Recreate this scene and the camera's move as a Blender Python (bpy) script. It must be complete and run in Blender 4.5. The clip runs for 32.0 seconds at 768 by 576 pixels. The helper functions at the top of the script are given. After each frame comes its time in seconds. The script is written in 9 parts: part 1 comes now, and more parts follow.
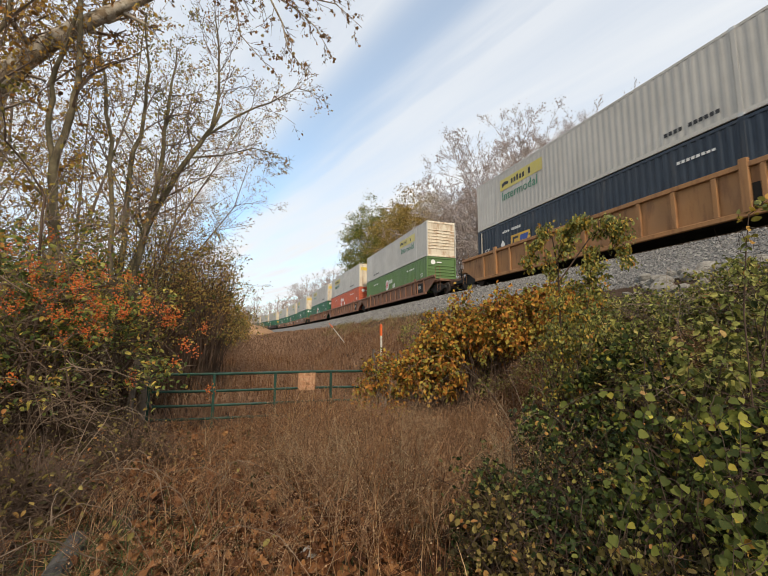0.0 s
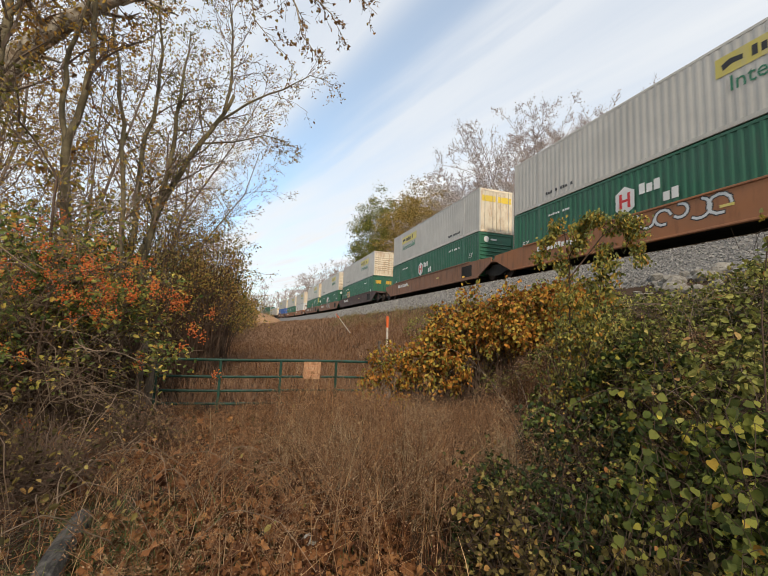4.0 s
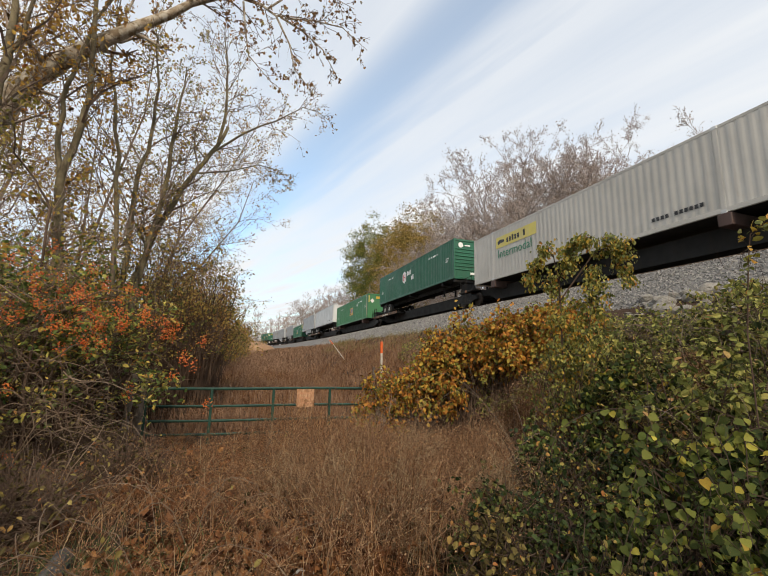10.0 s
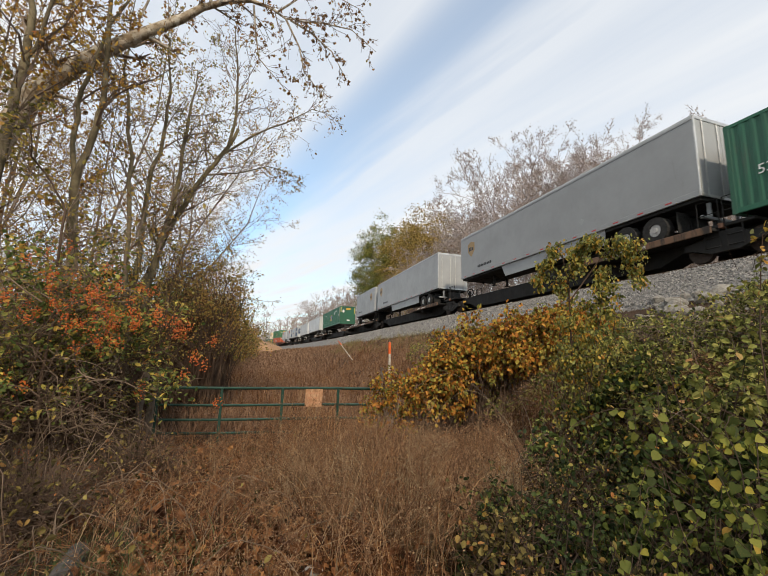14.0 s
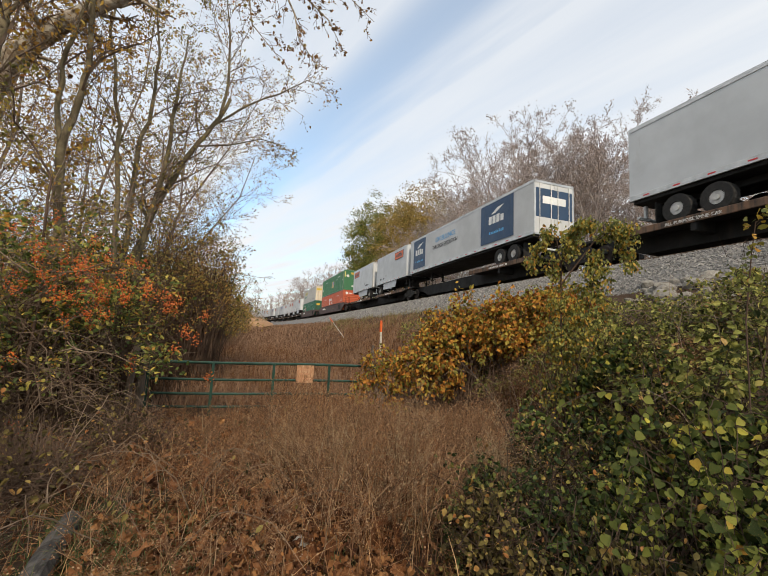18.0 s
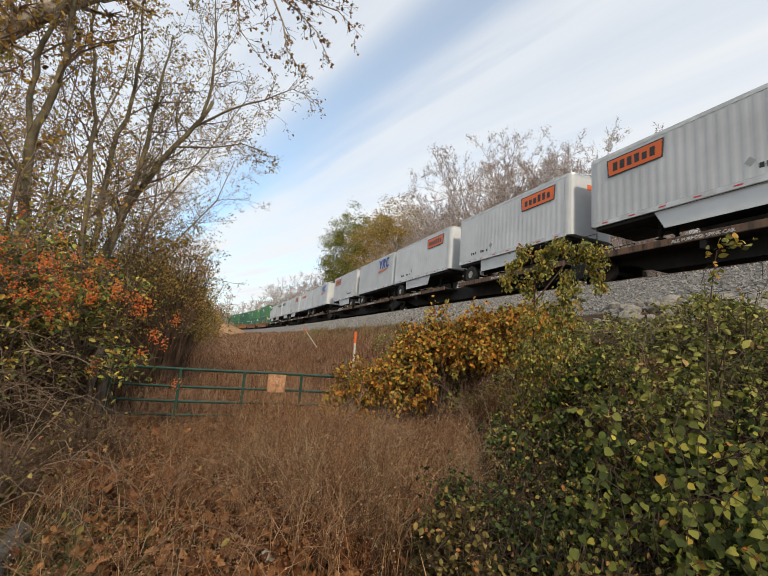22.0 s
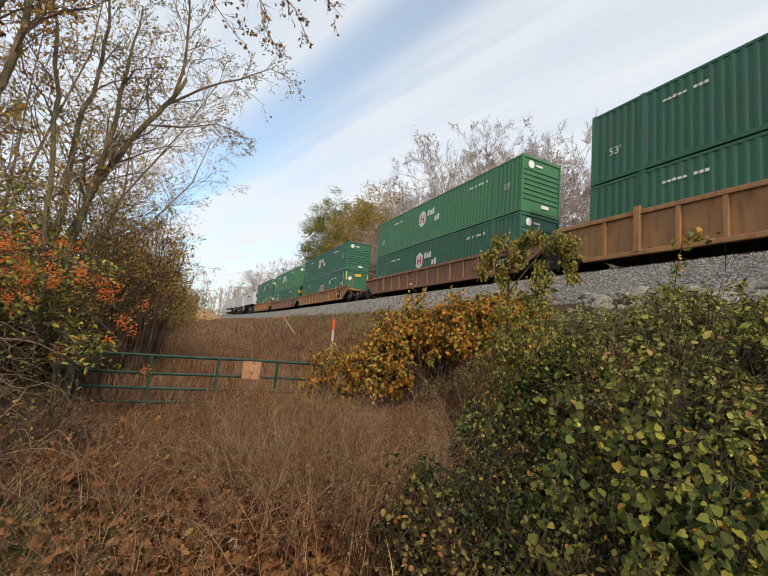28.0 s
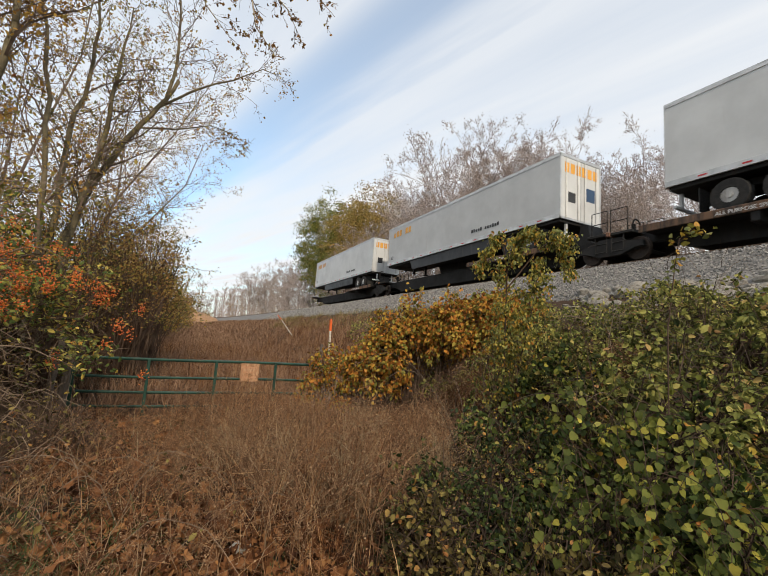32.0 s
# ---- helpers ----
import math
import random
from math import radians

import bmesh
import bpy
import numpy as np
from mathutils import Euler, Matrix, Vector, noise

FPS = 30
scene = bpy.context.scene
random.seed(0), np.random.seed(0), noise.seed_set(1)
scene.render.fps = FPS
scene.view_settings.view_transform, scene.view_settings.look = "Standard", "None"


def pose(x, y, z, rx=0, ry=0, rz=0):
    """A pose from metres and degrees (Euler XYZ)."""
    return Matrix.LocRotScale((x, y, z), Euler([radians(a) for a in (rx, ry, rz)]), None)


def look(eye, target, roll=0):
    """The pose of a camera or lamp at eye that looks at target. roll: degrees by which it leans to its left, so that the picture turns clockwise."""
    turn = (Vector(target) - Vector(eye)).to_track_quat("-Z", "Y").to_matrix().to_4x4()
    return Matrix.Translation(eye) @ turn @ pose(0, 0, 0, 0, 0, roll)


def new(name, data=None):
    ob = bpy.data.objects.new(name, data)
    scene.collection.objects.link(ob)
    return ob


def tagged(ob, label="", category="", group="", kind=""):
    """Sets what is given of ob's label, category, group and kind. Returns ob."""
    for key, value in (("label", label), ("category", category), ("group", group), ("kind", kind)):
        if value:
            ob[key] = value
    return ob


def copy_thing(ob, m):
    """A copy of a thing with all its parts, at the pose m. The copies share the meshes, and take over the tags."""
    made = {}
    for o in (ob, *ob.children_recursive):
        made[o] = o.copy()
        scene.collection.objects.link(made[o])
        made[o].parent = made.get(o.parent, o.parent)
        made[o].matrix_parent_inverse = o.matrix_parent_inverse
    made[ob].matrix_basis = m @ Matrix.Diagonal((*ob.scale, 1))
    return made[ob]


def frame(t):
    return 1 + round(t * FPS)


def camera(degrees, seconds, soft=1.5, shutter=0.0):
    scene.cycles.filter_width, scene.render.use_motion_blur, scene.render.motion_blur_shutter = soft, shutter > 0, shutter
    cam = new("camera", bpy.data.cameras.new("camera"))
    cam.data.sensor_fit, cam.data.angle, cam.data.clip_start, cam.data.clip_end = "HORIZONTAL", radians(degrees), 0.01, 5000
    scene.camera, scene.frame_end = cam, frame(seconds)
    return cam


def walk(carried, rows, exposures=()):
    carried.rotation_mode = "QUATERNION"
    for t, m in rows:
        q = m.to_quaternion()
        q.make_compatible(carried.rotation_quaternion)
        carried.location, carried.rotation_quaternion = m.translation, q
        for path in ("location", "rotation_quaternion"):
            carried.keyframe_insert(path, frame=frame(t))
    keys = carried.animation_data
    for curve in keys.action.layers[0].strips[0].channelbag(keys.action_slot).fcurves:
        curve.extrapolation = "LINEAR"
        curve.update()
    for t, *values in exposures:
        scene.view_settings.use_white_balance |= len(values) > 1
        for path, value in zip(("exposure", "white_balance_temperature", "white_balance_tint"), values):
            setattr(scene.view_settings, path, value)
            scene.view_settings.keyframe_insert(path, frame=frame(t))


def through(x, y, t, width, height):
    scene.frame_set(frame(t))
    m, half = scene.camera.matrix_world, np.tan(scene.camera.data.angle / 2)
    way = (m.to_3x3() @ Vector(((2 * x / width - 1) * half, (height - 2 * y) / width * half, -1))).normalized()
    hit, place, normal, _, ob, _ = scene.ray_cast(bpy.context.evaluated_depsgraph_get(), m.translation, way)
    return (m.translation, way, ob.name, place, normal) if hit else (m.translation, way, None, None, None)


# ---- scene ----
# camera: seconds, place, heading to the right of the track's line, pitch, roll
PATH = [
    (0.0, -0.000, -0.016, 1.756, 19.41, 6.95, 0.41),
    (0.5, -0.004, -0.019, 1.760, 18.79, 7.59, 1.03),
    (1.0, 0.001, 0.004, 1.759, 17.83, 7.85, 1.40),
    (1.5, -0.003, 0.009, 1.743, 18.22, 6.66, 1.43),
    (2.0, -0.002, -0.004, 1.747, 18.09, 6.42, 1.53),
    (2.5, -0.001, -0.004, 1.748, 18.15, 6.43, 1.93),
    (3.0, 0.013, 0.009, 1.747, 18.11, 6.14, 1.96),
    (3.5, -0.004, 0.023, 1.743, 18.37, 5.87, 2.54),
    (5.5, 0.056, 0.004, 1.752, 17.29, 6.07, -0.58),
    (6.0, 0.048, -0.012, 1.754, 16.11, 7.38, -1.01),
    (6.5, 0.038, 0.004, 1.765, 15.75, 9.19, -0.46),
    (7.0, 0.043, 0.001, 1.760, 15.75, 9.54, 0.08),
    (7.5, 0.044, -0.003, 1.760, 16.59, 9.98, 0.04),
    (8.0, 0.053, -0.011, 1.757, 17.77, 10.32, 0.71),
    (8.5, 0.054, -0.015, 1.751, 18.76, 10.65, 1.21),
    (9.0, 0.054, -0.018, 1.752, 19.18, 11.36, 1.77),
    (9.5, 0.047, -0.001, 1.732, 19.81, 10.71, 1.52),
    (10.0, 0.019, -0.004, 1.733, 19.14, 9.45, 1.32),
    (10.5, 0.015, -0.010, 1.736, 18.75, 9.07, 1.68),
    (11.0, 0.015, -0.017, 1.738, 18.92, 9.05, 2.02),
    (11.5, 0.020, -0.017, 1.733, 18.00, 9.00, 1.96),
    (12.0, 0.032, -0.039, 1.728, 18.40, 9.61, 1.28),
    (12.5, 0.022, -0.031, 1.725, 18.30, 9.96, 1.50),
    (13.0, 0.026, -0.028, 1.724, 17.85, 10.27, 1.55),
    (13.5, 0.012, -0.025, 1.722, 17.92, 9.91, 1.59),
    (15.5, 0.003, -0.023, 1.724, 18.27, 8.85, 1.99),
    (16.0, 0.003, -0.029, 1.729, 18.50, 8.38, 2.45),
    (16.5, 0.002, -0.023, 1.727, 18.68, 8.02, 2.79),
    (17.0, 0.007, -0.024, 1.725, 19.17, 7.68, 2.64),
    (17.5, 0.003, -0.012, 1.724, 19.40, 6.98, 2.56),
    (18.0, -0.003, -0.011, 1.726, 19.20, 6.56, 2.76),
    (18.5, -0.003, -0.011, 1.722, 19.06, 6.43, 3.17),
    (19.0, 0.004, -0.002, 1.715, 19.10, 6.06, 3.36),
    (19.5, 0.023, -0.012, 1.717, 19.36, 5.81, 2.71),
    (20.0, 0.021, -0.016, 1.718, 19.47, 6.35, 2.19),
    (20.5, -0.006, -0.012, 1.718, 20.61, 6.79, 1.93),
    (21.0, -0.036, -0.006, 1.725, 21.87, 7.35, 2.03),
    (21.5, -0.063, -0.007, 1.716, 22.66, 8.52, 2.71),
    (22.0, -0.042, -0.007, 1.716, 22.63, 8.44, 4.68),
    (22.5, -0.030, 0.003, 1.728, 21.03, 8.59, 6.87),
    (23.0, 0.010, -0.001, 1.724, 19.85, 8.57, 6.83),
    (23.5, 0.033, 0.003, 1.718, 20.77, 7.97, 5.90),
    (24.0, 0.020, -0.006, 1.725, 21.57, 7.94, 5.54),
    (24.5, 0.012, -0.010, 1.727, 21.82, 8.19, 5.57),
    (25.0, 0.032, -0.010, 1.724, 22.70, 7.72, 4.59),
    (25.5, 0.041, -0.006, 1.721, 23.31, 6.92, 3.76),
    (27.5, 0.035, -0.009, 1.725, 25.07, 7.09, 4.68),
    (28.0, 0.031, -0.008, 1.732, 25.54, 6.88, 5.06),
    (28.5, 0.032, -0.004, 1.730, 25.85, 6.93, 4.87),
    (29.0, 0.027, -0.003, 1.730, 25.82, 7.15, 4.60),
    (29.5, 0.017, -0.004, 1.729, 25.36, 7.29, 4.53),
    (30.0, 0.022, 0.001, 1.720, 25.04, 6.94, 3.82),
    (30.5, 0.028, 0.009, 1.721, 25.12, 6.33, 3.30),
    (31.0, 0.025, 0.016, 1.726, 25.29, 6.09, 3.05),
    (31.5, 0.020, 0.020, 1.734, 25.69, 6.43, 3.55),
    (32.0, 0.009, 0.013, 1.733, 26.11, 6.86, 4.03),
]
cam = camera(86.93, 32.0, soft=0.6, shutter=0.05)


def aim(x, y, z, yaw, pitch, roll):
    a, b = radians(yaw), radians(pitch)
    way = Vector((math.sin(a) * math.cos(b), math.cos(a) * math.cos(b), math.sin(b)))
    return look((x, y, z), Vector((x, y, z)) + way, roll)


walk(cam, [(row[0], aim(*row[1:])) for row in PATH])

# ---- world, sun, exposure ----
SUN_DIR = Vector((-0.12, -0.78, 0.57)).normalized()      # towards the sun
world = bpy.data.worlds.new("world")
scene.world = world
world.use_nodes = True


def sky_nodes():
    nt = world.node_tree
    nt.nodes.clear()
    N, Lk = nt.nodes.new, nt.links.new
    out, bg = N("ShaderNodeOutputWorld"), N("ShaderNodeBackground")
    sky = N("ShaderNodeTexSky")
    sky.sky_type, sky.sun_disc = "NISHITA", False
    sky.sun_elevation = math.asin(SUN_DIR.z)
    sky.sun_rotation = math.atan2(SUN_DIR.x, SUN_DIR.y)
    sky.air_density, sky.dust_density, sky.ozone_density = 1.0, 1.2, 0.45
    tc, sep = N("ShaderNodeTexCoord"), N("ShaderNodeSeparateXYZ")
    Lk(tc.outputs["Generated"], sep.inputs[0])

    def mth(op, a, b=None, clamp=False):
        n = N("ShaderNodeMath")
        n.operation, n.use_clamp = op, clamp
        for i, v in enumerate((a, b)):
            if v is None:
                continue
            if isinstance(v, (int, float)):
                n.inputs[i].default_value = v
            else:
                Lk(v, n.inputs[i])
        return n.outputs[0]

    zc = mth("MAXIMUM", sep.outputs[2], 0.04)
    u, v = mth("DIVIDE", sep.outputs[0], zc), mth("DIVIDE", sep.outputs[1], zc)
    comb = N("ShaderNodeCombineXYZ")
    Lk(u, comb.inputs[0]), Lk(v, comb.inputs[1])
    # thin high cloud in long streaks
    rot = N("ShaderNodeMapping")
    rot.inputs["Rotation"].default_value = (0, 0, radians(CLOUD_TURN))
    Lk(comb.outputs[0], rot.inputs[0])
    flat = N("ShaderNodeMapping")
    flat.inputs["Scale"].default_value = (1.1, 0.16, 1)
    Lk(rot.outputs[0], flat.inputs[0])
    n1 = N("ShaderNodeTexNoise")
    n1.inputs["Scale"].default_value, n1.inputs["Detail"].default_value, n1.inputs["Roughness"].default_value = 1.7, 6, 0.5
    n1.inputs["Distortion"].default_value = 0.2
    Lk(flat.outputs[0], n1.inputs["Vector"])
    # the clear gap between two sheets of cloud
    c, s = math.cos(radians(CLOUD_TURN)), math.sin(radians(CLOUD_TURN))
    across = mth("ADD", mth("MULTIPLY", u, c), mth("MULTIPLY", v, -s))
    wob = mth("MULTIPLY", mth("SUBTRACT", n1.outputs[0], 0.5), 0.55)
    d = mth("DIVIDE", mth("ABSOLUTE", mth("ADD", mth("SUBTRACT", across, GAP_AT), wob)), GAP_WIDE)
    gap = mth("SUBTRACT", 1.0, mth("MULTIPLY", d, d), True)
    ramp = N("ShaderNodeValToRGB")
    ramp.color_ramp.elements[0].position, ramp.color_ramp.elements[0].color = 0.33, (0.66, 0.66, 0.66, 1)
    ramp.color_ramp.elements[1].position, ramp.color_ramp.elements[1].color = 0.62, (1, 1, 1, 1)
    Lk(n1.outputs[0], ramp.inputs[0])
    cover = mth("MULTIPLY", ramp.outputs[0], mth("SUBTRACT", 1.0, mth("MULTIPLY", gap, 0.60)), True)
    mix = N("ShaderNodeMix")
    mix.data_type = "RGBA"
    blue = N("ShaderNodeVectorMath")
    blue.operation = "MULTIPLY"
    blue.inputs[1].default_value = (1.62, 2.12, 2.2)
    Lk(sky.outputs[0], blue.inputs[0])
    Lk(cover, mix.inputs[0]), Lk(blue.outputs[0], mix.inputs[6])
    mix.inputs[7].default_value = CLOUD_COLOUR
    Lk(mix.outputs[2], bg.inputs[0])
    bg.inputs[1].default_value = SKY_STRENGTH
    Lk(bg.outputs[0], out.inputs[0])


CLOUD_TURN, GAP_AT, GAP_WIDE = -15.9, 0.82, 0.22
CLOUD_COLOUR = (8.05, 8.22, 8.4, 1)
SKY_STRENGTH = 0.112
sky_nodes()
sun = new("sun", bpy.data.lights.new("sun", "SUN"))
sun.data.energy, sun.data.angle, sun.data.color = 3.1, radians(3.5), (1.0, 0.84, 0.64)
sun.matrix_world = look(SUN_DIR * 60, (0, 0, 0))
scene.view_settings.exposure = 0.0

# ---- materials ----


def mat_new(name):
    m = bpy.data.materials.new(name)
    m.use_nodes = True
    nt = m.node_tree
    return m, nt, nt.nodes["Principled BSDF"], nt.nodes.new, nt.links.new


def mixed(N, Lk, fac, a, b):
    n = N("ShaderNodeMix")
    n.data_type = "RGBA"
    for i, v in ((0, fac), (6, a), (7, b)):
        if isinstance(v, (int, float)):
            n.inputs[i].default_value = v
        elif isinstance(v, tuple):
            n.inputs[i].default_value = (*v[:3], 1)
        else:
            Lk(v, n.inputs[i])
    return n.outputs[2]


def noisy(N, Lk, vec, scale, detail=4, stretch=None, lo=0.4, hi=0.6, rough=0.6):
    if stretch:
        mp = N("ShaderNodeMapping")
        mp.inputs["Scale"].default_value = stretch
        Lk(vec, mp.inputs[0])
        vec = mp.outputs[0]
    t = N("ShaderNodeTexNoise")
    t.inputs["Scale"].default_value, t.inputs["Detail"].default_value, t.inputs["Roughness"].default_value = scale, detail, rough
    Lk(vec, t.inputs["Vector"])
    r = N("ShaderNodeMapRange")
    r.inputs[1].default_value, r.inputs[2].default_value = lo, hi
    Lk(t.outputs[0], r.inputs[0])
    return r.outputs[0]


def surface(name, col, rough=0.6, metal=0.0, alt=None, scale=2.0, stain=None, stain_lo=0.52, stain_hi=0.7, stain_scale=1.2,
            stretch=None, bump=0.15, bump_scale=40, by_object=0.0, by_island=None, spec=0.4):
    """One surface: a base colour, a second tone in large patches, stains with a shape of their own, fine relief."""
    m, nt, p, N, Lk = mat_new(name)
    tc, oi = N("ShaderNodeTexCoord"), N("ShaderNodeObjectInfo")
    off = N("ShaderNodeVectorMath")
    off.operation = "MULTIPLY_ADD"
    Lk(oi.outputs["Random"], off.inputs[0])
    off.inputs[1].default_value = (37, 53, 71)
    Lk(tc.outputs["Object"], off.inputs[2])
    vec = off.outputs[0]
    c = col
    if by_island:
        g, r = N("ShaderNodeNewGeometry"), N("ShaderNodeValToRGB")
        e = r.color_ramp.elements
        while len(e) < len(by_island):
            e.new(0.5)
        for i, (pos, cc) in enumerate(by_island):
            e[i].position, e[i].color = pos, (*cc, 1)
        Lk(g.outputs["Random Per Island"], r.inputs[0])
        c = r.outputs[0]
    if alt:
        c = mixed(N, Lk, noisy(N, Lk, vec, scale, 5, None, 0.38, 0.62), c, alt)
    if stain:
        c = mixed(N, Lk, noisy(N, Lk, vec, stain_scale, 8, stretch, stain_lo, stain_hi, 0.7), c, stain)
    if by_object:
        h = N("ShaderNodeHueSaturation")
        mr = N("ShaderNodeMapRange")
        mr.inputs[3].default_value, mr.inputs[4].default_value = 1 - by_object, 1 + by_object
        Lk(oi.outputs["Random"], mr.inputs[0])
        Lk(mr.outputs[0], h.inputs["Value"])
        if isinstance(c, tuple):
            h.inputs["Color"].default_value = (*c, 1)
        else:
            Lk(c, h.inputs["Color"])
        c = h.outputs[0]
    if isinstance(c, tuple):
        p.inputs["Base Color"].default_value = (*c, 1)
    else:
        Lk(c, p.inputs["Base Color"])
    rn = noisy(N, Lk, vec, scale * 3, 4, None, 0.3, 0.7)
    rr = N("ShaderNodeMapRange")
    rr.inputs[3].default_value, rr.inputs[4].default_value = max(rough - 0.12, 0.05), min(rough + 0.12, 1)
    Lk(rn, rr.inputs[0]), Lk(rr.outputs[0], p.inputs["Roughness"])
    p.inputs["Metallic"].default_value = metal
    p.inputs["Specular IOR Level"].default_value = spec
    if bump:
        t, b = N("ShaderNodeTexNoise"), N("ShaderNodeBump")
        t.inputs["Scale"].default_value, t.inputs["Detail"].default_value = bump_scale, 4
        Lk(vec, t.inputs["Vector"])
        b.inputs["Strength"].default_value, b.inputs["Distance"].default_value = bump, 0.02
        Lk(t.outputs[0], b.inputs["Height"]), Lk(b.outputs[0], p.inputs["Normal"])
    return m


def foliage(name, tones, through=0.35, rough=0.55, spec=0.3):
    """Leaves, stems or blades: each piece takes a tone of its own, and some light passes through it."""
    m, nt, p, N, Lk = mat_new(name)
    g, r = N("ShaderNodeNewGeometry"), N("ShaderNodeValToRGB")
    e = r.color_ramp.elements
    while len(e) < len(tones):
        e.new(0.5)
    for i, (pos, cc) in enumerate(tones):
        e[i].position, e[i].color = pos, (*cc, 1)
    Lk(g.outputs["Random Per Island"], r.inputs[0])
    tc = N("ShaderNodeTexCoord")
    f = noisy(N, Lk, tc.outputs["Object"], 30, 3, None, 0.3, 0.75)
    dark = N("ShaderNodeMix")
    dark.data_type, dark.blend_type = "RGBA", "MULTIPLY"
    Lk(f, dark.inputs[0]), Lk(r.outputs[0], dark.inputs[6])
    dark.inputs[7].default_value = (0.72, 0.66, 0.55, 1)
    Lk(dark.outputs[2], p.inputs["Base Color"])
    p.inputs["Roughness"].default_value, p.inputs["Specular IOR Level"].default_value = rough, spec
    if through:
        t, mx = N("ShaderNodeBsdfTranslucent"), N("ShaderNodeMixShader")
        Lk(dark.outputs[2], t.inputs[0])
        mx.inputs[0].default_value = through
        Lk(p.outputs[0], mx.inputs[1]), Lk(t.outputs[0], mx.inputs[2])
        Lk(mx.outputs[0], nt.nodes["Material Output"].inputs[0])
    return m


# ---- mesh building ----


class Geo:
    """Vertices and faces of one part."""

    def __init__(self):
        self.v, self.f = [], []

    def box(self, x0, x1, y0, y1, z0, z1, b=0.0):
        n = len(self.v)
        if b <= 0:
            self.v += [(x, y, z) for x in (x0, x1) for y in (y0, y1) for z in (z0, z1)]
            self.f += [tuple(n + i for i in q) for q in ((0, 1, 3, 2), (4, 6, 7, 5), (0, 4, 5, 1), (2, 3, 7, 6), (0, 2, 6, 4), (1, 5, 7, 3))]
            return self
        b = min(b, 0.45 * min(x1 - x0, y1 - y0, z1 - z0))
        for i, (x, sx) in enumerate(((x0, 1), (x1, -1))):
            for j, (y, sy) in enumerate(((y0, 1), (y1, -1))):
                for k, (z, sz) in enumerate(((z0, 1), (z1, -1))):
                    self.v += [(x, y + sy * b, z + sz * b), (x + sx * b, y, z + sz * b), (x + sx * b, y + sy * b, z)]

        def at(i, j, k, a):
            return n + (i * 4 + j * 2 + k) * 3 + a
        F = self.f
        F += [(at(0, 0, 0, 0), at(0, 0, 1, 0), at(0, 1, 1, 0), at(0, 1, 0, 0)), (at(1, 0, 0, 0), at(1, 1, 0, 0), at(1, 1, 1, 0), at(1, 0, 1, 0)),
              (at(0, 0, 0, 1), at(1, 0, 0, 1), at(1, 0, 1, 1), at(0, 0, 1, 1)), (at(0, 1, 0, 1), at(0, 1, 1, 1), at(1, 1, 1, 1), at(1, 1, 0, 1)),
              (at(0, 0, 0, 2), at(0, 1, 0, 2), at(1, 1, 0, 2), at(1, 0, 0, 2)), (at(0, 0, 1, 2), at(1, 0, 1, 2), at(1, 1, 1, 2), at(0, 1, 1, 2))]
        for p in (0, 1):
            for q in (0, 1):
                F += [(at(p, q, 0, 0), at(p, q, 1, 0), at(p, q, 1, 1), at(p, q, 0, 1)), (at(p, 0, q, 0), at(p, 1, q, 0), at(p, 1, q, 2), at(p, 0, q, 2)),
                      (at(0, p, q, 1), at(1, p, q, 1), at(1, p, q, 2), at(0, p, q, 2))]
                for r in (0, 1):
                    F.append((at(p, q, r, 0), at(p, q, r, 1), at(p, q, r, 2)))
        return self

    def tube(self, pts, radii, sides=6, cap=True):
        """A tube along points; radii: one number or one for each point."""
        pts = [Vector(p) for p in pts]
        if isinstance(radii, (int, float)):
            radii = [radii] * len(pts)
        n = len(self.v)
        ref = Vector((0.31, 0.17, 0.93)) if abs((pts[-1] - pts[0]).normalized().z) < 0.9 else Vector((1, 0.1, 0))
        for i, p in enumerate(pts):
            d = (pts[min(i + 1, len(pts) - 1)] - pts[max(i - 1, 0)])
            a = d.cross(ref).normalized()
            b = d.cross(a).normalized()
            for k in range(sides):
                w = 2 * math.pi * k / sides
                self.v.append(tuple(p + radii[i] * (math.cos(w) * a + math.sin(w) * b)))
        for i in range(len(pts) - 1):
            for k in range(sides):
                k2 = (k + 1) % sides
                self.f.append((n + i * sides + k, n + i * sides + k2, n + (i + 1) * sides + k2, n + (i + 1) * sides + k))
        if cap:
            self.f.append(tuple(n + k for k in range(sides)))
            self.f.append(tuple(n + (len(pts) - 1) * sides + k for k in range(sides)))
        return self

    def disc(self, c, axis, r, w, sides=16, hole=0.0):
        """A short cylinder or ring round c along axis (0, 1, 2)."""
        prof = [(hole, -w / 2), (r * 0.96, -w / 2), (r, -w * 0.38), (r, w * 0.38), (r * 0.96, w / 2), (hole, w / 2)]
        n = len(self.v)
        for k in range(sides):
            a = 2 * math.pi * k / sides
            for rr, ww in prof:
                q = [0, 0, 0]
                q[axis], q[(axis + 1) % 3], q[(axis + 2) % 3] = ww, rr * math.cos(a), rr * math.sin(a)
                self.v.append((c[0] + q[0], c[1] + q[1], c[2] + q[2]))
        m = len(prof)
        for k in range(sides):
            for j in range(m if hole else m - 1):
                a, b = n + k * m, n + ((k + 1) % sides) * m
                self.f.append((a + j, a + (j + 1) % m, b + (j + 1) % m, b + j))
        return self

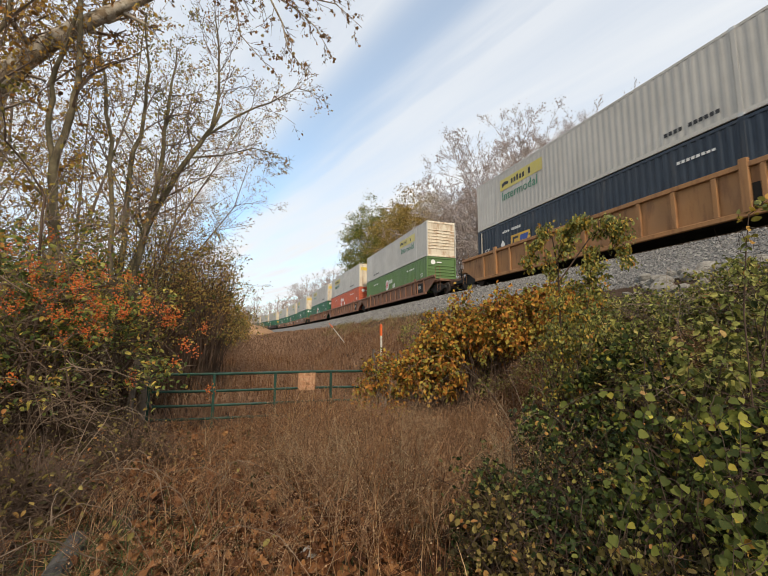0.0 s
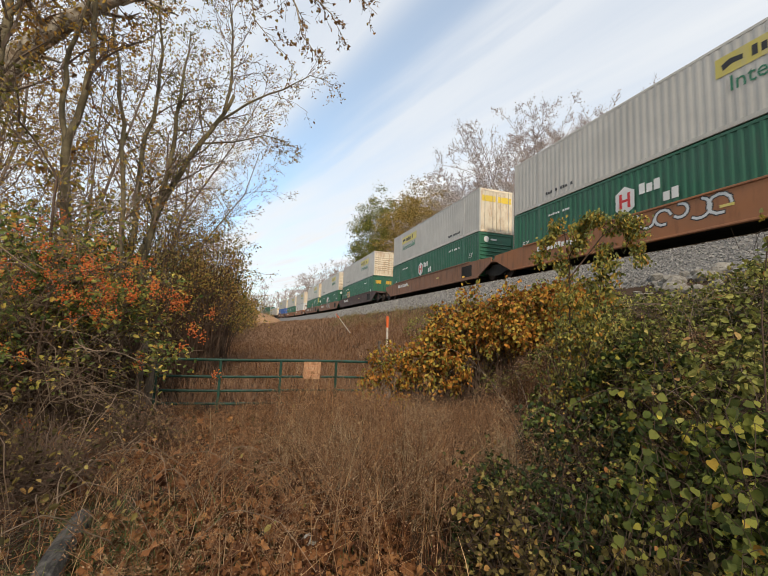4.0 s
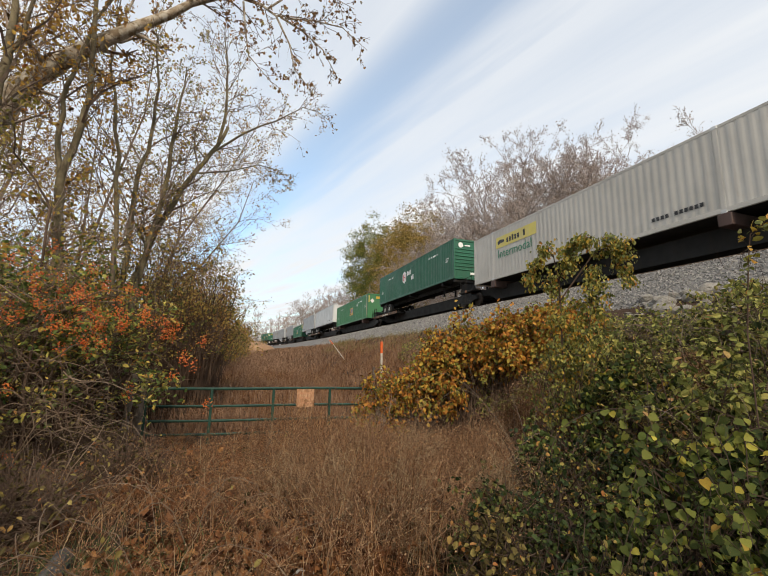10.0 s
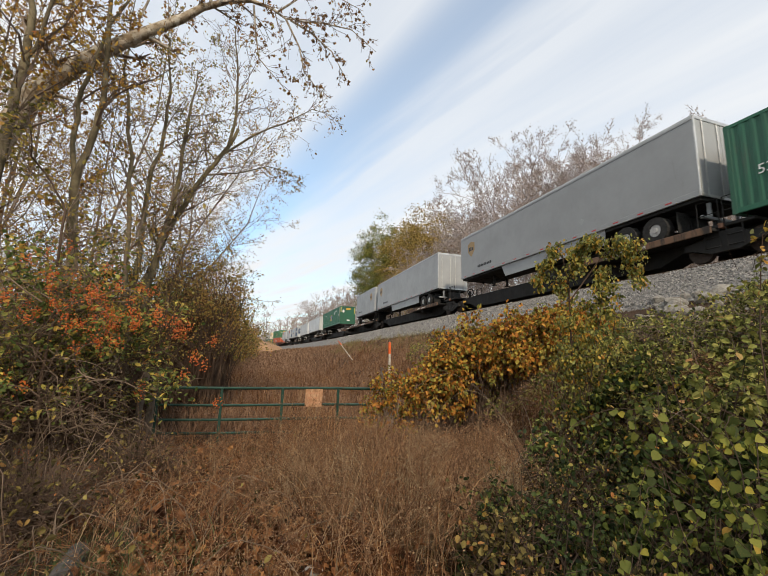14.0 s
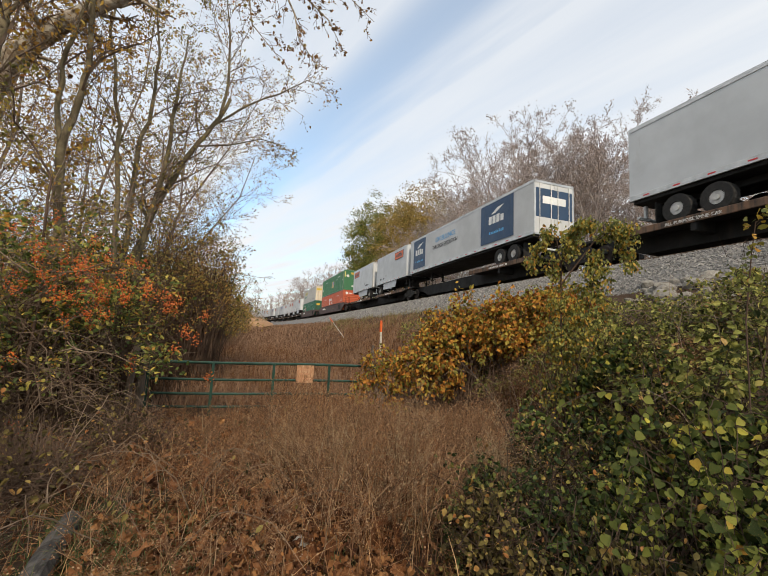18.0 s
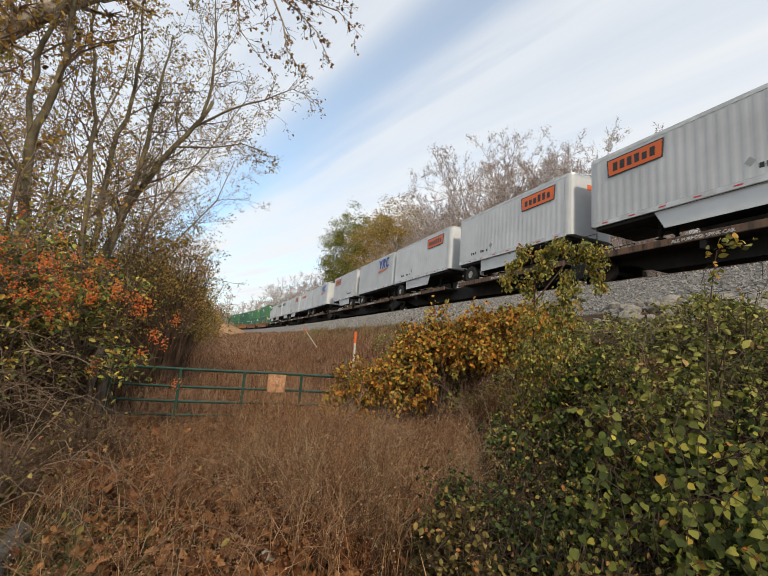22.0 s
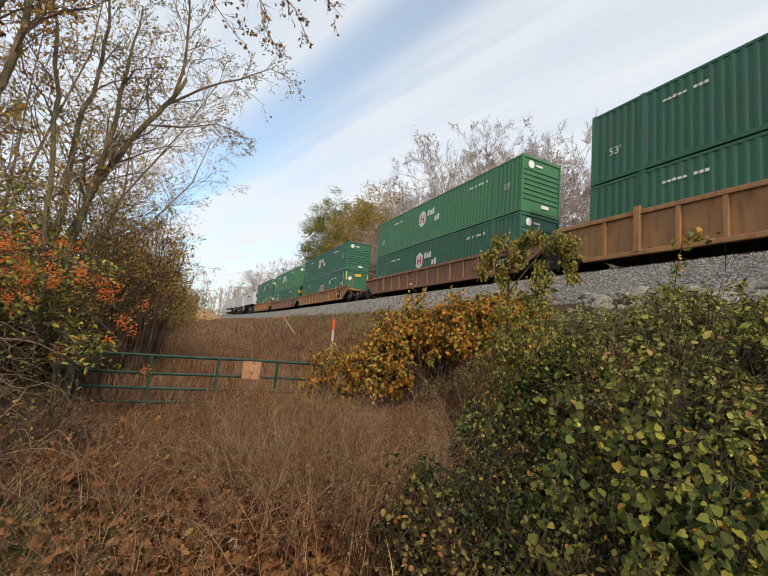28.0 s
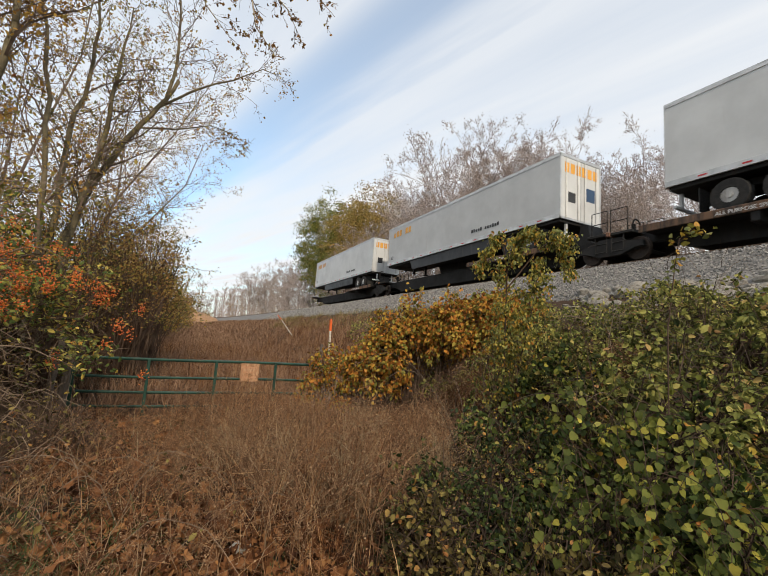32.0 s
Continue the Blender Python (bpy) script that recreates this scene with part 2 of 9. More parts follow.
    def quad(self, a, b, c, d):
        n = len(self.v)
        self.v += [tuple(a), tuple(b), tuple(c), tuple(d)]
        self.f.append((n, n + 1, n + 2, n + 3))
        return self

    def prism(self, poly, axis, a, b):
        """A polygon (pairs in the two other axes, in order) drawn out along axis from a to b."""
        n, k = len(self.v), len(poly)
        for w in (a, b):
            for p, q in poly:
                r = [0, 0, 0]
                r[axis], r[(axis + 1) % 3], r[(axis + 2) % 3] = w, p, q
                self.v.append(tuple(r))
        self.f += [tuple(n + i for i in range(k)), tuple(n + k + i for i in reversed(range(k)))]
        self.f += [(n + i, n + (i + 1) % k, n + k + (i + 1) % k, n + k + i) for i in range(k)]
        return self

    def mesh(self, name, smooth=False):
        me = bpy.data.meshes.new(name)
        me.from_pydata(self.v, [], self.f)
        me.validate()
        if smooth:
            me.shade_smooth()
        return me


def fixed(me):
    """Turns all faces outwards."""
    bm = bmesh.new()
    bm.from_mesh(me)
    bmesh.ops.recalc_face_normals(bm, faces=bm.faces)
    bm.to_mesh(me)
    bm.free()
    return me


def part(name, geo, material, parent=None, label="", smooth=False, out=True):
    me = geo.mesh(name, smooth) if isinstance(geo, Geo) else geo
    if out and isinstance(geo, Geo):
        fixed(me)
    me.materials.append(material)
    ob = new(name, me)
    if parent:
        ob.parent = parent
    if label:
        ob["label"] = label
    if name in JOINED:
        ob["kind"] = "stuff"
    return ob


JOINED = ("marking", "brand_mark", "banner_mark", "wagon_mark", "badge_stripe", "faded_writing", "reflector_tape", "door_mark", "brand_line", "nose_badge", "graffiti")


def thing(name, label, category, group="", kind="", geo=None, material=None, smooth=False):
    if geo is None:
        ob = new(name)
        ob.empty_display_size = 0.2
    else:
        ob = part(name, geo, material, smooth=smooth)
    return tagged(ob, label, category, group, kind)


def lettering(text, size, material, parent, m, name="lettering", label="", squeeze=1.0):
    cu = bpy.data.curves.new(name, "FONT")
    cu.body, cu.size, cu.extrude, cu.align_x, cu.resolution_u = text, size, 0.003, "CENTER", 2
    tmp = bpy.data.objects.new(name, cu)
    me = bpy.data.meshes.new_from_object(tmp)
    bpy.data.objects.remove(tmp)
    me.transform(Matrix.Diagonal((squeeze, 1, 1, 1)))
    me.transform(m)
    return part(name, me, material, parent, label)

# ---- the ground and the track ----
XC = 14.965          # the track's middle
SPEED = 27.04
BEND_AT, BEND_R, BEND_END = 112.0, 560.0, 0.62


def smooth(a, b, x):
    t = min(max((x - a) / (b - a), 0.0), 1.0)
    return t * t * (3 - 2 * t)


def rail_top(y):
    return 5.05 - 0.42 * smooth(5, 75, y)


def track(s):
    """Place and heading (to the left of +y, radians) of the track's middle, s metres along it."""
    if s < BEND_AT:
        return Vector((XC, s, rail_top(s))), 0.0
    a = min((s - BEND_AT) / BEND_R, BEND_END)
    p = Vector((XC - BEND_R * (1 - math.cos(a)), BEND_AT + BEND_R * math.sin(a), rail_top(s)))
    rest = s - BEND_AT - a * BEND_R
    return p + rest * Vector((-math.sin(a), math.cos(a), 0)), a


def track_x(y):
    if y < BEND_AT:
        return XC
    a = math.asin(min((y - BEND_AT) / BEND_R, math.sin(BEND_END)))
    x = XC - BEND_R * (1 - math.cos(a))
    return x - max(0, y - BEND_AT - BEND_R * math.sin(BEND_END)) * math.tan(BEND_END)


def field(x, y):
    """The lower ground beside the line."""
    z = -0.02 * max(0.0, min(y, 12) - 3) + 1.6 * smooth(14, 110, y) + 1.6 * smooth(60, 260, y)
    z += 0.10 * noise.noise(Vector((x * 0.35, y * 0.35, 0))) + 0.04 * noise.noise(Vector((x * 1.3, y * 1.3, 4)))
    z += 0.35 * smooth(-2.5, -9, x) * smooth(3, 12, y)
    return z


def ground_z(x, y):
    o = x - track_x(y) + XC
    top = rail_top(y)
    lo = field(x, y)
    if o < XC:
        foot = 4.2 + 1.2 * smooth(10, 40, y)
        prof = ((foot, lo), (10.5, top - 1.75), (12.9, top - 0.36), (99, top - 0.36))
    else:
        o = 2 * XC - o
        prof = ((-6.0, top - 3.6), (10.5, top - 1.75), (12.9, top - 0.36), (99, top - 0.36))
    if o <= prof[0][0]:
        return prof[0][1]
    for (a, za), (b, zb) in zip(prof, prof[1:]):
        if o <= b:
            z = za + (zb - za) * (o - a) / (b - a)
            if b <= 10.6:
                z += 0.12 * noise.noise(Vector((x * 0.8, y * 0.8, 9)))
            return z
    return top - 0.36


def steps(a, b, near, grow, mid=0.0):
    """Grid lines from a to b, fine near mid."""
    out, x, d = [mid], mid, near
    while x < b:
        x += d
        d *= grow
        out.append(min(x, b))
    x, d = mid, near
    while x > a:
        x -= d
        d *= grow
        out.insert(0, max(x, a))
    return out


DIRT = surface("leaf_litter_soil", (0.045, 0.029, 0.020), 0.95, alt=(0.075, 0.047, 0.030), scale=0.9, stain=(0.04, 0.03, 0.02), stain_scale=3.0,
               bump=0.9, bump_scale=22, spec=0.1)
GRAVEL_BED = surface("ballast_dust", (0.13, 0.125, 0.12), 0.95, alt=(0.19, 0.18, 0.17), scale=1.5, stain=(0.10, 0.095, 0.09), stain_scale=4, bump=1.0, bump_scale=14)
STONE = surface("ballast_stone", (0.3, 0.3, 0.3), 0.85, by_island=[(0.0, (0.12, 0.118, 0.118)), (0.5, (0.22, 0.213, 0.205)), (1.0, (0.34, 0.325, 0.30))], bump=0.3, bump_scale=60, spec=0.3)
ROCK = surface("pale_rock", (0.19, 0.175, 0.152), 0.9, alt=(0.28, 0.262, 0.23), scale=2.5, stain=(0.12, 0.105, 0.085), stain_scale=3, bump=0.7, bump_scale=18, by_object=0.18)
STEEL = surface("rail_steel", (0.22, 0.16, 0.12), 0.6, 0.6, alt=(0.15, 0.09, 0.06), scale=3, bump=0.2)
TIE_WOOD = surface("tie_wood", (0.075, 0.06, 0.05), 0.9, alt=(0.12, 0.10, 0.085), scale=3, stretch=(1, 8, 8), bump=0.5, bump_scale=30)


def lay_ground():
    xs = [x for x in steps(-420, 420, 0.5, 1.06, 3.0)]
    xs = sorted(set([round(x, 3) for x in xs] + [4.2, 5.4, 10.5, 12.9, 17.03, 19.43]))
    ys = sorted(set([round(y, 3) for y in steps(-60, 900, 0.6, 1.035, 6.0)]))
    g = Geo()
    g.v = [(x + (track_x(y) - XC) * smooth(-60, 8, x), y, ground_z(x + (track_x(y) - XC) * smooth(-60, 8, x), y)) for y in ys for x in xs]
    w = len(xs)
    g.f = [(j * w + i, j * w + i + 1, (j + 1) * w + i + 1, (j + 1) * w + i) for j in range(len(ys) - 1) for i in range(w - 1)]
    me = g.mesh("ground", True)
    ob = part("ground", me, DIRT)
    me.materials.append(GRAVEL_BED)
    for p in me.polygons:
        c = p.center
        if abs(c.x - track_x(c.y)) < 4.4:
            p.material_index = 1
    return tagged(ob, "earth under dry grass and fallen leaves, rising to a railway bank", "ground", kind="structure")


ground = lay_ground()


def lay_track():
    for side, nm in ((-0.7525, "rail"), (0.7525, "rail")):
        g = Geo()
        prof = [(-0.07, -0.17), (0.07, -0.17), (0.07, -0.155), (0.012, -0.14), (0.012, -0.045), (0.036, -0.035), (0.036, -0.004), (0.028, 0.0),
                (-0.028, 0.0), (-0.036, -0.004), (-0.036, -0.035), (-0.012, -0.045), (-0.012, -0.14), (-0.07, -0.155)]
        k, ss = len(prof), [-40 + 6 * i for i in range(26)] + [116 + 10 * i for i in range(40)]
        for s in ss:
            p, a = track(s)
            r = Vector((math.cos(a), math.sin(a), 0))
            g.v += [tuple(p + r * (side + q) + Vector((0, 0, z))) for q, z in prof]
        g.f = [(i * k + j, i * k + (j + 1) % k, (i + 1) * k + (j + 1) % k, (i + 1) * k + j) for i in range(len(ss) - 1) for j in range(k)]
        tagged(part("rail", g, STEEL), "rusty steel rail on wooden ties in grey ballast", "rail", "track", "structure")
    tie = Geo().box(-1.3, 1.3, -0.115, 0.115, -0.35, -0.172, 0.012)
    me = fixed(tie.mesh("railway_tie"))
    me.materials.append(TIE_WOOD)
    bed = thing("track_bed", "row of dark weathered wooden ties half sunk in ballast", "track", kind="structure")
    for i in range(150):
        s = -8 + 0.53 * i
        p, a = track(s)
        o = new("tie", me)
        o.parent = bed
        o.matrix_basis = Matrix.Translation(p + Vector((random.uniform(-0.03, 0.03), 0, -0.004))) @ pose(0, 0, 0, 0, 0, math.degrees(a) + random.uniform(-0.8, 0.8))


lay_track()

# ---- the train ----
DIRTY = (0.10, 0.085, 0.07)


def painted(name, col, stain=DIRTY, lo=0.56, hi=0.86, rough=0.5, by=0.10):
    alt = tuple(c * 0.84 + 0.012 for c in col)
    return surface(name, col, rough, 0.0, alt=alt, scale=0.6, stain=stain, stain_lo=lo, stain_hi=hi, stain_scale=2.4, stretch=(1, 1.6, 0.22),
                   bump=0.08, bump_scale=9, by_object=by, spec=0.35)


P = {
    "pale": painted("pale_grey_paint", (0.50, 0.475, 0.43), (0.30, 0.24, 0.19), 0.58, 0.95),
    # real rust streaks; on pale containers the cream holds the sunlight of the ends
    "cream": painted("rust_streaked_sunlit_cream", (0.70, 0.62, 0.48), (0.34, 0.17, 0.07), 0.46, 0.72),
    "green": painted("dark_green_paint", (0.022, 0.115, 0.066)),
    "leaf": painted("leaf_green_paint", (0.10, 0.185, 0.055)),
    "mid": painted("mid_green_paint", (0.045, 0.175, 0.075)),
    "orange": painted("orange_red_paint", (0.50, 0.105, 0.045)),
    "blue": painted("blue_paint", (0.035, 0.11, 0.36)),
    "navy": painted("navy_paint", (0.018, 0.030, 0.048)),
    "white": painted("white_paint", (0.56, 0.565, 0.56), (0.35, 0.31, 0.26), 0.62, 0.98),
    "grey": painted("grey_paint", (0.335, 0.345, 0.35), (0.2, 0.19, 0.18), 0.62, 0.98),
    "silver": painted("light_grey_paint", (0.55, 0.565, 0.575), (0.33, 0.30, 0.27), 0.62, 0.98),
    "yellow": painted("faded_yellow_paint", (0.62, 0.52, 0.12), (0.48, 0.42, 0.24), 0.46, 0.78),
    "door_yellow": painted("bright_yellow_paint", (0.70, 0.50, 0.05), (0.35, 0.25, 0.1)),
    "badge_brown": painted("brown_badge_paint", (0.22, 0.13, 0.08)),
    "gold": painted("gold_paint", (0.62, 0.38, 0.04)),
    "ink": painted("black_paint", (0.02, 0.02, 0.022)),
    "sign_green": painted("sign_green_paint", (0.03, 0.20, 0.11)),
    "teal": painted("dark_teal_paint", (0.018, 0.075, 0.075)),
    "werner": painted("amber_paint", (0.72, 0.34, 0.04)),
    "shield": painted("tan_shield_paint", (0.36, 0.23, 0.09)),
    "sign_orange": painted("sign_orange_paint", (0.72, 0.13, 0.02)),
    "sign_blue": painted("sign_blue_paint", (0.03, 0.08, 0.33)),
    "sky_blue": painted("light_blue_paint", (0.08, 0.33, 0.62)),
    "panel_blue": painted("deep_blue_panel_paint", (0.02, 0.055, 0.12)),
    "red": painted("red_paint", (0.55, 0.03, 0.03)),
    "mark": painted("white_marking", (0.72, 0.72, 0.70), (0.3, 0.3, 0.28)),
    "tan_car": painted("ochre_rusty_paint", (0.33, 0.165, 0.065), (0.13, 0.06, 0.03), 0.50, 0.74, 0.7),
    "brown_car": painted("brown_rusty_paint", (0.235, 0.112, 0.062), (0.095, 0.055, 0.036), 0.48, 0.74, 0.7),
    "deck": painted("worn_deck_edge", (0.17, 0.095, 0.055), (0.035, 0.028, 0.024), 0.44, 0.6, 0.8),
    "rust_car": painted("rust_orange_paint", (0.30, 0.125, 0.055), (0.14, 0.07, 0.04), 0.50, 0.74, 0.7),
    "dark_car": painted("dark_brown_paint", (0.085, 0.048, 0.04), (0.04, 0.03, 0.027), 0.48, 0.74, 0.7),
    "under": painted("grimy_black_steel", (0.012, 0.011, 0.010), (0.032, 0.024, 0.018), 0.5, 0.8, 0.85),
    "wheel": surface("grimy_wheel_steel", (0.035, 0.027, 0.022), 0.75, 0.2, alt=(0.06, 0.042, 0.032), scale=4, bump=0.2),
    "tyre": surface("tyre_rubber", (0.012, 0.012, 0.012), 0.9, alt=(0.026, 0.024, 0.022), scale=6, bump=0.3),
    "alloy": painted("dull_aluminium_rim", (0.50, 0.49, 0.47), (0.16, 0.14, 0.115), 0.5, 0.75),
    "chrome": surface("aluminium_trim", (0.55, 0.55, 0.54), 0.4, 0.7, alt=(0.4, 0.4, 0.39), bump=0.05),
}
LEN, HALF, TALL = 16.15, 1.295, 2.9


def on_side(sgn, along, z, out=0.0):
    """A frame on a load's side: x runs as one reads, y up, z outwards. sgn -1: the side towards the field."""
    if sgn < 0:
        m = Matrix(((0, 0, -1, -HALF - out), (-1, 0, 0, along), (0, 1, 0, z), (0, 0, 0, 1)))
    else:
        m = Matrix(((0, 0, 1, HALF + out), (1, 0, 0, along), (0, 1, 0, z), (0, 0, 0, 1)))
    return m


def plate(g, m, x0, x1, y0, y1, d=0.006, slant=0.0):
    """A thin plate on the frame m."""
    n = len(g.v)
    for z in (0, d):
        g.v += [tuple(m @ Vector(q)) for q in ((x0, y0, z), (x1, y0, z), (x1 + slant, y1, z), (x0 + slant, y1, z))]
    g.f += [tuple(n + i for i in q) for q in ((0, 1, 2, 3), (4, 7, 6, 5), (0, 4, 5, 1), (1, 5, 6, 2), (2, 6, 7, 3), (3, 7, 4, 0))]
    return g


def poly_plate(g, m, pts, d=0.006):
    n, k = len(g.v), len(pts)
    for z in (0, d):
        g.v += [tuple(m @ Vector((*q, z))) for q in pts]
    g.f += [tuple(n + i for i in range(k)), tuple(n + k + i for i in reversed(range(k)))]
    g.f += [(n + i, n + (i + 1) % k, n + k + (i + 1) % k, n + k + i) for i in range(k)]
    return g


def bars(g, m, x0, x1, y0, y1, count, rnd, d=0.004, fill=0.72):
    """Writing that cannot be read: upright bars of its size."""
    w = (x1 - x0) / count
    for i in range(count):
        if rnd.random() < 0.88:
            plate(g, m, x0 + i * w, x0 + i * w + w * fill, y0, y1 - rnd.choice((0, 0, 0.2)) * (y1 - y0), d)
    return g


def corrugated(y0, y1, z0, z1, x, depth, pitch):
    """A corrugated wall at x, its troughs set in by depth (signed)."""
    g, ys = Geo(), []
    y = y0
    while y < y1 - 0.02:
        for a, q in ((0.0, 0), (0.27, 0), (0.50, 1), (0.77, 1)):
            if y + a * pitch < y1:
                ys.append((y + a * pitch, x + q * depth))
        y += pitch
    ys.append((y1, x))
    for yy, xx in ys:
        g.v += [(xx, yy, z0), (xx, yy, z1)]
    g.f = [(2 * i, 2 * i + 2, 2 * i + 3, 2 * i + 1) for i in range(len(ys) - 1)]
    return g


def container(kind, body, sign, label):
    """A 53-foot container; its plain ribbed nose leads (-y), the doors trail."""
    c = thing("container", label, "container", "intermodal containers")
    mt, h, e = P[body], HALF, LEN / 2
    rnd = random.Random(kind)
    post = P[body]
    for s in (-1, 1):
        for a, b in ((-e + 0.12, -e + 1.93), (-e + 2.09, e - 2.09), (e - 1.93, e - 0.12)):
            if kind == "ribs":
                part("side_panel", corrugated(a, b, 0.17, TALL - 0.12, s * (h - 0.02), -s * 0.012, 0.30), mt, c, out=False)
            else:
                part("side_panel", corrugated(a, b, 0.17, TALL - 0.12, s * (h - 0.004), -s * (0.012 if body == "pale" else 0.034), 0.284), mt, c, out=False)
        if kind == "ribs":
            y = -e + 0.6
            while y < e - 0.3:
                part("side_post", Geo().box(s * (h - 0.012) - 0.014, s * (h - 0.012) + 0.014, y - 0.045, y + 0.045, 0.17, TALL - 0.12, 0.006), P["chrome"], c)
                y += 0.61
        part("top_rail", Geo().box(min(s * (h - 0.07), s * h), max(s * (h - 0.07), s * h), -e + 0.1, e - 0.1, TALL - 0.13, TALL - 0.02, 0.01), post, c)
        part("bottom_rail", Geo().box(min(s * (h - 0.09), s * h), max(s * (h - 0.09), s * h), -e + 0.1, e - 0.1, 0.02, 0.18, 0.01), post, c)
        for y in (-e + 0.07, -e + 2.01, e - 2.01, e - 0.07):
            part("corner_post", Geo().box(min(s * (h - 0.1), s * (h + 0.004)), max(s * (h - 0.1), s * (h + 0.004)), y - 0.075, y + 0.075, 0.0, TALL, 0.012), post, c)
            for z in (0.0, TALL - 0.118) if abs(y) < e - 1 else ():
                part("corner_casting", Geo().box(min(s * (h - 0.15), s * (h + 0.008)), max(s * (h - 0.15), s * (h + 0.008)), y - 0.09, y + 0.09, z - 0.002, z + 0.122, 0.01),
                     P["chrome"] if body in ("pale", "white") else mt, c)
    part("roof", Geo().box(-h + 0.07, h - 0.07, -e + 0.1, e - 0.1, TALL - 0.06, TALL - 0.03, 0.004), mt, c)
    part("floor_pan", Geo().box(-h + 0.09, h - 0.09, -e + 0.1, e - 0.1, 0.06, 0.16, 0.004), P["under"], c)
    # nose with level ribs
    # pale boxes: warm sun on both ends is painted in, cream against grey sides
    nose = P["cream"] if body == "pale" else mt
    part("nose_wall", Geo().box(-h + 0.1, h - 0.1, -e + 0.05, -e + 0.10, 0.15, TALL - 0.12, 0.004), nose, c)
    part("nose_beam", Geo().box(-h + 0.1, h - 0.1, -e, -e + 0.12, TALL - 0.16, TALL - 0.01, 0.01), nose, c)
    part("nose_beam", Geo().box(-h + 0.1, h - 0.1, -e, -e + 0.12, 0.0, 0.17, 0.01), nose, c)
    for i in range(7 if sign != "badge" else 0):
        z = 0.62 + 0.25 * i
        part("nose_rib", Geo().prism([(-e + 0.052, z), (-e + 0.0, z + 0.035), (-e + 0.0, z + 0.075), (-e + 0.052, z + 0.11)], 0, -h + 0.14, h - 0.14), nose, c)
    # doors with locking bars
    dm = P["cream"] if body == "pale" else mt
    for s in (-1, 1):
        d = part("door", Geo().box(min(0.01 * s, s * (h - 0.1)), max(0.01 * s, s * (h - 0.1)), e - 0.09, e - 0.03, 0.14, TALL - 0.13, 0.008), dm, c)
        for x in (0.3, 0.9):
            part("locking_bar", Geo().tube([(s * x, e + 0.005, 0.1), (s * x, e + 0.005, TALL - 0.1)], 0.016, 6), P["alloy"] if body == "pale" else dm, d)
        if sign == "badge":
            part("door_badge", Geo().box(min(0.28 * s, s * (h - 0.32)), max(0.28 * s, s * (h - 0.32)), e - 0.03, e - 0.022, 1.95, 2.35), P["gold"] if body != "white" else P["badge_brown"], d)
        if body == "pale":
            part("banner", Geo().box(min(0.1 * s, s * (h - 0.2)), max(0.1 * s, s * (h - 0.2)), e - 0.03, e - 0.022, 2.05, 2.45), P["door_yellow"], d)
            part("hinge_plate", Geo().box(min(s * (h - 0.13), s * (h - 0.03)), max(s * (h - 0.13), s * (h - 0.03)), e - 0.035, e - 0.015, 0.4, 0.55, 0.004), P["chrome"], d)
    part("door_header", Geo().box(-h + 0.1, h - 0.1, e - 0.12, e - 0.005, TALL - 0.15, TALL - 0.01, 0.01), dm, c)
    part("door_sill", Geo().box(-h + 0.1, h - 0.1, e - 0.12, e - 0.005, 0.0, 0.14, 0.01), dm, c)
    # signs and marks
    for s in (-1, 1):
        if sign == "banner":
            m = on_side(s, -e + 4.1, 0, 0.002)
            part("banner", plate(Geo(), m, -1.72, 1.72, 1.78, 2.42, 0.005), P["yellow"], c, "yellow banner")
            b = bars(Geo(), m @ Matrix.Translation((0, 0, 0.004)), -0.72, 0.95, 1.94, 2.27, 7, rnd, 0.006, 0.62)
            poly_plate(b, m @ Matrix.Translation((0, 0, 0.004)), [(-1.5, 1.95), (-1.25, 2.05), (-0.95, 2.02), (-0.95, 2.18), (-1.3, 2.25), (-1.55, 2.15)], 0.005)
            part("banner_mark", b, P["ink"], c)
            lettering("Intermodal", 0.72, P["sign_green"], c, on_side(s, -e + 4.0, 1.18, 0.006), squeeze=0.92)
            part("marking", bars(Geo(), on_side(s, e - 3.4, 0, 0.002), -0.9, 0.9, 0.42, 0.56, 11, rnd), P["ink"], c)
        else:
            hexa = [(0.0, 0.62), (0.36, 0.36), (0.36, -0.36), (0.0, -0.62), (-0.36, -0.36), (-0.36, 0.36)]
            if sign == "hex":
                m = on_side(s, -e + 9.2, 1.72, 0.002)
                lg = part("logo", poly_plate(Geo(), m, [(x * 1.15, y * 0.92) for x, y in hexa]), P["mark"], c, "white hexagon badge")
                g = Geo()
                for x in (-0.24, 0.12):
                    plate(g, m @ Matrix.Translation((0, 0, 0.005)), x, x + 0.12, -0.30, 0.30)
                plate(g, m @ Matrix.Translation((0, 0, 0.005)), -0.12, 0.12, -0.05, 0.05)
                part("badge_stripe", g, P["red"], lg)
                t = bars(Geo(), m, 0.62, 1.5, 0.06, 0.46, 3, rnd, fill=0.78)
                part("brand_mark", bars(t, m, 0.62, 2.15, -0.46, -0.06, 5, rnd, fill=0.78), P["mark"], c)
            else:
                m = on_side(s, -e + (7.4 if s < 0 else 4.0), 1.45, 0.002)
                lg = part("logo", plate(Geo(), m, -0.78, 0.78, -0.48, 0.48), P["gold"] if body != "white" else P["badge_brown"], c, "yellow badge" if body != "white" else "brown badge")
                mm = m @ Matrix.Translation((0, 0, 0.005))
                g = plate(Geo(), mm, -0.62, -0.5, -0.36, 0.36)
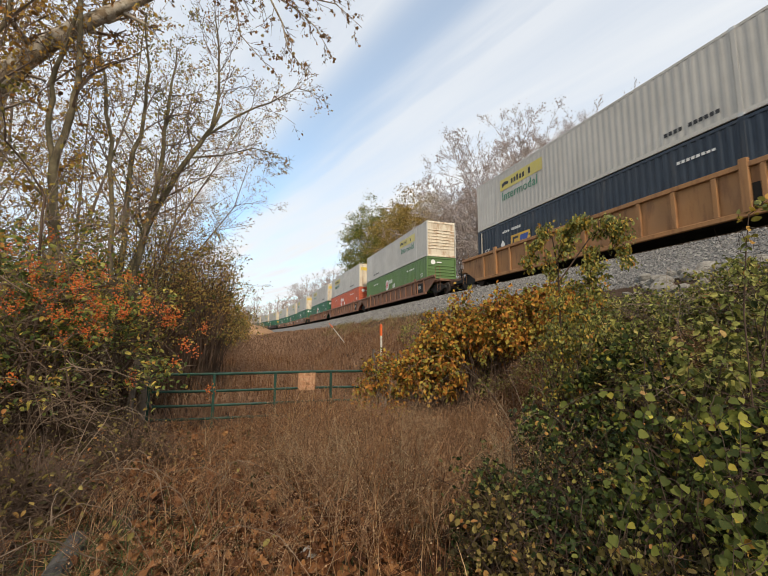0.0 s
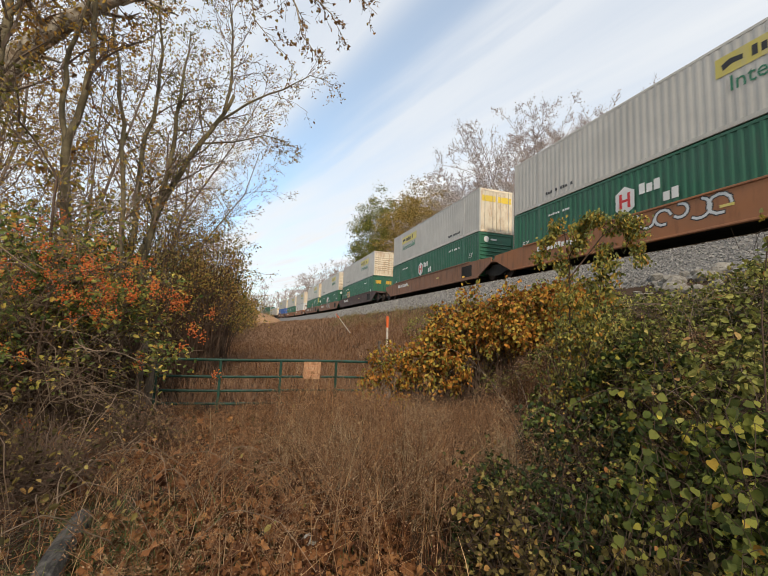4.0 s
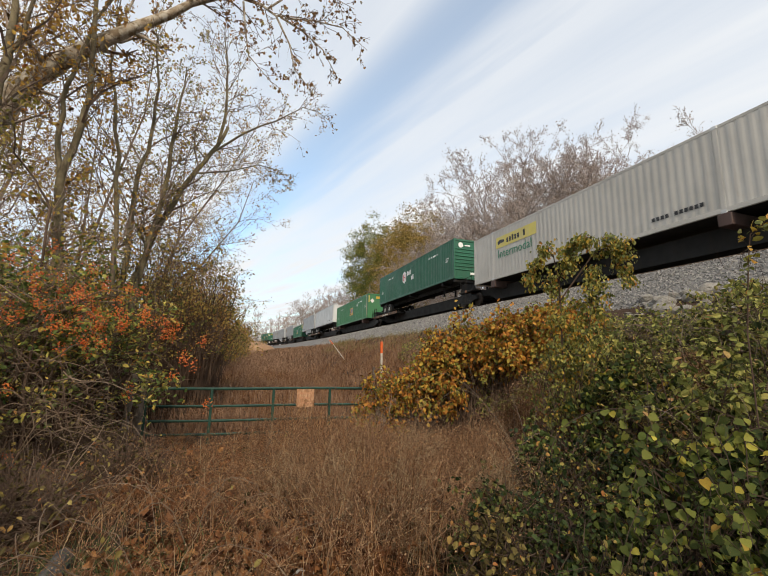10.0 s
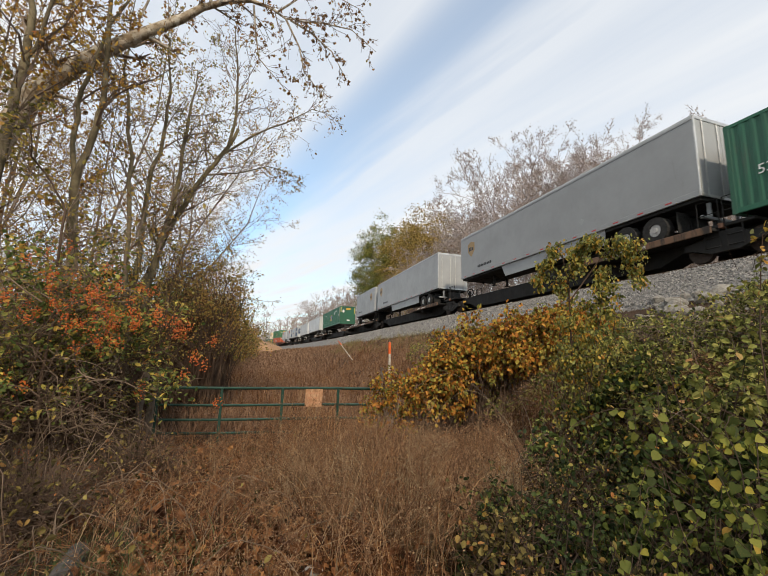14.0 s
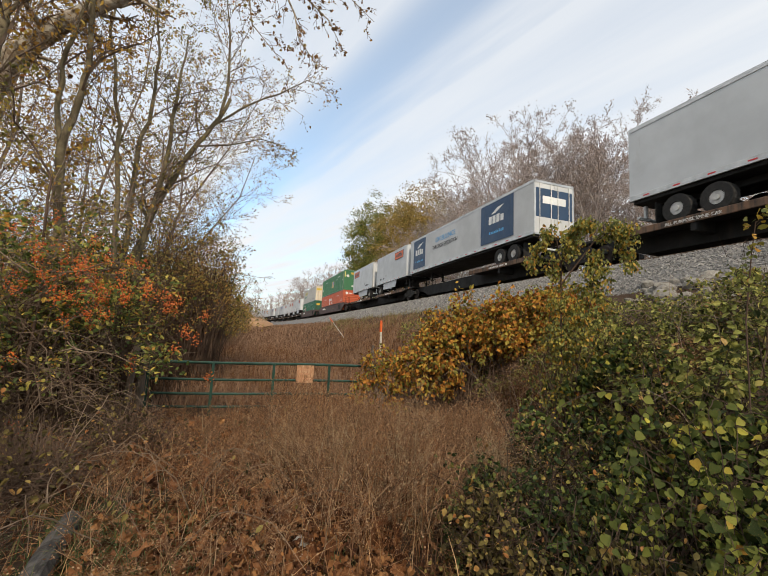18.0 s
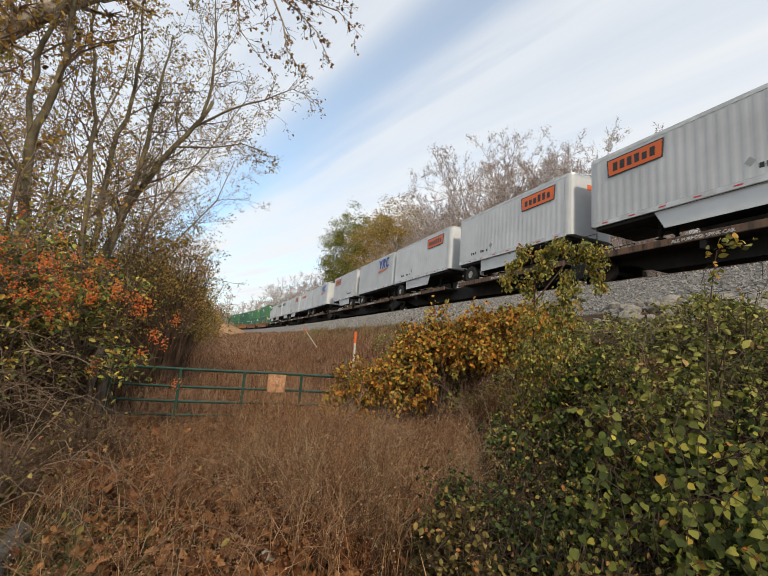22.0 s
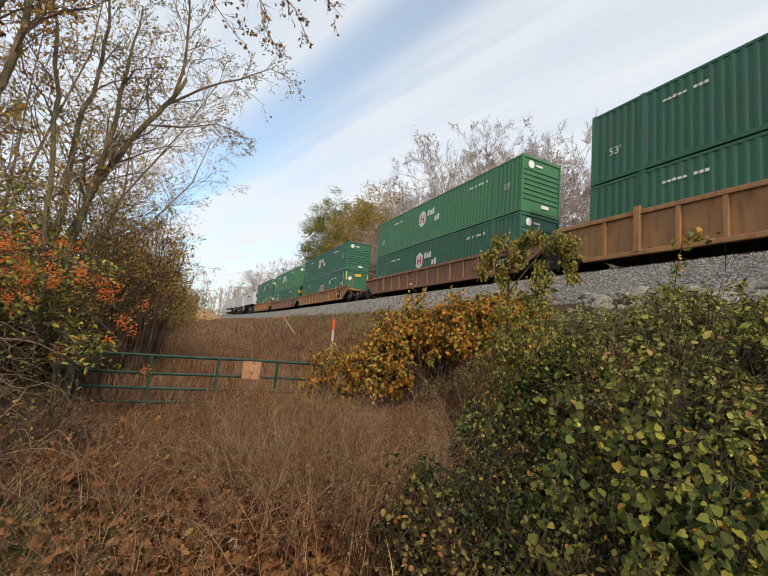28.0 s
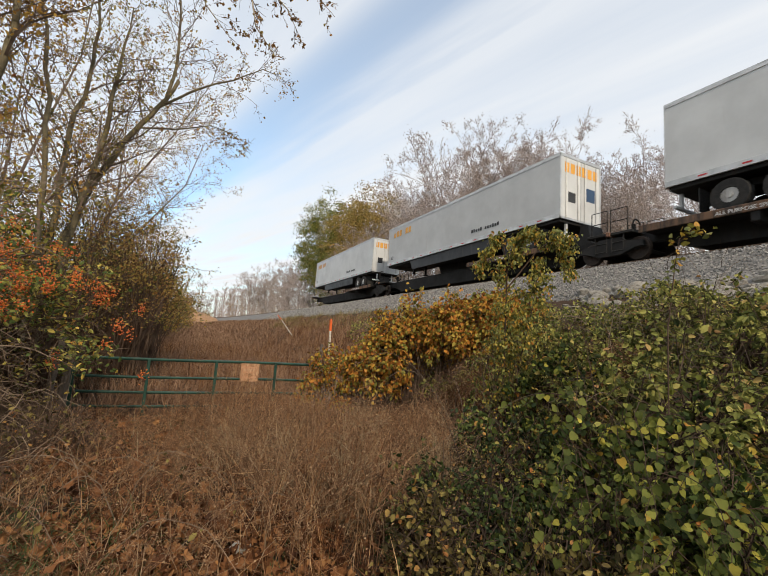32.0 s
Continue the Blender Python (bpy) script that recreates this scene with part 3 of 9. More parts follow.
                for y in (-0.36, -0.06, 0.24):
                    plate(g, mm, -0.5, -0.16, y, y + 0.12)
                part("badge_stripe", g, P["ink"], lg)
                g = poly_plate(Geo(), mm, [(-0.1, -0.3), (0.02, -0.3), (0.16, 0.12), (0.3, -0.3), (0.42, -0.3), (0.66, 0.36), (0.2, 0.36), (0.02, 0.36)])
                part("badge_swoosh", g, P["sign_blue"] if body != "white" else P["mark"], lg)
                part("corner_strip", plate(Geo(), on_side(s, (e - 0.3 if body == "blue" else -e + 0.42), 0, 0.004), -0.05, 0.05, 0.2, TALL - 0.14), P["sign_orange"] if body == "blue" else P["cream"], c)
                part("placard", poly_plate(Geo(), on_side(s, -e + (4.6 if s < 0 else 2.5), 1.6 if s > 0 else 2.0, 0.002), [(0, 0.26), (0.2, 0), (0, -0.26), (-0.2, 0)]), P["mark"], c, "white diamond placard")
            lettering("53'", 0.42, P["mark"], c, on_side(s, -e + 1.0, 1.35, 0.004))
            lettering("53'", 0.42, P["mark"], c, on_side(s, e - 1.0, 1.0, 0.004))
            t = bars(Geo(), on_side(s, -e + 3.3, 0, 0.002), -0.8, 0.8, 2.22, 2.36, 10, rnd)
            part("marking", bars(t, on_side(s, e - 3.4, 0, 0.002), -0.7, 0.7, 2.2, 2.3, 9, rnd), P["mark"], c)
    if sign == "hex":
        g = Geo()
        for i in range(12):
            a = math.pi * i / 6
            g.v.append((-0.75 + 0.2 * math.cos(a), -e - 0.004, 2.45 + 0.2 * math.sin(a)))
        g.f.append(tuple(range(12)))
        g.box(-0.42, 0.0, -e - 0.004, -e + 0.06, 2.4, 2.5)
        g.box(0.0, 0.5, -e - 0.006, -e + 0.06, 0.36, 0.52)
        part("nose_badge", g, P["mark"], c)
    elif sign == "badge":
        part("nose_badge", Geo().box(-0.25, 0.45, -e - 0.004, -e + 0.06, 2.32, 2.6), P["gold"], c)
        part("nose_placard", Geo().prism([(2.32, -0.72), (2.06, -0.48), (1.80, -0.72), (2.06, -0.96)], 1, -e - 0.004, -e + 0.06), P["mark"], c)
        part("nose_strip", Geo().box(h - 0.22, h - 0.11, -e - 0.003, -e + 0.06, 1.7, 2.7), P["yellow"], c)
        part("nose_strip", Geo().box(-h + 0.11, -h + 0.22, -e - 0.003, -e + 0.06, 1.9, 2.7), P["yellow"], c)
        part("nose_plate", Geo().box(-0.1, 0.4, -e - 0.004, -e + 0.06, 0.5, 0.7), P["mark"], c)
    return c


def wheel(r, w, parent, x, y, name="wheel"):
    g = Geo().disc((x, y, r), 0, r, w, 20, r * 0.46)
    t = part(name, g, P["tyre"], parent)
    part("rim", Geo().disc((x, y, r), 0, r * 0.47, w * 0.8, 14).disc((x, y, r), 0, r * 0.2, w * 1.06, 10), P["alloy"], t)
    return t


def chassis(c, e, tandem_at, legs_at, pup, skirt, mt):
    """What carries a road trailer: wheels, legs, beams, skirts. c: the trailer, wheels' feet at z 0."""
    ys = (tandem_at,) if pup else (tandem_at - 0.62, tandem_at + 0.62)
    for y in ys:
        part("axle", Geo().tube([(-1.1, y, 0.5), (1.1, y, 0.5)], 0.07, 8), P["under"], c)
        for x in (-1.1, 1.1):
            wheel(0.5, 0.34, c, x, y)
    for x in (-0.48, 0.48):
        part("slider_rail", Geo().box(x - 0.05, x + 0.05, ys[0] - 1.0, ys[-1] + 1.0, 0.86, 1.16, 0.01), P["under"], c)
        part("landing_leg", Geo().box(x - 0.06, x + 0.06, legs_at - 0.06, legs_at + 0.06, 0.42, 1.2, 0.01).box(x - 0.12, x + 0.12, legs_at - 0.14, legs_at + 0.14, 0.4, 0.44), P["under"], c)
    part("leg_brace", Geo().tube([(-0.48, legs_at, 0.7), (0.48, legs_at, 1.05)], 0.03, 6).tube([(0.48, legs_at, 0.7), (-0.48, legs_at, 1.05)], 0.03, 6), P["under"], c)
    for x in (-0.9, 0.9):
        part("mud_flap", Geo().box(x - 0.3, x + 0.3, ys[-1] + 0.78, ys[-1] + 0.8, 0.2, 0.95), P["tyre"], c)
    part("rear_guard", Geo().box(-1.1, 1.1, e - 0.2, e - 0.1, 0.5, 0.6, 0.01).box(-0.75, -0.65, e - 0.2, e - 0.1, 0.55, 1.2).box(0.65, 0.75, e - 0.2, e - 0.1, 0.55, 1.2), mt, c)
    if skirt:
        for s in (-1, 1):
            a, b = skirt
            g = Geo().prism([(a, 1.2), (a + 0.35, 0.55), (b - 0.05, 0.55), (b, 1.2)], 0, s * 1.2 - 0.012, s * 1.2 + 0.012)
            part("side_skirt", g, mt if mt is P["grey"] else P["ink"] if e > 8 else P["silver"], c)


def trailer(style, length, body, label, pup=False, skirt=None, reefer=False, ribbed=0.0):
    """A road trailer, nose leading (-y), wheels trailing."""
    c = thing("trailer", label, "trailer", "road trailers")
    e, h, z0, z1, mt = length / 2, HALF, 1.2, 4.1, P[body]
    rnd = random.Random(style)
    r = 0.28
    outline = [(-h, e), (h, e)]
    for k in range(5):
        a = math.pi / 2 * k / 4
        outline.append((h - r + r * math.cos(a), -e + r - r * math.sin(a)))
    for k in range(5):
        a = math.pi / 2 * k / 4
        outline.append((-h + r - r * math.sin(a), -e + r - r * math.cos(a)))
    part("body", Geo().prism(outline, 2, z0 + 0.06, z1 - 0.04), mt, c)
    part("roof_cap", Geo().prism([(x * 1.004, y * 1.0015) for x, y in outline], 2, z1 - 0.1, z1), P["chrome"], c)
    if ribbed:
        for s in (-1, 1):
            part("side_panel", corrugated(-e + 0.4, e - 0.1, z0 + 0.2, z1 - 0.12, s * (h + 0.014), -s * 0.008, ribbed), mt, c, out=False)
    for s in (-1, 1):
        x0, x1 = sorted((s * (h - 0.06), s * (h + 0.018)))
        part("bottom_rail", Geo().box(x0, x1, -e + r, e, z0, z0 + 0.2, 0.008), P["chrome"] if body != "grey" else mt, c)
        part("top_rail", Geo().box(x0, x1, -e + r, e, z1 - 0.16, z1 - 0.06, 0.008), P["chrome"] if body != "grey" else mt, c)
        g = Geo()
        y = -e + 0.8
        while y < e - 0.5:
            plate(g, on_side(s, y, z0 + 0.07, 0.019), -0.12, 0.12, 0, 0.05, 0.003)
            y += 1.1
        part("reflector_tape", g, P["red"], c)
    for s in (-1, 1):
        d = part("door", Geo().box(min(0.012 * s, s * (h - 0.06)), max(0.012 * s, s * (h - 0.06)), e, e + 0.03, z0 + 0.1, z1 - 0.14, 0.008), P["white"] if body != "grey" else mt, c)
        for x in (0.22, 0.95):
            part("locking_bar", Geo().tube([(s * x, e + 0.06, z0 + 0.05), (s * x, e + 0.06, z1 - 0.12)], 0.02, 6), P["chrome"], d)
    part("door_frame", Geo().box(-h, -h + 0.07, e, e + 0.045, z0, z1, 0.006).box(h - 0.07, h, e, e + 0.045, z0, z1, 0.006).box(-h, h, e, e + 0.045, z1 - 0.13, z1, 0.006)
         .box(-h, h, e, e + 0.045, z0, z0 + 0.1, 0.006), P["chrome"], c)
    part("underframe", Geo().box(-1.2, 1.2, -e + 0.3, e - 0.05, z0 - 0.12, z0 + 0.05, 0.01).box(-0.5, 0.5, -e + 0.5, -e + 1.9, z0 - 0.16, z0), P["under"], c)
    part("kingpin", Geo().disc((0, -e + 0.92, z0 - 0.22), 2, 0.06, 0.2, 10), P["under"], c)
    chassis(c, e, e - (1.15 if pup else 2.3), -e + (2.4 if pup else 3.0), pup, skirt, P["grey"] if body == "grey" else P["white"])
    if reefer:
        u = part("cooling_unit", Geo().box(-0.95, 0.95, -e - 0.45, -e + 0.02, z0 + 0.65, z1 - 0.12, 0.09), P["white"], c, "white refrigeration unit")
        part("grille", Geo().box(-0.75, 0.75, -e - 0.465, -e - 0.44, z1 - 1.3, z1 - 0.35), P["ink"], u)
    # signs
    for s in (-1, 1):
        nose = -e + 1.9
        if style == "oblong":
            m = on_side(s, -e + 2.0, 3.45, 0.03)
            lg = part("sign_panel", poly_plate(Geo(), m, [(-1.12, 0.36), (1.12, 0.36), (1.06, -0.36), (-1.06, -0.36)], 0.006), P["ink"], c, "orange sign with a black edge")
            m2 = m @ Matrix.Translation((0, 0, 0.004))
            part("sign_face", poly_plate(Geo(), m2, [(-1.06, 0.31), (1.06, 0.31), (1.01, -0.31), (-1.01, -0.31)], 0.006), P["sign_orange"], lg)
            part("brand_mark", bars(Geo(), m2 @ Matrix.Translation((0, 0, 0.004)), -0.84, 0.9, -0.17, 0.18, 6, rnd, 0.005, 0.66), P["ink"], lg)
            if s < 0 and pup:
                part("nose_sign", Geo().box(-0.35, 0.45, -e - 0.012, -e + 0.01, 3.45, 3.7), P["sign_orange"], c)
        elif style == "stripe":
            m = on_side(s, -e + 2.3, 3.4, 0.03)
            part("sign_panel", plate(Geo(), m, -0.2, 0.6, -0.18, 0.18), P["sign_orange"], c)
            part("colour_stripe", poly_plate(Geo(), m, [(0.64, -0.18), (2.3, -0.18), (2.5, 0.18), (0.64, 0.18)]), P["sign_orange"], c)
            part("colour_stripe", plate(Geo(), m, -1.0, -0.24, -0.18, 0.18), P["yellow"], c)
        elif style == "letters":
            m = on_side(s, -e + 2.2, 3.3, 0.03)
            g = poly_plate(Geo(), m, [(-1.1, 0.55), (-0.85, 0.55), (-0.68, 0.2), (-0.5, 0.55), (-0.25, 0.55), (-0.58, -0.02), (-0.6, -0.3), (-0.8, -0.3), (-0.8, -0.02)])
            poly_plate(g, m, [(-0.25, -0.3), (-0.05, -0.3), (0.0, 0.0), (0.2, -0.3), (0.42, -0.3), (0.22, 0.08), (0.45, 0.3), (0.38, 0.55), (-0.1, 0.55)])
            poly_plate(g, m, [(0.55, -0.15), (0.7, -0.3), (1.15, -0.3), (1.15, -0.12), (0.78, -0.1), (0.8, 0.36), (1.2, 0.38), (1.2, 0.55), (0.7, 0.55), (0.58, 0.4)])
            part("brand_mark", g, P["sign_blue"], c)
            part("swoosh", poly_plate(Geo(), m, [(-1.15, -0.62), (-1.1, -0.42), (1.2, -0.34), (0.2, -0.52)]), P["sign_orange"], c)
        elif style == "band":
            m = on_side(s, 0, 3.52, 0.022)
            x0, x1 = ((-e + 0.2, e - 0.1) if pup else (-e, e))
            part("colour_stripe", poly_plate(Geo(), m, [(s * q, w) for q, w in ((-e + 0.3, -0.26), (-e + 4.3, -0.26), (-e + 4.6, 0.26), (-e + 0.3, 0.26))]), P["teal"], c, "dark green stripe")
            if s < 0:
                part("nose_band", Geo().box(-h + 0.3, h - 0.3, -e - 0.01, -e + 0.02, 3.26, 3.78), P["teal"], c)
            m = on_side(s, -e + 3.7, 3.52, 0.03)
            g = Geo()
            for i in range(3):
                plate(g, m, -0.55 + 0.36 * i, -0.26 + 0.36 * i, -0.2, 0.2, 0.006, 0.12)
            part("brand_mark", g, P["yellow"], c)
        elif style == "shield":
            m = on_side(s, -e + 1.6, 3.05, 0.008)
            lg = part("logo", poly_plate(Geo(), m, [(-0.42, 0.36), (0, 0.52), (0.42, 0.36), (0.42, -0.15), (0.0, -0.55), (-0.42, -0.15)]), P["shield"], c, "gold shield badge")
            part("badge_stripe", bars(Geo(), m @ Matrix.Translation((0, 0, 0.004)), -0.3, 0.32, -0.12, 0.14, 3, rnd, 0.005), P["ink"], lg)
        elif style == "blue_panels":
            for y, w in ((-e + 2.1, 1.15), (e - 3.2, 1.6)):
                m = on_side(s, y, 2.72, 0.02)
                lg = part("sign_panel", plate(Geo(), m, -w, w, -1.22, 1.2), P["panel_blue"], c, "dark blue sign panel")
                m2 = m @ Matrix.Translation((0, 0, 0.006))
                g = bars(Geo(), m2, -0.75, 0.8, -0.1, 0.38, 4, rnd, 0.005, 0.76)
                poly_plate(g, m2, [(-0.5, 0.5), (0.1, 0.8), (0.75, 0.85), (0.3, 0.65), (-0.1, 0.5)])
                part("brand_mark", g, P["mark"], lg)
                part("brand_line", bars(Geo(), m2, -0.7, 0.75, -0.72, -0.55, 9, rnd), P["sky_blue"], lg)
            lettering("EXCELLENCE", 0.52, P["sky_blue"], c, on_side(s, -0.6 * 1.0 - 0.9, 3.05, 0.02))
            lettering("THROUGH EXECUTION", 0.42, P["ink"], c, on_side(s, -1.6, 2.55, 0.02), squeeze=0.85)
        elif style == "werner":
            part("brand_mark", bars(Geo(), on_side(s, -e + 2.4, 0, 0.012), -1.3, 1.3, 3.25, 3.68, 6, rnd, 0.006, 0.75), P["werner"], c)
            part("marking", bars(Geo(), on_side(s, e - 4.6, 0, 0.012), -1.2, 1.2, 1.72, 1.9, 13, rnd), P["ink"], c)
        elif style == "alliance":
            g = bars(Geo(), on_side(s, -1.0, 0, 0.012), -2.9, -0.3, 3.05, 3.5, 8, rnd, 0.006, 0.72)
            part("brand_mark", bars(g, on_side(s, -1.0, 0, 0.012), -0.2, 2.9, 3.05, 3.3, 10, rnd, 0.006, 0.7), P["panel_blue"], c)
            for y in (0.9, 1.6, -3.0, -3.7):
                g = Geo().disc((s * (h + 0.012), y, 2.3), 0, 0.22, 0.01, 16)
                part("round_badge", g, P["panel_blue"], c)
        if style in ("plain", "shield", "oblong", "plain_ribbed"):
            part("marking", bars(Geo(), on_side(s, -e + 3.2 if not pup else e - 2.0, 0, 0.012), -0.8, 0.8, 1.62, 1.78, 9, rnd), P["ink"], c)
            part("placard", poly_plate(Geo(), on_side(s, e - 5.0 if not pup else e - 3.0, 1.9, 0.012), [(0, 0.16), (0.14, 0), (0, -0.16), (-0.14, 0)]), P["grey"], c)
    if style in ("plain", "werner", "alliance", "plain_ribbed"):
        g = Geo().box(-0.1, 0.12, -e - 0.004, -e + 0.02, 3.62, 3.74)
        for k in range(4):
            g.box(-0.16 + 0.1 * k, -0.09 + 0.1 * k, -e - 0.004, -e + 0.02, 3.1, 3.22)
        for k in range(6):
            g.box(-0.2 + 0.09 * k, -0.14 + 0.09 * k, -e - 0.004, -e + 0.02, 2.92, 3.04)
        if not reefer:
            part("nose_badge", g, P["ink"], c)
        for s in (-1, 1):
            lettering("53'" if length > 15 else "48'", 0.34, P["ink"], c, on_side(s, -e + 1.0, 1.62, 0.012))
            x0, x1 = sorted((s * (h - 0.10), s * (h + 0.004)))
            part("nose_corner_trim", Geo().box(x0, x1, -e + 0.29, -e + 0.36, z0 + 0.2, z1 - 0.12, 0.004), P["cream"], c)
    if style == "werner":
        g = Geo()
        for i in range(6):
            x = -1.05 + 0.36 * i
            g.box(x, x + 0.27, e + 0.031, e + 0.036, 3.3, 3.75)
        part("door_mark", g, P["werner"], c)
        part("door_plate", Geo().box(-0.9, -0.35, e + 0.031, e + 0.036, 2.25, 2.85), P["panel_blue"], c)
        part("door_plate", Geo().box(0.35, 0.8, e + 0.031, e + 0.036, 2.0, 2.45), P["ink"], c)
    if style == "blue_panels":
        part("door_panel", Geo().box(-1.18, 1.18, e + 0.031, e + 0.036, 2.15, 3.7), P["panel_blue"], c)
        part("door_mark", Geo().box(-0.75, 0.75, e + 0.037, e + 0.042, 2.9, 3.3), P["mark"], c)
    return c


def boxed_trailer(body, sign, label):
    """A container locked on a wheeled road chassis."""
    c = thing("chassis_trailer", label, "trailer", "road trailers")
    e = LEN / 2
    chassis(c, e, e - 2.3, -e + 3.0, False, None, P["under"])
    for x in (-0.42, 0.42):
        part("chassis_beam", Geo().box(x - 0.07, x + 0.07, -e + 0.3, e - 0.1, 0.9, 1.18, 0.01), P["under"], c)
    for y in (-e + 0.2, -e + 2.0, 0.0, e - 2.0, e - 0.2):
        part("bolster", Geo().box(-1.2, 1.2, y - 0.1, y + 0.1, 1.0, 1.19, 0.01), P["under"], c)
    return c


def truck(parent, y):
    """A two-axle railway truck with its middle at y."""
    t = part("truck", Geo().box(-0.95, 0.95, y - 0.22, y + 0.22, 0.42, 0.78, 0.04), P["under"], parent)
    for x in (-1.02, 1.02):
        prof = [(y - 1.25, 0.42), (y - 1.2, 0.62), (y - 0.62, 0.70), (y - 0.42, 0.86), (y + 0.42, 0.86), (y + 0.62, 0.70), (y + 1.2, 0.62), (y + 1.25, 0.42),
                (y + 0.95, 0.40), (y + 0.42, 0.20), (y - 0.42, 0.20), (y - 0.95, 0.40)]
        part("side_frame", Geo().prism(prof, 0, x - 0.09, x + 0.09), P["under"], t)
    for q in (-0.89, 0.89):
        part("axle", Geo().tube([(-1.08, y + q, 0.42), (1.08, y + q, 0.42)], 0.08, 8), P["under"], t)
        for x in (-0.7525, 0.7525):
            part("wheel", Geo().disc((x, y + q, 0.42), 0, 0.42, 0.13, 20).disc((x - 0.05 * (1 if x > 0 else -1), y + q, 0.42), 0, 0.445, 0.03, 20), P["wheel"], t)
    return t


def end_gear(c, y, way, mt, coupler):
    """The platform, steps, rails and coupler at a wagon's end, from y outwards."""
    n = 1.9 if coupler else 1.62
    a, b = sorted((y, y + way * n))
    part("end_platform", Geo().box(-1.25, 1.25, a, b, 0.98, 1.16, 0.02), mt, c)
    part("end_sill", Geo().box(-0.36, 0.36, a, b + (0.2 if not coupler else 0), 0.6, 1.0, 0.03), mt, c)
    if coupler:
        s = y + way * 1.9
        part("coupler", Geo().box(-0.16, 0.16, min(s, s + way * 1.7), max(s, s + way * 1.7), 0.66, 0.92, 0.03).box(-0.22, 0.22, min(s + way * 1.35, s + way * 1.75), max(s + way * 1.35, s + way * 1.75), 0.62, 0.96, 0.05), P["under"], c)
        for x in (-1.2, 1.2):
            part("grab_rail", Geo().tube([(x, s - way * 0.1, 1.16), (x, s - way * 0.1, 2.1), (x, s - way * 0.8, 2.1), (x, s - way * 0.8, 1.16)], 0.02, 6), mt, c)
            part("ladder", Geo().tube([(x, s - way * 0.1, 0.3), (x, s - way * 0.1, 1.1)], 0.018, 5).tube([(x, s - way * 0.5, 0.3), (x, s - way * 0.5, 1.1)], 0.018, 5)
                 .tube([(x, s - way * 0.1, 0.45), (x, s - way * 0.5, 0.45)], 0.018, 5).tube([(x, s - way * 0.1, 0.75), (x, s - way * 0.5, 0.75)], 0.018, 5), mt, c)
        part("brake_wheel", Geo().disc((0.7, s - way * 0.2, 1.75), 1, 0.28, 0.04, 14, 0.22).box(0.66, 0.74, s - way * 0.2 - 0.04, s - way * 0.2 + 0.04, 1.1, 1.9), P["under"], c)


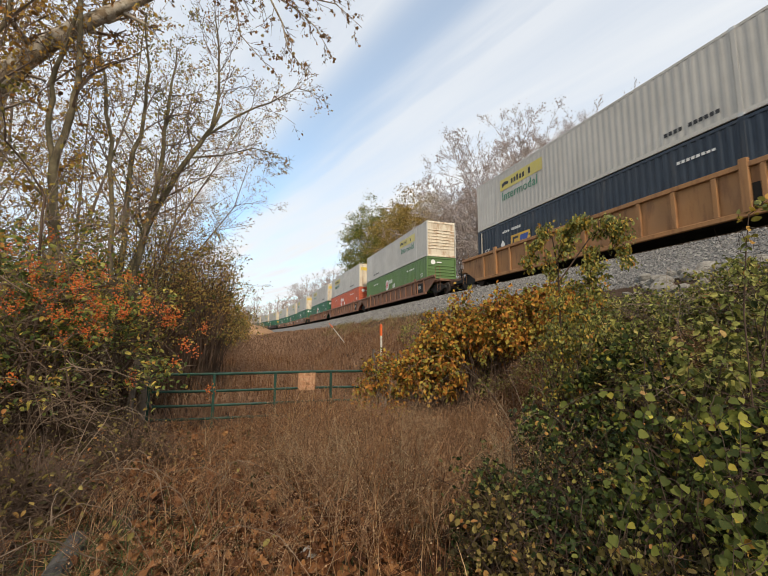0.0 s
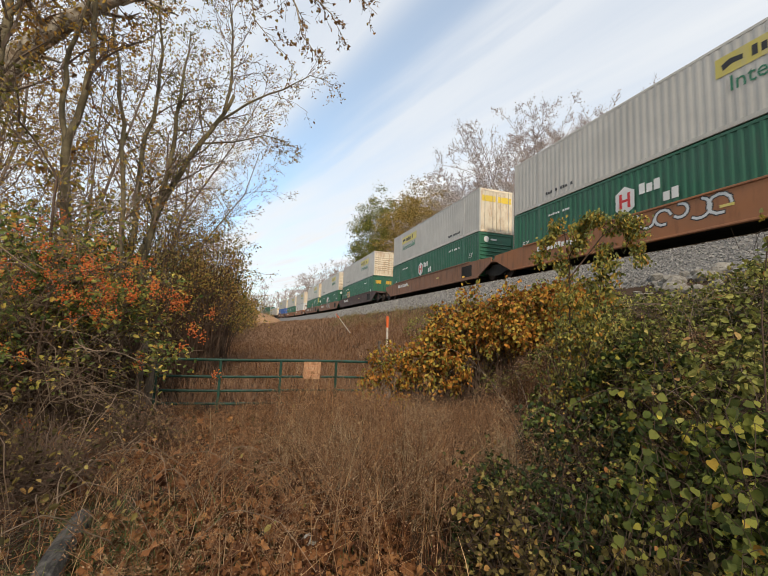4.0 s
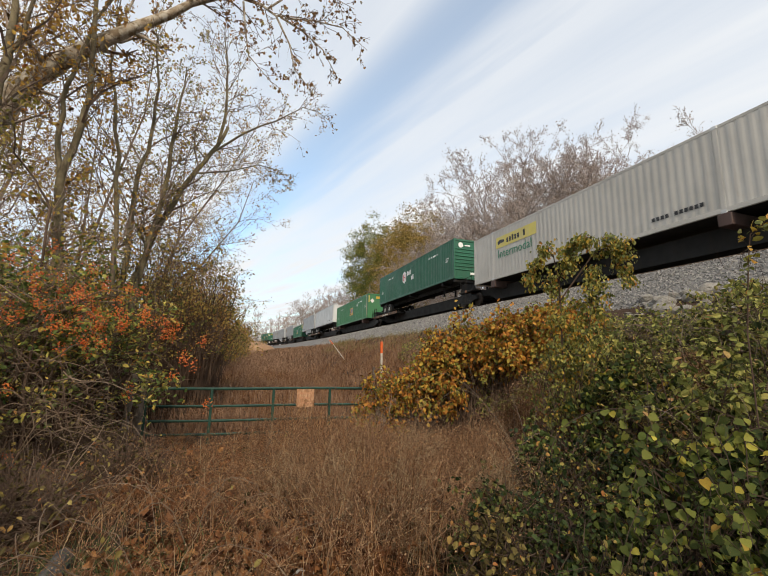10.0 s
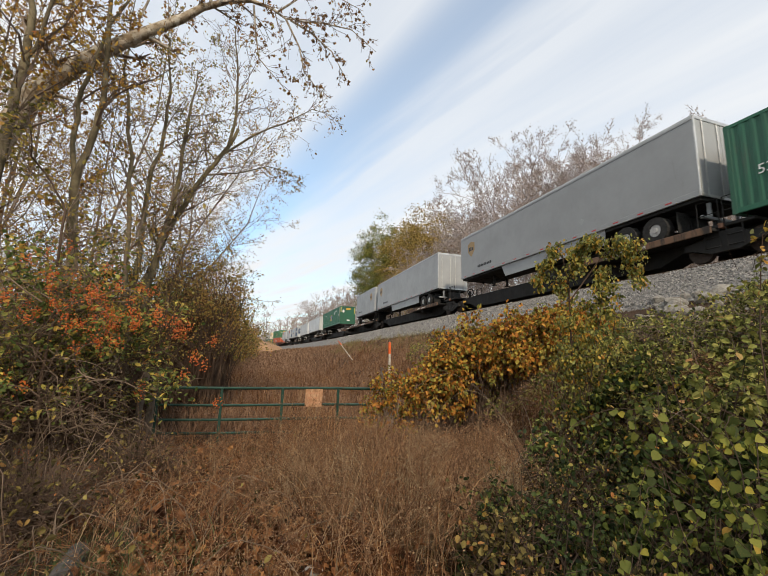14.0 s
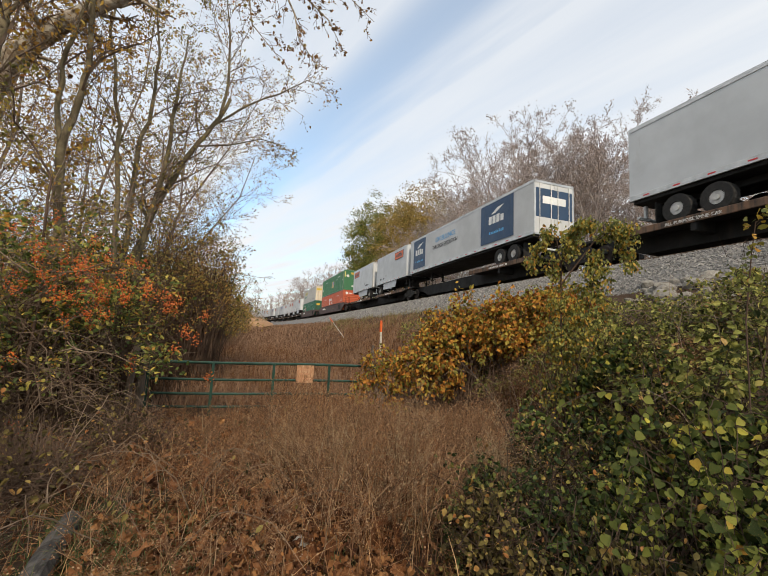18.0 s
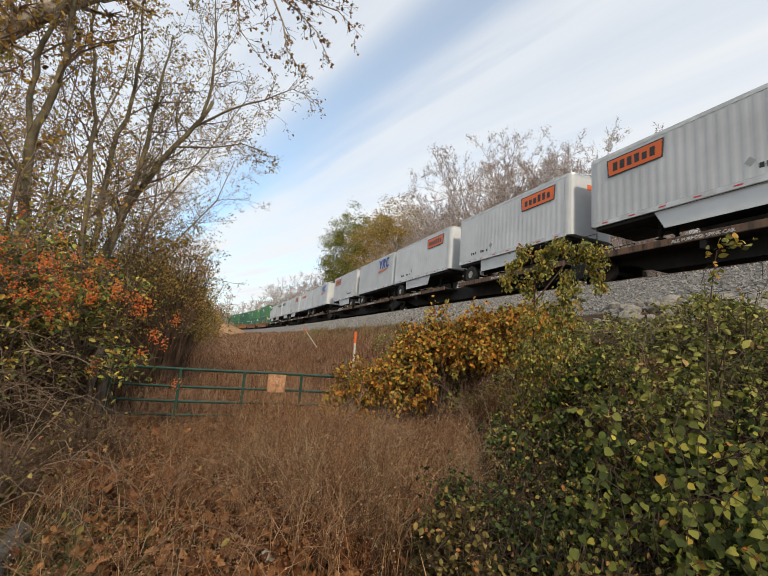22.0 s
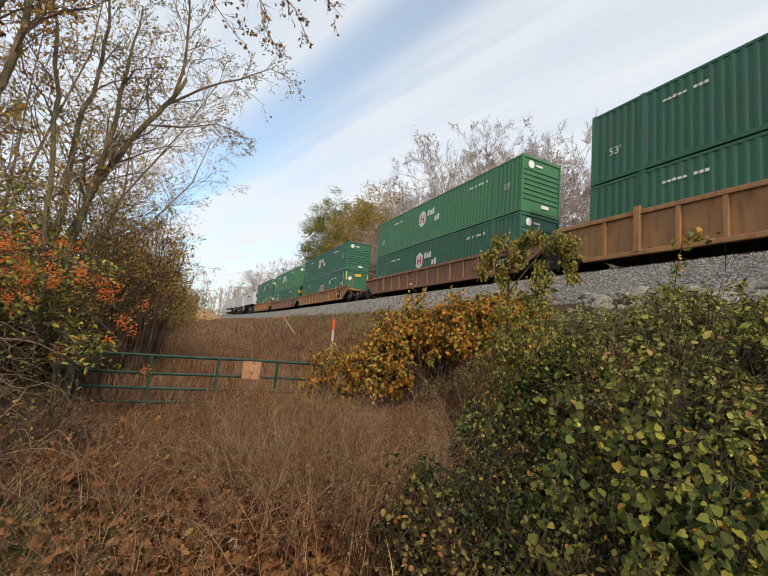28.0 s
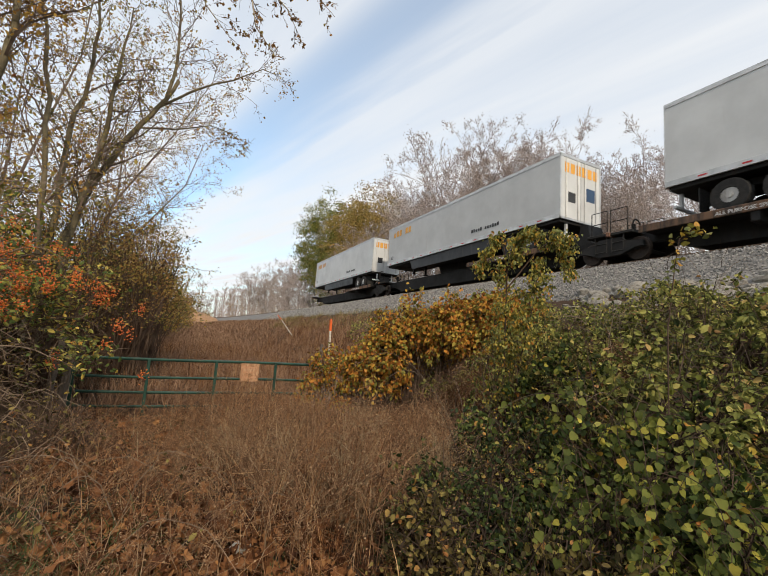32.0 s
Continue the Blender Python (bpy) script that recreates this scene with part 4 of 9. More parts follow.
def well_car(shape, colour, front, rear, label):
    """One well of a double-stack car; front, rear: 'joint' or 'coupler'. Rail top at z 0."""
    c = thing("well_car", label, "rail wagon", "double-stack wagons")
    mt, e = P[colour], LEN / 2 + 0.22
    for s in (-1, 1):
        if shape != "smooth":
            top = 1.78 if shape == "ribbed" else 1.50
            x0, x1 = sorted((s * 1.36, s * 1.40))
            sd = part("side_wall", Geo().prism([(-e - 1.4, 1.12), (-e + 0.1, 0.3), (e - 0.1, 0.3), (e + 1.4, 1.12), (e + 1.4, top - 0.14), (-e - 1.4, top - 0.14)], 0, x0, x1), mt, c)
            x0, x1 = sorted((s * 1.34, s * 1.50))
            part("top_chord", Geo().box(x0, x1, -e - 1.4, e + 1.4, top - 0.16, top, 0.015), mt, sd)
            part("bottom_chord", Geo().box(x0, x1, -e + 0.1, e - 0.1, 0.20, 0.36, 0.015), mt, sd)
            y = -e + 0.5
            while y < e - 0.3:
                part("rib", Geo().box(min(s * 1.40, s * 1.49), max(s * 1.40, s * 1.49), y - 0.07, y + 0.07, 0.36, top - 0.16, 0.012), mt, sd)
                y += 1.26
            for y in (-e + 2.2, e - 2.2):
                part("lift_post", Geo().box(min(s * 1.40, s * 1.53), max(s * 1.40, s * 1.53), y - 0.12, y + 0.12, 0.3, top + 0.14, 0.02), mt, sd)
        else:
            x0, x1 = sorted((s * 1.38, s * 1.46))
            sd = part("side_wall", Geo().prism([(-e - 1.4, 0.98), (-e + 0.1, 0.26), (e - 0.1, 0.26), (e + 1.4, 0.98), (e + 1.4, 1.28), (e - 1.2, 1.36), (-e + 1.2, 1.36), (-e - 1.4, 1.28)], 0, x0, x1), mt, c)
            x0, x1 = sorted((s * 1.34, s * 1.50))
            part("top_chord", Geo().box(x0, x1, -e + 1.2, e - 1.2, 1.33, 1.41, 0.015), mt, sd)
            part("bottom_chord", Geo().box(x0, x1, -e + 0.1, e - 0.1, 0.20, 0.28, 0.015), mt, sd)
    part("well_floor", Geo().box(-1.36, 1.36, -e + 0.6, e - 0.6, 0.26, 0.345, 0.01), P["under"], c)
    for w, k in ((-1, front), (1, rear)):
        end_gear(c, w * e, w, mt, k == "coupler")
        part("bulkhead", Geo().box(-1.38, 1.38, min(w * e, w * (e - 0.1)), max(w * e, w * (e - 0.1)), 0.95, 1.4, 0.02), mt, c)
    if front == "coupler":
        truck(c, -e - 1.15)
    else:
        truck(c, -e - 1.43)
    if rear == "coupler":
        truck(c, e + 1.15)
    for s in (-1, 1):
        sgn = on_side(s, -e + 1.35, 0.72, 0.17 if shape == "smooth" else 0.11)
        part("data_panel", plate(Geo(), sgn, -0.75, 0.55, -0.32, 0.42), P["under"], c)
        if shape != "smooth":
            lettering("125T", 0.36, P["mark"], c, sgn @ Matrix.Translation((-0.1, 0.0, 0.008)))
        else:
            g = bars(Geo(), on_side(s, e - 3.6, 0.98, 0.168), -1.3, 1.3, -0.14, 0.14, 11, random.Random(7))
            part("wagon_mark", g, P["mark"], c)
            part("reflector", plate(Geo(), on_side(s, -2.5, 0.8, 0.168), -0.2, 0.2, 0, 0.09), P["yellow"], c)
            part("reflector", plate(Geo(), on_side(s, 3.4, 0.8, 0.168), -0.2, 0.2, 0, 0.09), P["yellow"], c)
    return c


def spine_car(y0, y1, decks, label, boxes=()):
    """A skeleton wagon from y0 to y1: a deep middle beam, short decks for wheels, a truck at its leading end. Rail top at z 0."""
    c = thing("spine_car", label, "rail wagon", "skeleton wagons")
    part("middle_beam", Geo().prism([(y0, 1.0), (y0, 0.62), (y0 + 1.6, 0.62), (y0 + 2.6, 0.24), (y1 - 2.6, 0.24), (y1 - 1.6, 0.62), (y1, 0.62), (y1, 1.0)], 0, -0.5, 0.5), P["under"], c)
    for a, b in decks:
        d = part("wheel_deck", Geo().box(-1.4, 1.4, a, b, 0.86, 0.95, 0.008), P["under"], c)
        for s in (-1, 1):
            x0, x1 = sorted((s * 1.40, s * 1.47))
            part("deck_edge", Geo().box(x0, x1, a, b, 0.78, 1.02, 0.012), P["deck"], d)
            if b - a > 4.5:
                m = Matrix(on_side(s, (a + b) / 2, 0.83, 0.178))
                lettering("ALL PURPOSE SPINE CAR", 0.16, P["mark"], d, m)
            part("deck_bracket", Geo().box(min(s * 0.36, s * 1.4), max(s * 0.36, s * 1.4), (a + b) / 2 - 0.1, (a + b) / 2 + 0.1, 0.5, 0.86, 0.02), P["under"], d)
    for a in boxes:
        part("box_bolster", Geo().box(-1.32, 1.32, a - 0.2, a + 0.2, 0.8, 1.195, 0.02), P["dark_car"], c)
    part("hitch_stand", Geo().prism([(y0 + 1.2, 1.0), (y0 + 1.9, 1.0), (y0 + 1.7, 1.86), (y0 + 1.4, 1.86)], 0, -0.45, 0.45), P["under"], c)
    for q in (y0, y1 - 0.9):
        part("end_platform", Geo().box(-1.15, 1.15, q, q + 0.9, 0.98, 1.08, 0.015), P["under"], c)
    for q, w in ((y0, 1), (y1, -1)):
        for x in (-1.12, 1.12):
            part("handrail", Geo().tube([(x, q + w * 0.06, 1.06), (x, q + w * 0.06, 1.95), (x, q + w * 0.7, 1.95), (x, q + w * 0.7, 1.06)], 0.02, 6).tube([(x, q + w * 0.06, 1.5), (x, q + w * 0.7, 1.5)], 0.016, 5), P["under"], c)
            part("step", Geo().tube([(x, q + w * 0.1, 1.0), (x, q + w * 0.1, 0.35)], 0.018, 5).tube([(x, q + w * 0.55, 1.0), (x, q + w * 0.55, 0.35)], 0.018, 5)
                 .tube([(x, q + w * 0.1, 0.38), (x, q + w * 0.55, 0.38)], 0.02, 5).tube([(x, q + w * 0.1, 0.7), (x, q + w * 0.55, 0.7)], 0.02, 5), P["under"], c)
        part("platform_edge", Geo().box(-1.2, 1.2, min(q, q + w * 0.07), max(q, q + w * 0.07), 0.94, 1.10, 0.012), P["brown_car"], c)
    part("brake_stand", Geo().box(0.55, 0.68, y0 + 0.08, y0 + 0.22, 1.05, 1.8, 0.02).disc((0.62, y0 + 0.04, 1.72), 1, 0.27, 0.035, 14, 0.21), P["under"], c)
    part("air_tank", Geo().tube([(0.75, y0 + 4.0, 0.72), (0.75, y0 + 5.1, 0.72)], 0.2, 10), P["under"], c)
    part("brake_pipe", Geo().tube([(-0.42, y0 + 0.2, 0.6), (-0.42, (y0 + y1) / 2, 0.55), (-0.42, y1 - 0.2, 0.6)], 0.025, 6), P["under"], c)
    truck(c, y0)
    return c


# every load: its leading end along the train, what stands there
#  stack: upper (nose leads?), lower kind, wagon shape and colour, front end, rear end
STACKS = [
    (5.1, "jb", 0, "navy", "ribbed", "tan_car", "joint", "coupler"),
    (28.6, "jb", 1, "hub_leaf", "shallow", "brown_car", "coupler", "joint"),
    (48.1, "jb", 0, "hub_orange", "shallow", "brown_car", "joint", "joint"),
    (67.65, "jb", 0, "hub", "shallow", "brown_car", "joint", "coupler"),
    (91.2, "jb", 0, "hub", "smooth", "brown_car", "coupler", "joint"),
    (110.65, "jb", 1, "hub", "smooth", "rust_car", "joint", "joint"),
    (130.4, "jb", 0, "hub", "smooth", "brown_car", "joint", "coupler"),
    (153.35, "jb", 1, "emp", "smooth", "dark_car", "coupler", "joint"),
    (172.9, "jb", 1, "hub", "smooth", "brown_car", "joint", "joint"),
    (192.6, "jb", 1, "emp", "smooth", "brown_car", "joint", "coupler"),
    (216.0, "jb", 1, "emp_white", "smooth", "rust_car", "coupler", "joint"),
    (235.5, "jb", 1, "hub", "smooth", "rust_car", "joint", "joint"),
    (254.95, "jb", 0, "emp_blue", "smooth", "brown_car", "joint", "coupler"),
    (543.85, "emp_mid", 1, "hub_orange", "smooth", "dark_car", "coupler", "coupler"),
    (567.25, "jb", 0, "emp", "smooth", "dark_car", "coupler", "coupler"),
    (708.0, "hub_mid", 1, "emp", "shallow", "brown_car", "coupler", "coupler"),
    (731.4, "hub_mid", 1, "hub", "shallow", "brown_car", "coupler", "joint"),
    (751.45, "hub", 1, "hub", "ribbed", "tan_car", "joint", "joint"),
    (771.3, "hub_mid", 1, "hub", "shallow", "brown_car", "joint", "coupler"),
    (794.9, "hub", 1, "emp", "shallow", "tan_car", "coupler", "joint"),
    (814.75, "hub_mid", 1, "emp", "shallow", "brown_car", "joint", "joint"),
    (834.6, "emp", 1, "emp", "ribbed", "tan_car", "joint", "coupler"),
]
#  single loads on skeleton wagons: leading end, length, what, does its own front lead?
SINGLES = [
    (276.15, LEN, "box_jb", 0), (294.9, LEN, "chassis_hub", 1), (315.4, LEN, "box_emp_mid", 1), (334.4, LEN, "tr_white", 1), (352.35, LEN, "tr_shield", 0),
    (370.3, LEN, "box_emp", 1), (387.3, LEN, "tr_shield", 0), (407.0, LEN, "tr_shield", 0), (424.0, 8.5, "pup_shield", 1), (443.6, LEN, "chassis_emp", 1),
    (464.0, LEN, "tr_ribbed", 0), (483.15, 14.65, "tr_white48", 1), (503.25, LEN, "tr_blue", 0), (519.95, 8.55, "pup_oblong", 1), (530.05, 8.55, "pup_oblong", 0),
    (588.6, 8.45, "pup_oblong", 1), (598.05, 8.45, "pup_oblong", 0), (607.4, 8.45, "pup_oblong", 1), (617.05, 8.45, "pup_oblong", 1), (625.95, 8.6, "pup_letters", 1),
    (635.75, 8.4, "pup_oblong", 0), (647.05, 8.55, "pup_letters", 1), (656.45, 8.4, "pup_stripe", 0), (665.8, 8.5, "pup_oblong", 1), (675.1, 8.6, "pup_band", 0),
    (684.85, 8.45, "pup_band", 1), (693.95, 8.5, "pup_band", 0), (856.6, LEN, "tr_reefer", 1), (876.95, LEN, "tr_werner", 0), (895.75, LEN, "tr_werner", 0),
]
BACKWARDS = (5.1, 153.35, 216.0, 254.95, 567.25, 814.75)          # lower containers whose doors lead
GRAFFITI = (91.2, 110.65, 172.9, 192.6, 254.95)                    # wagons with spray paint on their sides
TRAIN = []          # (thing, place along the train of its middle, height of its base over the rail, turned?)
MADE = {}


def make(key, build):
    """The thing itself the first time, a copy of it afterwards."""
    if key not in MADE:
        MADE[key] = build()
        return MADE[key]
    return copy_thing(MADE[key], Matrix.Identity(4))


BOX = {
    "jb": ("plain", "pale", "banner", "pale grey corrugated container with a yellow banner"),
    "navy": ("plain", "navy", "badge", "navy blue corrugated container in a well wagon"),
    "hub": ("plain", "green", "hex", "dark green corrugated container with a white badge"),
    "hub_mid": ("plain", "mid", "hex", "mid green corrugated container with a white badge"),
    "hub_leaf": ("plain", "leaf", "hex", "bright leaf green corrugated container in a well wagon"),
    "hub_orange": ("plain", "orange", "hex", "orange red corrugated container in a well wagon"),
    "emp": ("plain", "green", "badge", "dark green corrugated container with a yellow badge"),
    "emp_mid": ("plain", "mid", "badge", "mid green corrugated container with a yellow badge"),
    "emp_blue": ("plain", "blue", "badge", "blue corrugated container with a yellow badge"),
    "emp_white": ("ribs", "white", "badge", "white container with metal side posts in a well wagon"),
}


def box(key):
    return make(key, lambda: container(*BOX[key]))


PUP_SKIRT = (-1.6, 2.2)
TRAILERS = {
    "tr_white": lambda: trailer("plain", LEN, "white", "white smooth-sided road trailer on a skeleton wagon"),
    "tr_white48": lambda: trailer("plain", 14.65, "silver", "white smooth road trailer with a tan nose edge"),
    "tr_ribbed": lambda: trailer("plain_ribbed", LEN, "silver", "pale grey ribbed road trailer with worn doors", ribbed=0.61),
    "tr_shield": lambda: trailer("shield", LEN, "grey", "grey road trailer with a gold shield badge", skirt=(-3.2, 4.2)),
    "tr_blue": lambda: trailer("blue_panels", LEN, "white", "white road trailer with dark blue sign panels"),
    "tr_reefer": lambda: trailer("alliance", LEN, "white", "white refrigerated road trailer with a cooling unit", reefer=True),
    "tr_werner": lambda: trailer("werner", LEN, "white", "white road trailer with yellow marks on its doors", skirt=(-4.5, 3.8)),
    "pup_shield": lambda: trailer("shield", 8.5, "grey", "short grey road trailer with a gold shield badge", pup=True),
    "pup_oblong": lambda: trailer("oblong", 8.5, "silver", "short light grey road trailer with an orange sign", pup=True, skirt=PUP_SKIRT, ribbed=0.31),
    "pup_letters": lambda: trailer("letters", 8.5, "silver", "short light grey road trailer with a blue and orange mark", pup=True, skirt=None),
    "pup_stripe": lambda: trailer("stripe", 8.5, "silver", "short light grey road trailer with an orange stripe", pup=True),
    "pup_band": lambda: trailer("band", 8.5, "silver", "short light grey road trailer with a dark green stripe", pup=True, skirt=PUP_SKIRT),
}


def spray(w, seed):
    """Swirls of silver and black spray paint on both sides of a wagon."""
    rnd = random.Random(seed)
    for s in (-1, 1):
        x = -2.6 if seed % 2 else -0.8
        for tone, wd, lift in (("ink", 0.15, 0.168), ("silver", 0.085, 0.172)):
            g, r2 = Geo(), random.Random(seed)
            m = on_side(s, x, 0.98, lift)
            for k in range(6):
                cx, cy, rr = -1.5 + 0.6 * k, r2.uniform(-0.1, 0.1), r2.uniform(0.2, 0.4)
                a0, turn = r2.uniform(0, 6.28), r2.uniform(2.6, 5.2)
                q = [(cx + rr * 1.1 * math.cos(a0 + turn * i / 9), cy + rr * math.sin(a0 + turn * i / 9)) for i in range(10)]
                for i in range(9):
                    d = Vector((q[i + 1][0] - q[i][0], q[i + 1][1] - q[i][1])).normalized() * wd / 2
                    n = Vector((-d.y, d.x))
                    poly_plate(g, m, [(q[i][0] - d.x + n.x, q[i][1] - d.y + n.y), (q[i][0] - d.x - n.x, q[i][1] - d.y - n.y), (q[i + 1][0] + d.x - n.x, q[i + 1][1] + d.y - n.y), (q[i + 1][0] + d.x + n.x, q[i + 1][1] + d.y + n.y)], 0.002)
            part("graffiti", g, P[tone], w, "silver and black graffiti")


def assemble():
    for f, up, nose, low, shape, colour, a, b in STACKS:
        mid = f + LEN / 2
        names = {"tan_car": "ochre", "brown_car": "brown", "rust_car": "rust orange", "dark_car": "dark brown"}
        w = make((shape, colour, a, b, f if f in GRAFFITI else 0), lambda: well_car(shape, colour, a, b, "rusty %s well wagon with %s sides" % (names[colour], shape)))
        if f in GRAFFITI:
            spray(w, int(f))
        TRAIN.append((w, mid, 0.0, False))
        TRAIN.append((box(low), mid, 0.35, f in BACKWARDS))
        TRAIN.append((box(up), mid, 0.35 + TALL + 0.012, not nose))
    i = 0
    ends = [s[0] + LEN for s in STACKS] + [s[0] + s[1] for s in SINGLES]
    heads = [s[0] for s in STACKS] + [s[0] for s in SINGLES]
    while i < len(SINGLES):
        f, n, what, nose = SINGLES[i]
        group = [SINGLES[i]]
        if what.startswith("pup") and i + 1 < len(SINGLES) and SINGLES[i + 1][2].startswith("pup") and SINGLES[i + 1][0] - f - n < 2.0:
            group.append(SINGLES[i + 1])
        head, tail = f, group[-1][0] + group[-1][1]
        gap0 = head - max([q for q in ends if q <= head + 0.1], default=head - 3)
        gap1 = min([q for q in heads if q >= tail - 0.4], default=tail + 2) - tail
        y0, y1 = -min(gap0, 6.0) / 2, tail - head + min(gap1, 9.0) / 2
        if gap0 > 9:
            y0 = -1.5
        elif gap0 > 4.5:
            y0 = -gap0 + 2.6
        if gap1 > 9:
            y1 = tail - head + gap1 - 3.0
        mid = (head + tail) / 2
        decks, boxes = [], []
        for q, ln, wh, ns in group:
            a = q - mid
            if wh.startswith("box"):
                boxes += [a + 2.0, a + ln - 2.0]
            elif wh.startswith("pup"):
                decks.append((a + 0.2, a + ln - 0.2))
                if gap1 > 9:
                    decks.append((a + ln + 1.0, a + ln + gap1 - 3.4))
            else:
                w0 = a + ln - 2.3 if ns else a + 2.3
                decks.append((w0 - 3.1, w0 + 3.1) if ns else (w0 - 2.6, w0 + 3.6))
        h = head - mid
        sp = spine_car(h + y0, h + y1, decks, "black skeleton wagon with rusty orange deck edges", boxes)
        TRAIN.append((sp, mid, 0.0, False))
        for q, ln, wh, ns in group:
            at = q + ln / 2
            if wh.startswith("box"):
                TRAIN.append((box(wh[4:]), at, 1.2, not ns))
            elif wh.startswith("chassis"):
                t = boxed_trailer("", "", "black wheeled container chassis on a skeleton wagon")
                TRAIN.append((t, at, 0.955, False))
                TRAIN.append((box(wh[8:]), at, 0.955 + 1.205, False))
            else:
                TRAIN.append((make(wh, TRAILERS[wh]), at, 0.955, not ns))
        i += len(group)


assemble()

# ---- plants ----
TEMPLATES = {
    # a small folded leaf: base, left, tip, right
    "small": (np.array([(0, 0, 0), (-0.30, 0.45, 0.08), (0, 1, -0.05), (0.30, 0.45, 0.08)], float), np.array([(0, 2, 1), (0, 3, 2)])),
    # a plain oval leaf, folded along its midrib
    "leaf": (np.array([(0, 0, 0), (0, 0.5, -0.05), (0, 1.0, -0.12), (-0.28, 0.28, 0.05), (-0.25, 0.70, 0.02), (0.28, 0.28, 0.05), (0.25, 0.70, 0.02)], float),
             np.array([(0, 1, 3), (1, 4, 3), (1, 2, 4), (0, 5, 1), (1, 5, 6), (1, 6, 2)])),
    # an oval leaf with a midrib, cupped
    "oval": (np.array([(0, 0, 0), (0, 0.33, -0.03), (0, 0.70, -0.05), (0, 1.0, -0.14), (-0.27, 0.22, 0.05), (-0.33, 0.58, 0.04), (-0.14, 0.86, -0.05),
                       (0.27, 0.22, 0.05), (0.33, 0.58, 0.04), (0.14, 0.86, -0.05)], float),
             np.array([(0, 1, 4), (1, 5, 4), (1, 2, 5), (2, 6, 5), (2, 3, 6), (0, 7, 1), (1, 7, 8), (1, 8, 2), (2, 8, 9), (2, 9, 3)])),
    # a broad round leaf, folded a little along its midrib
    "round": (np.array([(0, 0, 0), (0, 0.5, -0.04), (0, 1.0, -0.12), (-0.28, 0.12, 0.05), (-0.42, 0.42, 0.06), (-0.34, 0.74, 0.0), (-0.15, 0.94, -0.08),
                        (0.28, 0.12, 0.05), (0.42, 0.42, 0.06), (0.34, 0.74, 0.0), (0.15, 0.94, -0.08)], float),
              np.array([(0, 1, 3), (1, 4, 3), (1, 5, 4), (1, 6, 5), (1, 2, 6), (0, 7, 1), (1, 7, 8), (1, 8, 9), (1, 9, 10), (1, 10, 2)])),
    # a heart-shaped leaf
    "heart": (np.array([(0, 0, 0), (0, 0.3, -0.04), (0, 0.65, -0.06), (0, 1.0, -0.16), (-0.22, -0.10, 0.03), (-0.46, 0.10, 0.05), (-0.44, 0.42, 0.03), (-0.2, 0.78, -0.05),
                        (0.22, -0.10, 0.03), (0.46, 0.10, 0.05), (0.44, 0.42, 0.03), (0.2, 0.78, -0.05)], float),
              np.array([(0, 1, 4), (4, 1, 5), (5, 1, 6), (1, 2, 6), (6, 2, 7), (2, 3, 7), (0, 8, 1), (8, 9, 1), (9, 10, 1), (1, 10, 2), (10, 11, 2), (2, 11, 3)])),
    # a lobed, curled dry leaf
    "lobed": (np.array([(0, 0.42, 0)] + [(sx * r * math.sin(a), 0.42 + r * math.cos(a), 0.13 * math.cos(3.3 * a + sx) + 0.34 * r * r * 1.6) for sx, a, r in
                                         [(1, radians(q), w) for q, w in ((0, 0.60), (17, 0.44), (33, 0.36), (52, 0.47), (64, 0.55), (80, 0.41), (97, 0.35), (122, 0.43), (150, 0.36), (178, 0.20))]
                                         + [(-1, radians(q), w) for q, w in ((150, 0.38), (122, 0.41), (97, 0.33), (80, 0.43), (66, 0.52), (52, 0.45), (33, 0.34), (17, 0.46))]], float),
              np.array([(0, 1 + k, 1 + (k + 1) % 18) for k in range(18)])),
    # a round berry
    "berry": (np.array([(0, 0, 1), (0.894, 0, 0.447), (0.276, 0.851, 0.447), (-0.724, 0.526, 0.447), (-0.724, -0.526, 0.447), (0.276, -0.851, 0.447),
                        (0.724, 0.526, -0.447), (-0.276, 0.851, -0.447), (-0.894, 0, -0.447), (-0.276, -0.851, -0.447), (0.724, -0.526, -0.447), (0, 0, -1)], float),
              np.array([(0, 1, 2), (0, 2, 3), (0, 3, 4), (0, 4, 5), (0, 5, 1), (1, 6, 2), (2, 7, 3), (3, 8, 4), (4, 9, 5), (5, 10, 1), (6, 7, 2), (7, 8, 3), (8, 9, 4),
                        (9, 10, 5), (10, 6, 1), (11, 7, 6), (11, 8, 7), (11, 9, 8), (11, 10, 9), (11, 6, 10)])),
    # a broken stone
    "stone": (np.array([(1, 0.1, 0.05), (-1, -0.1, 0.0), (0.1, 0.9, -0.05), (-0.1, -0.9, 0.1), (0.15, 0.1, 0.75), (-0.1, 0, -0.75)], float),
              np.array([(0, 2, 4), (2, 1, 4), (1, 3, 4), (3, 0, 4), (2, 0, 5), (1, 2, 5), (3, 1, 5), (0, 3, 5)])),
}


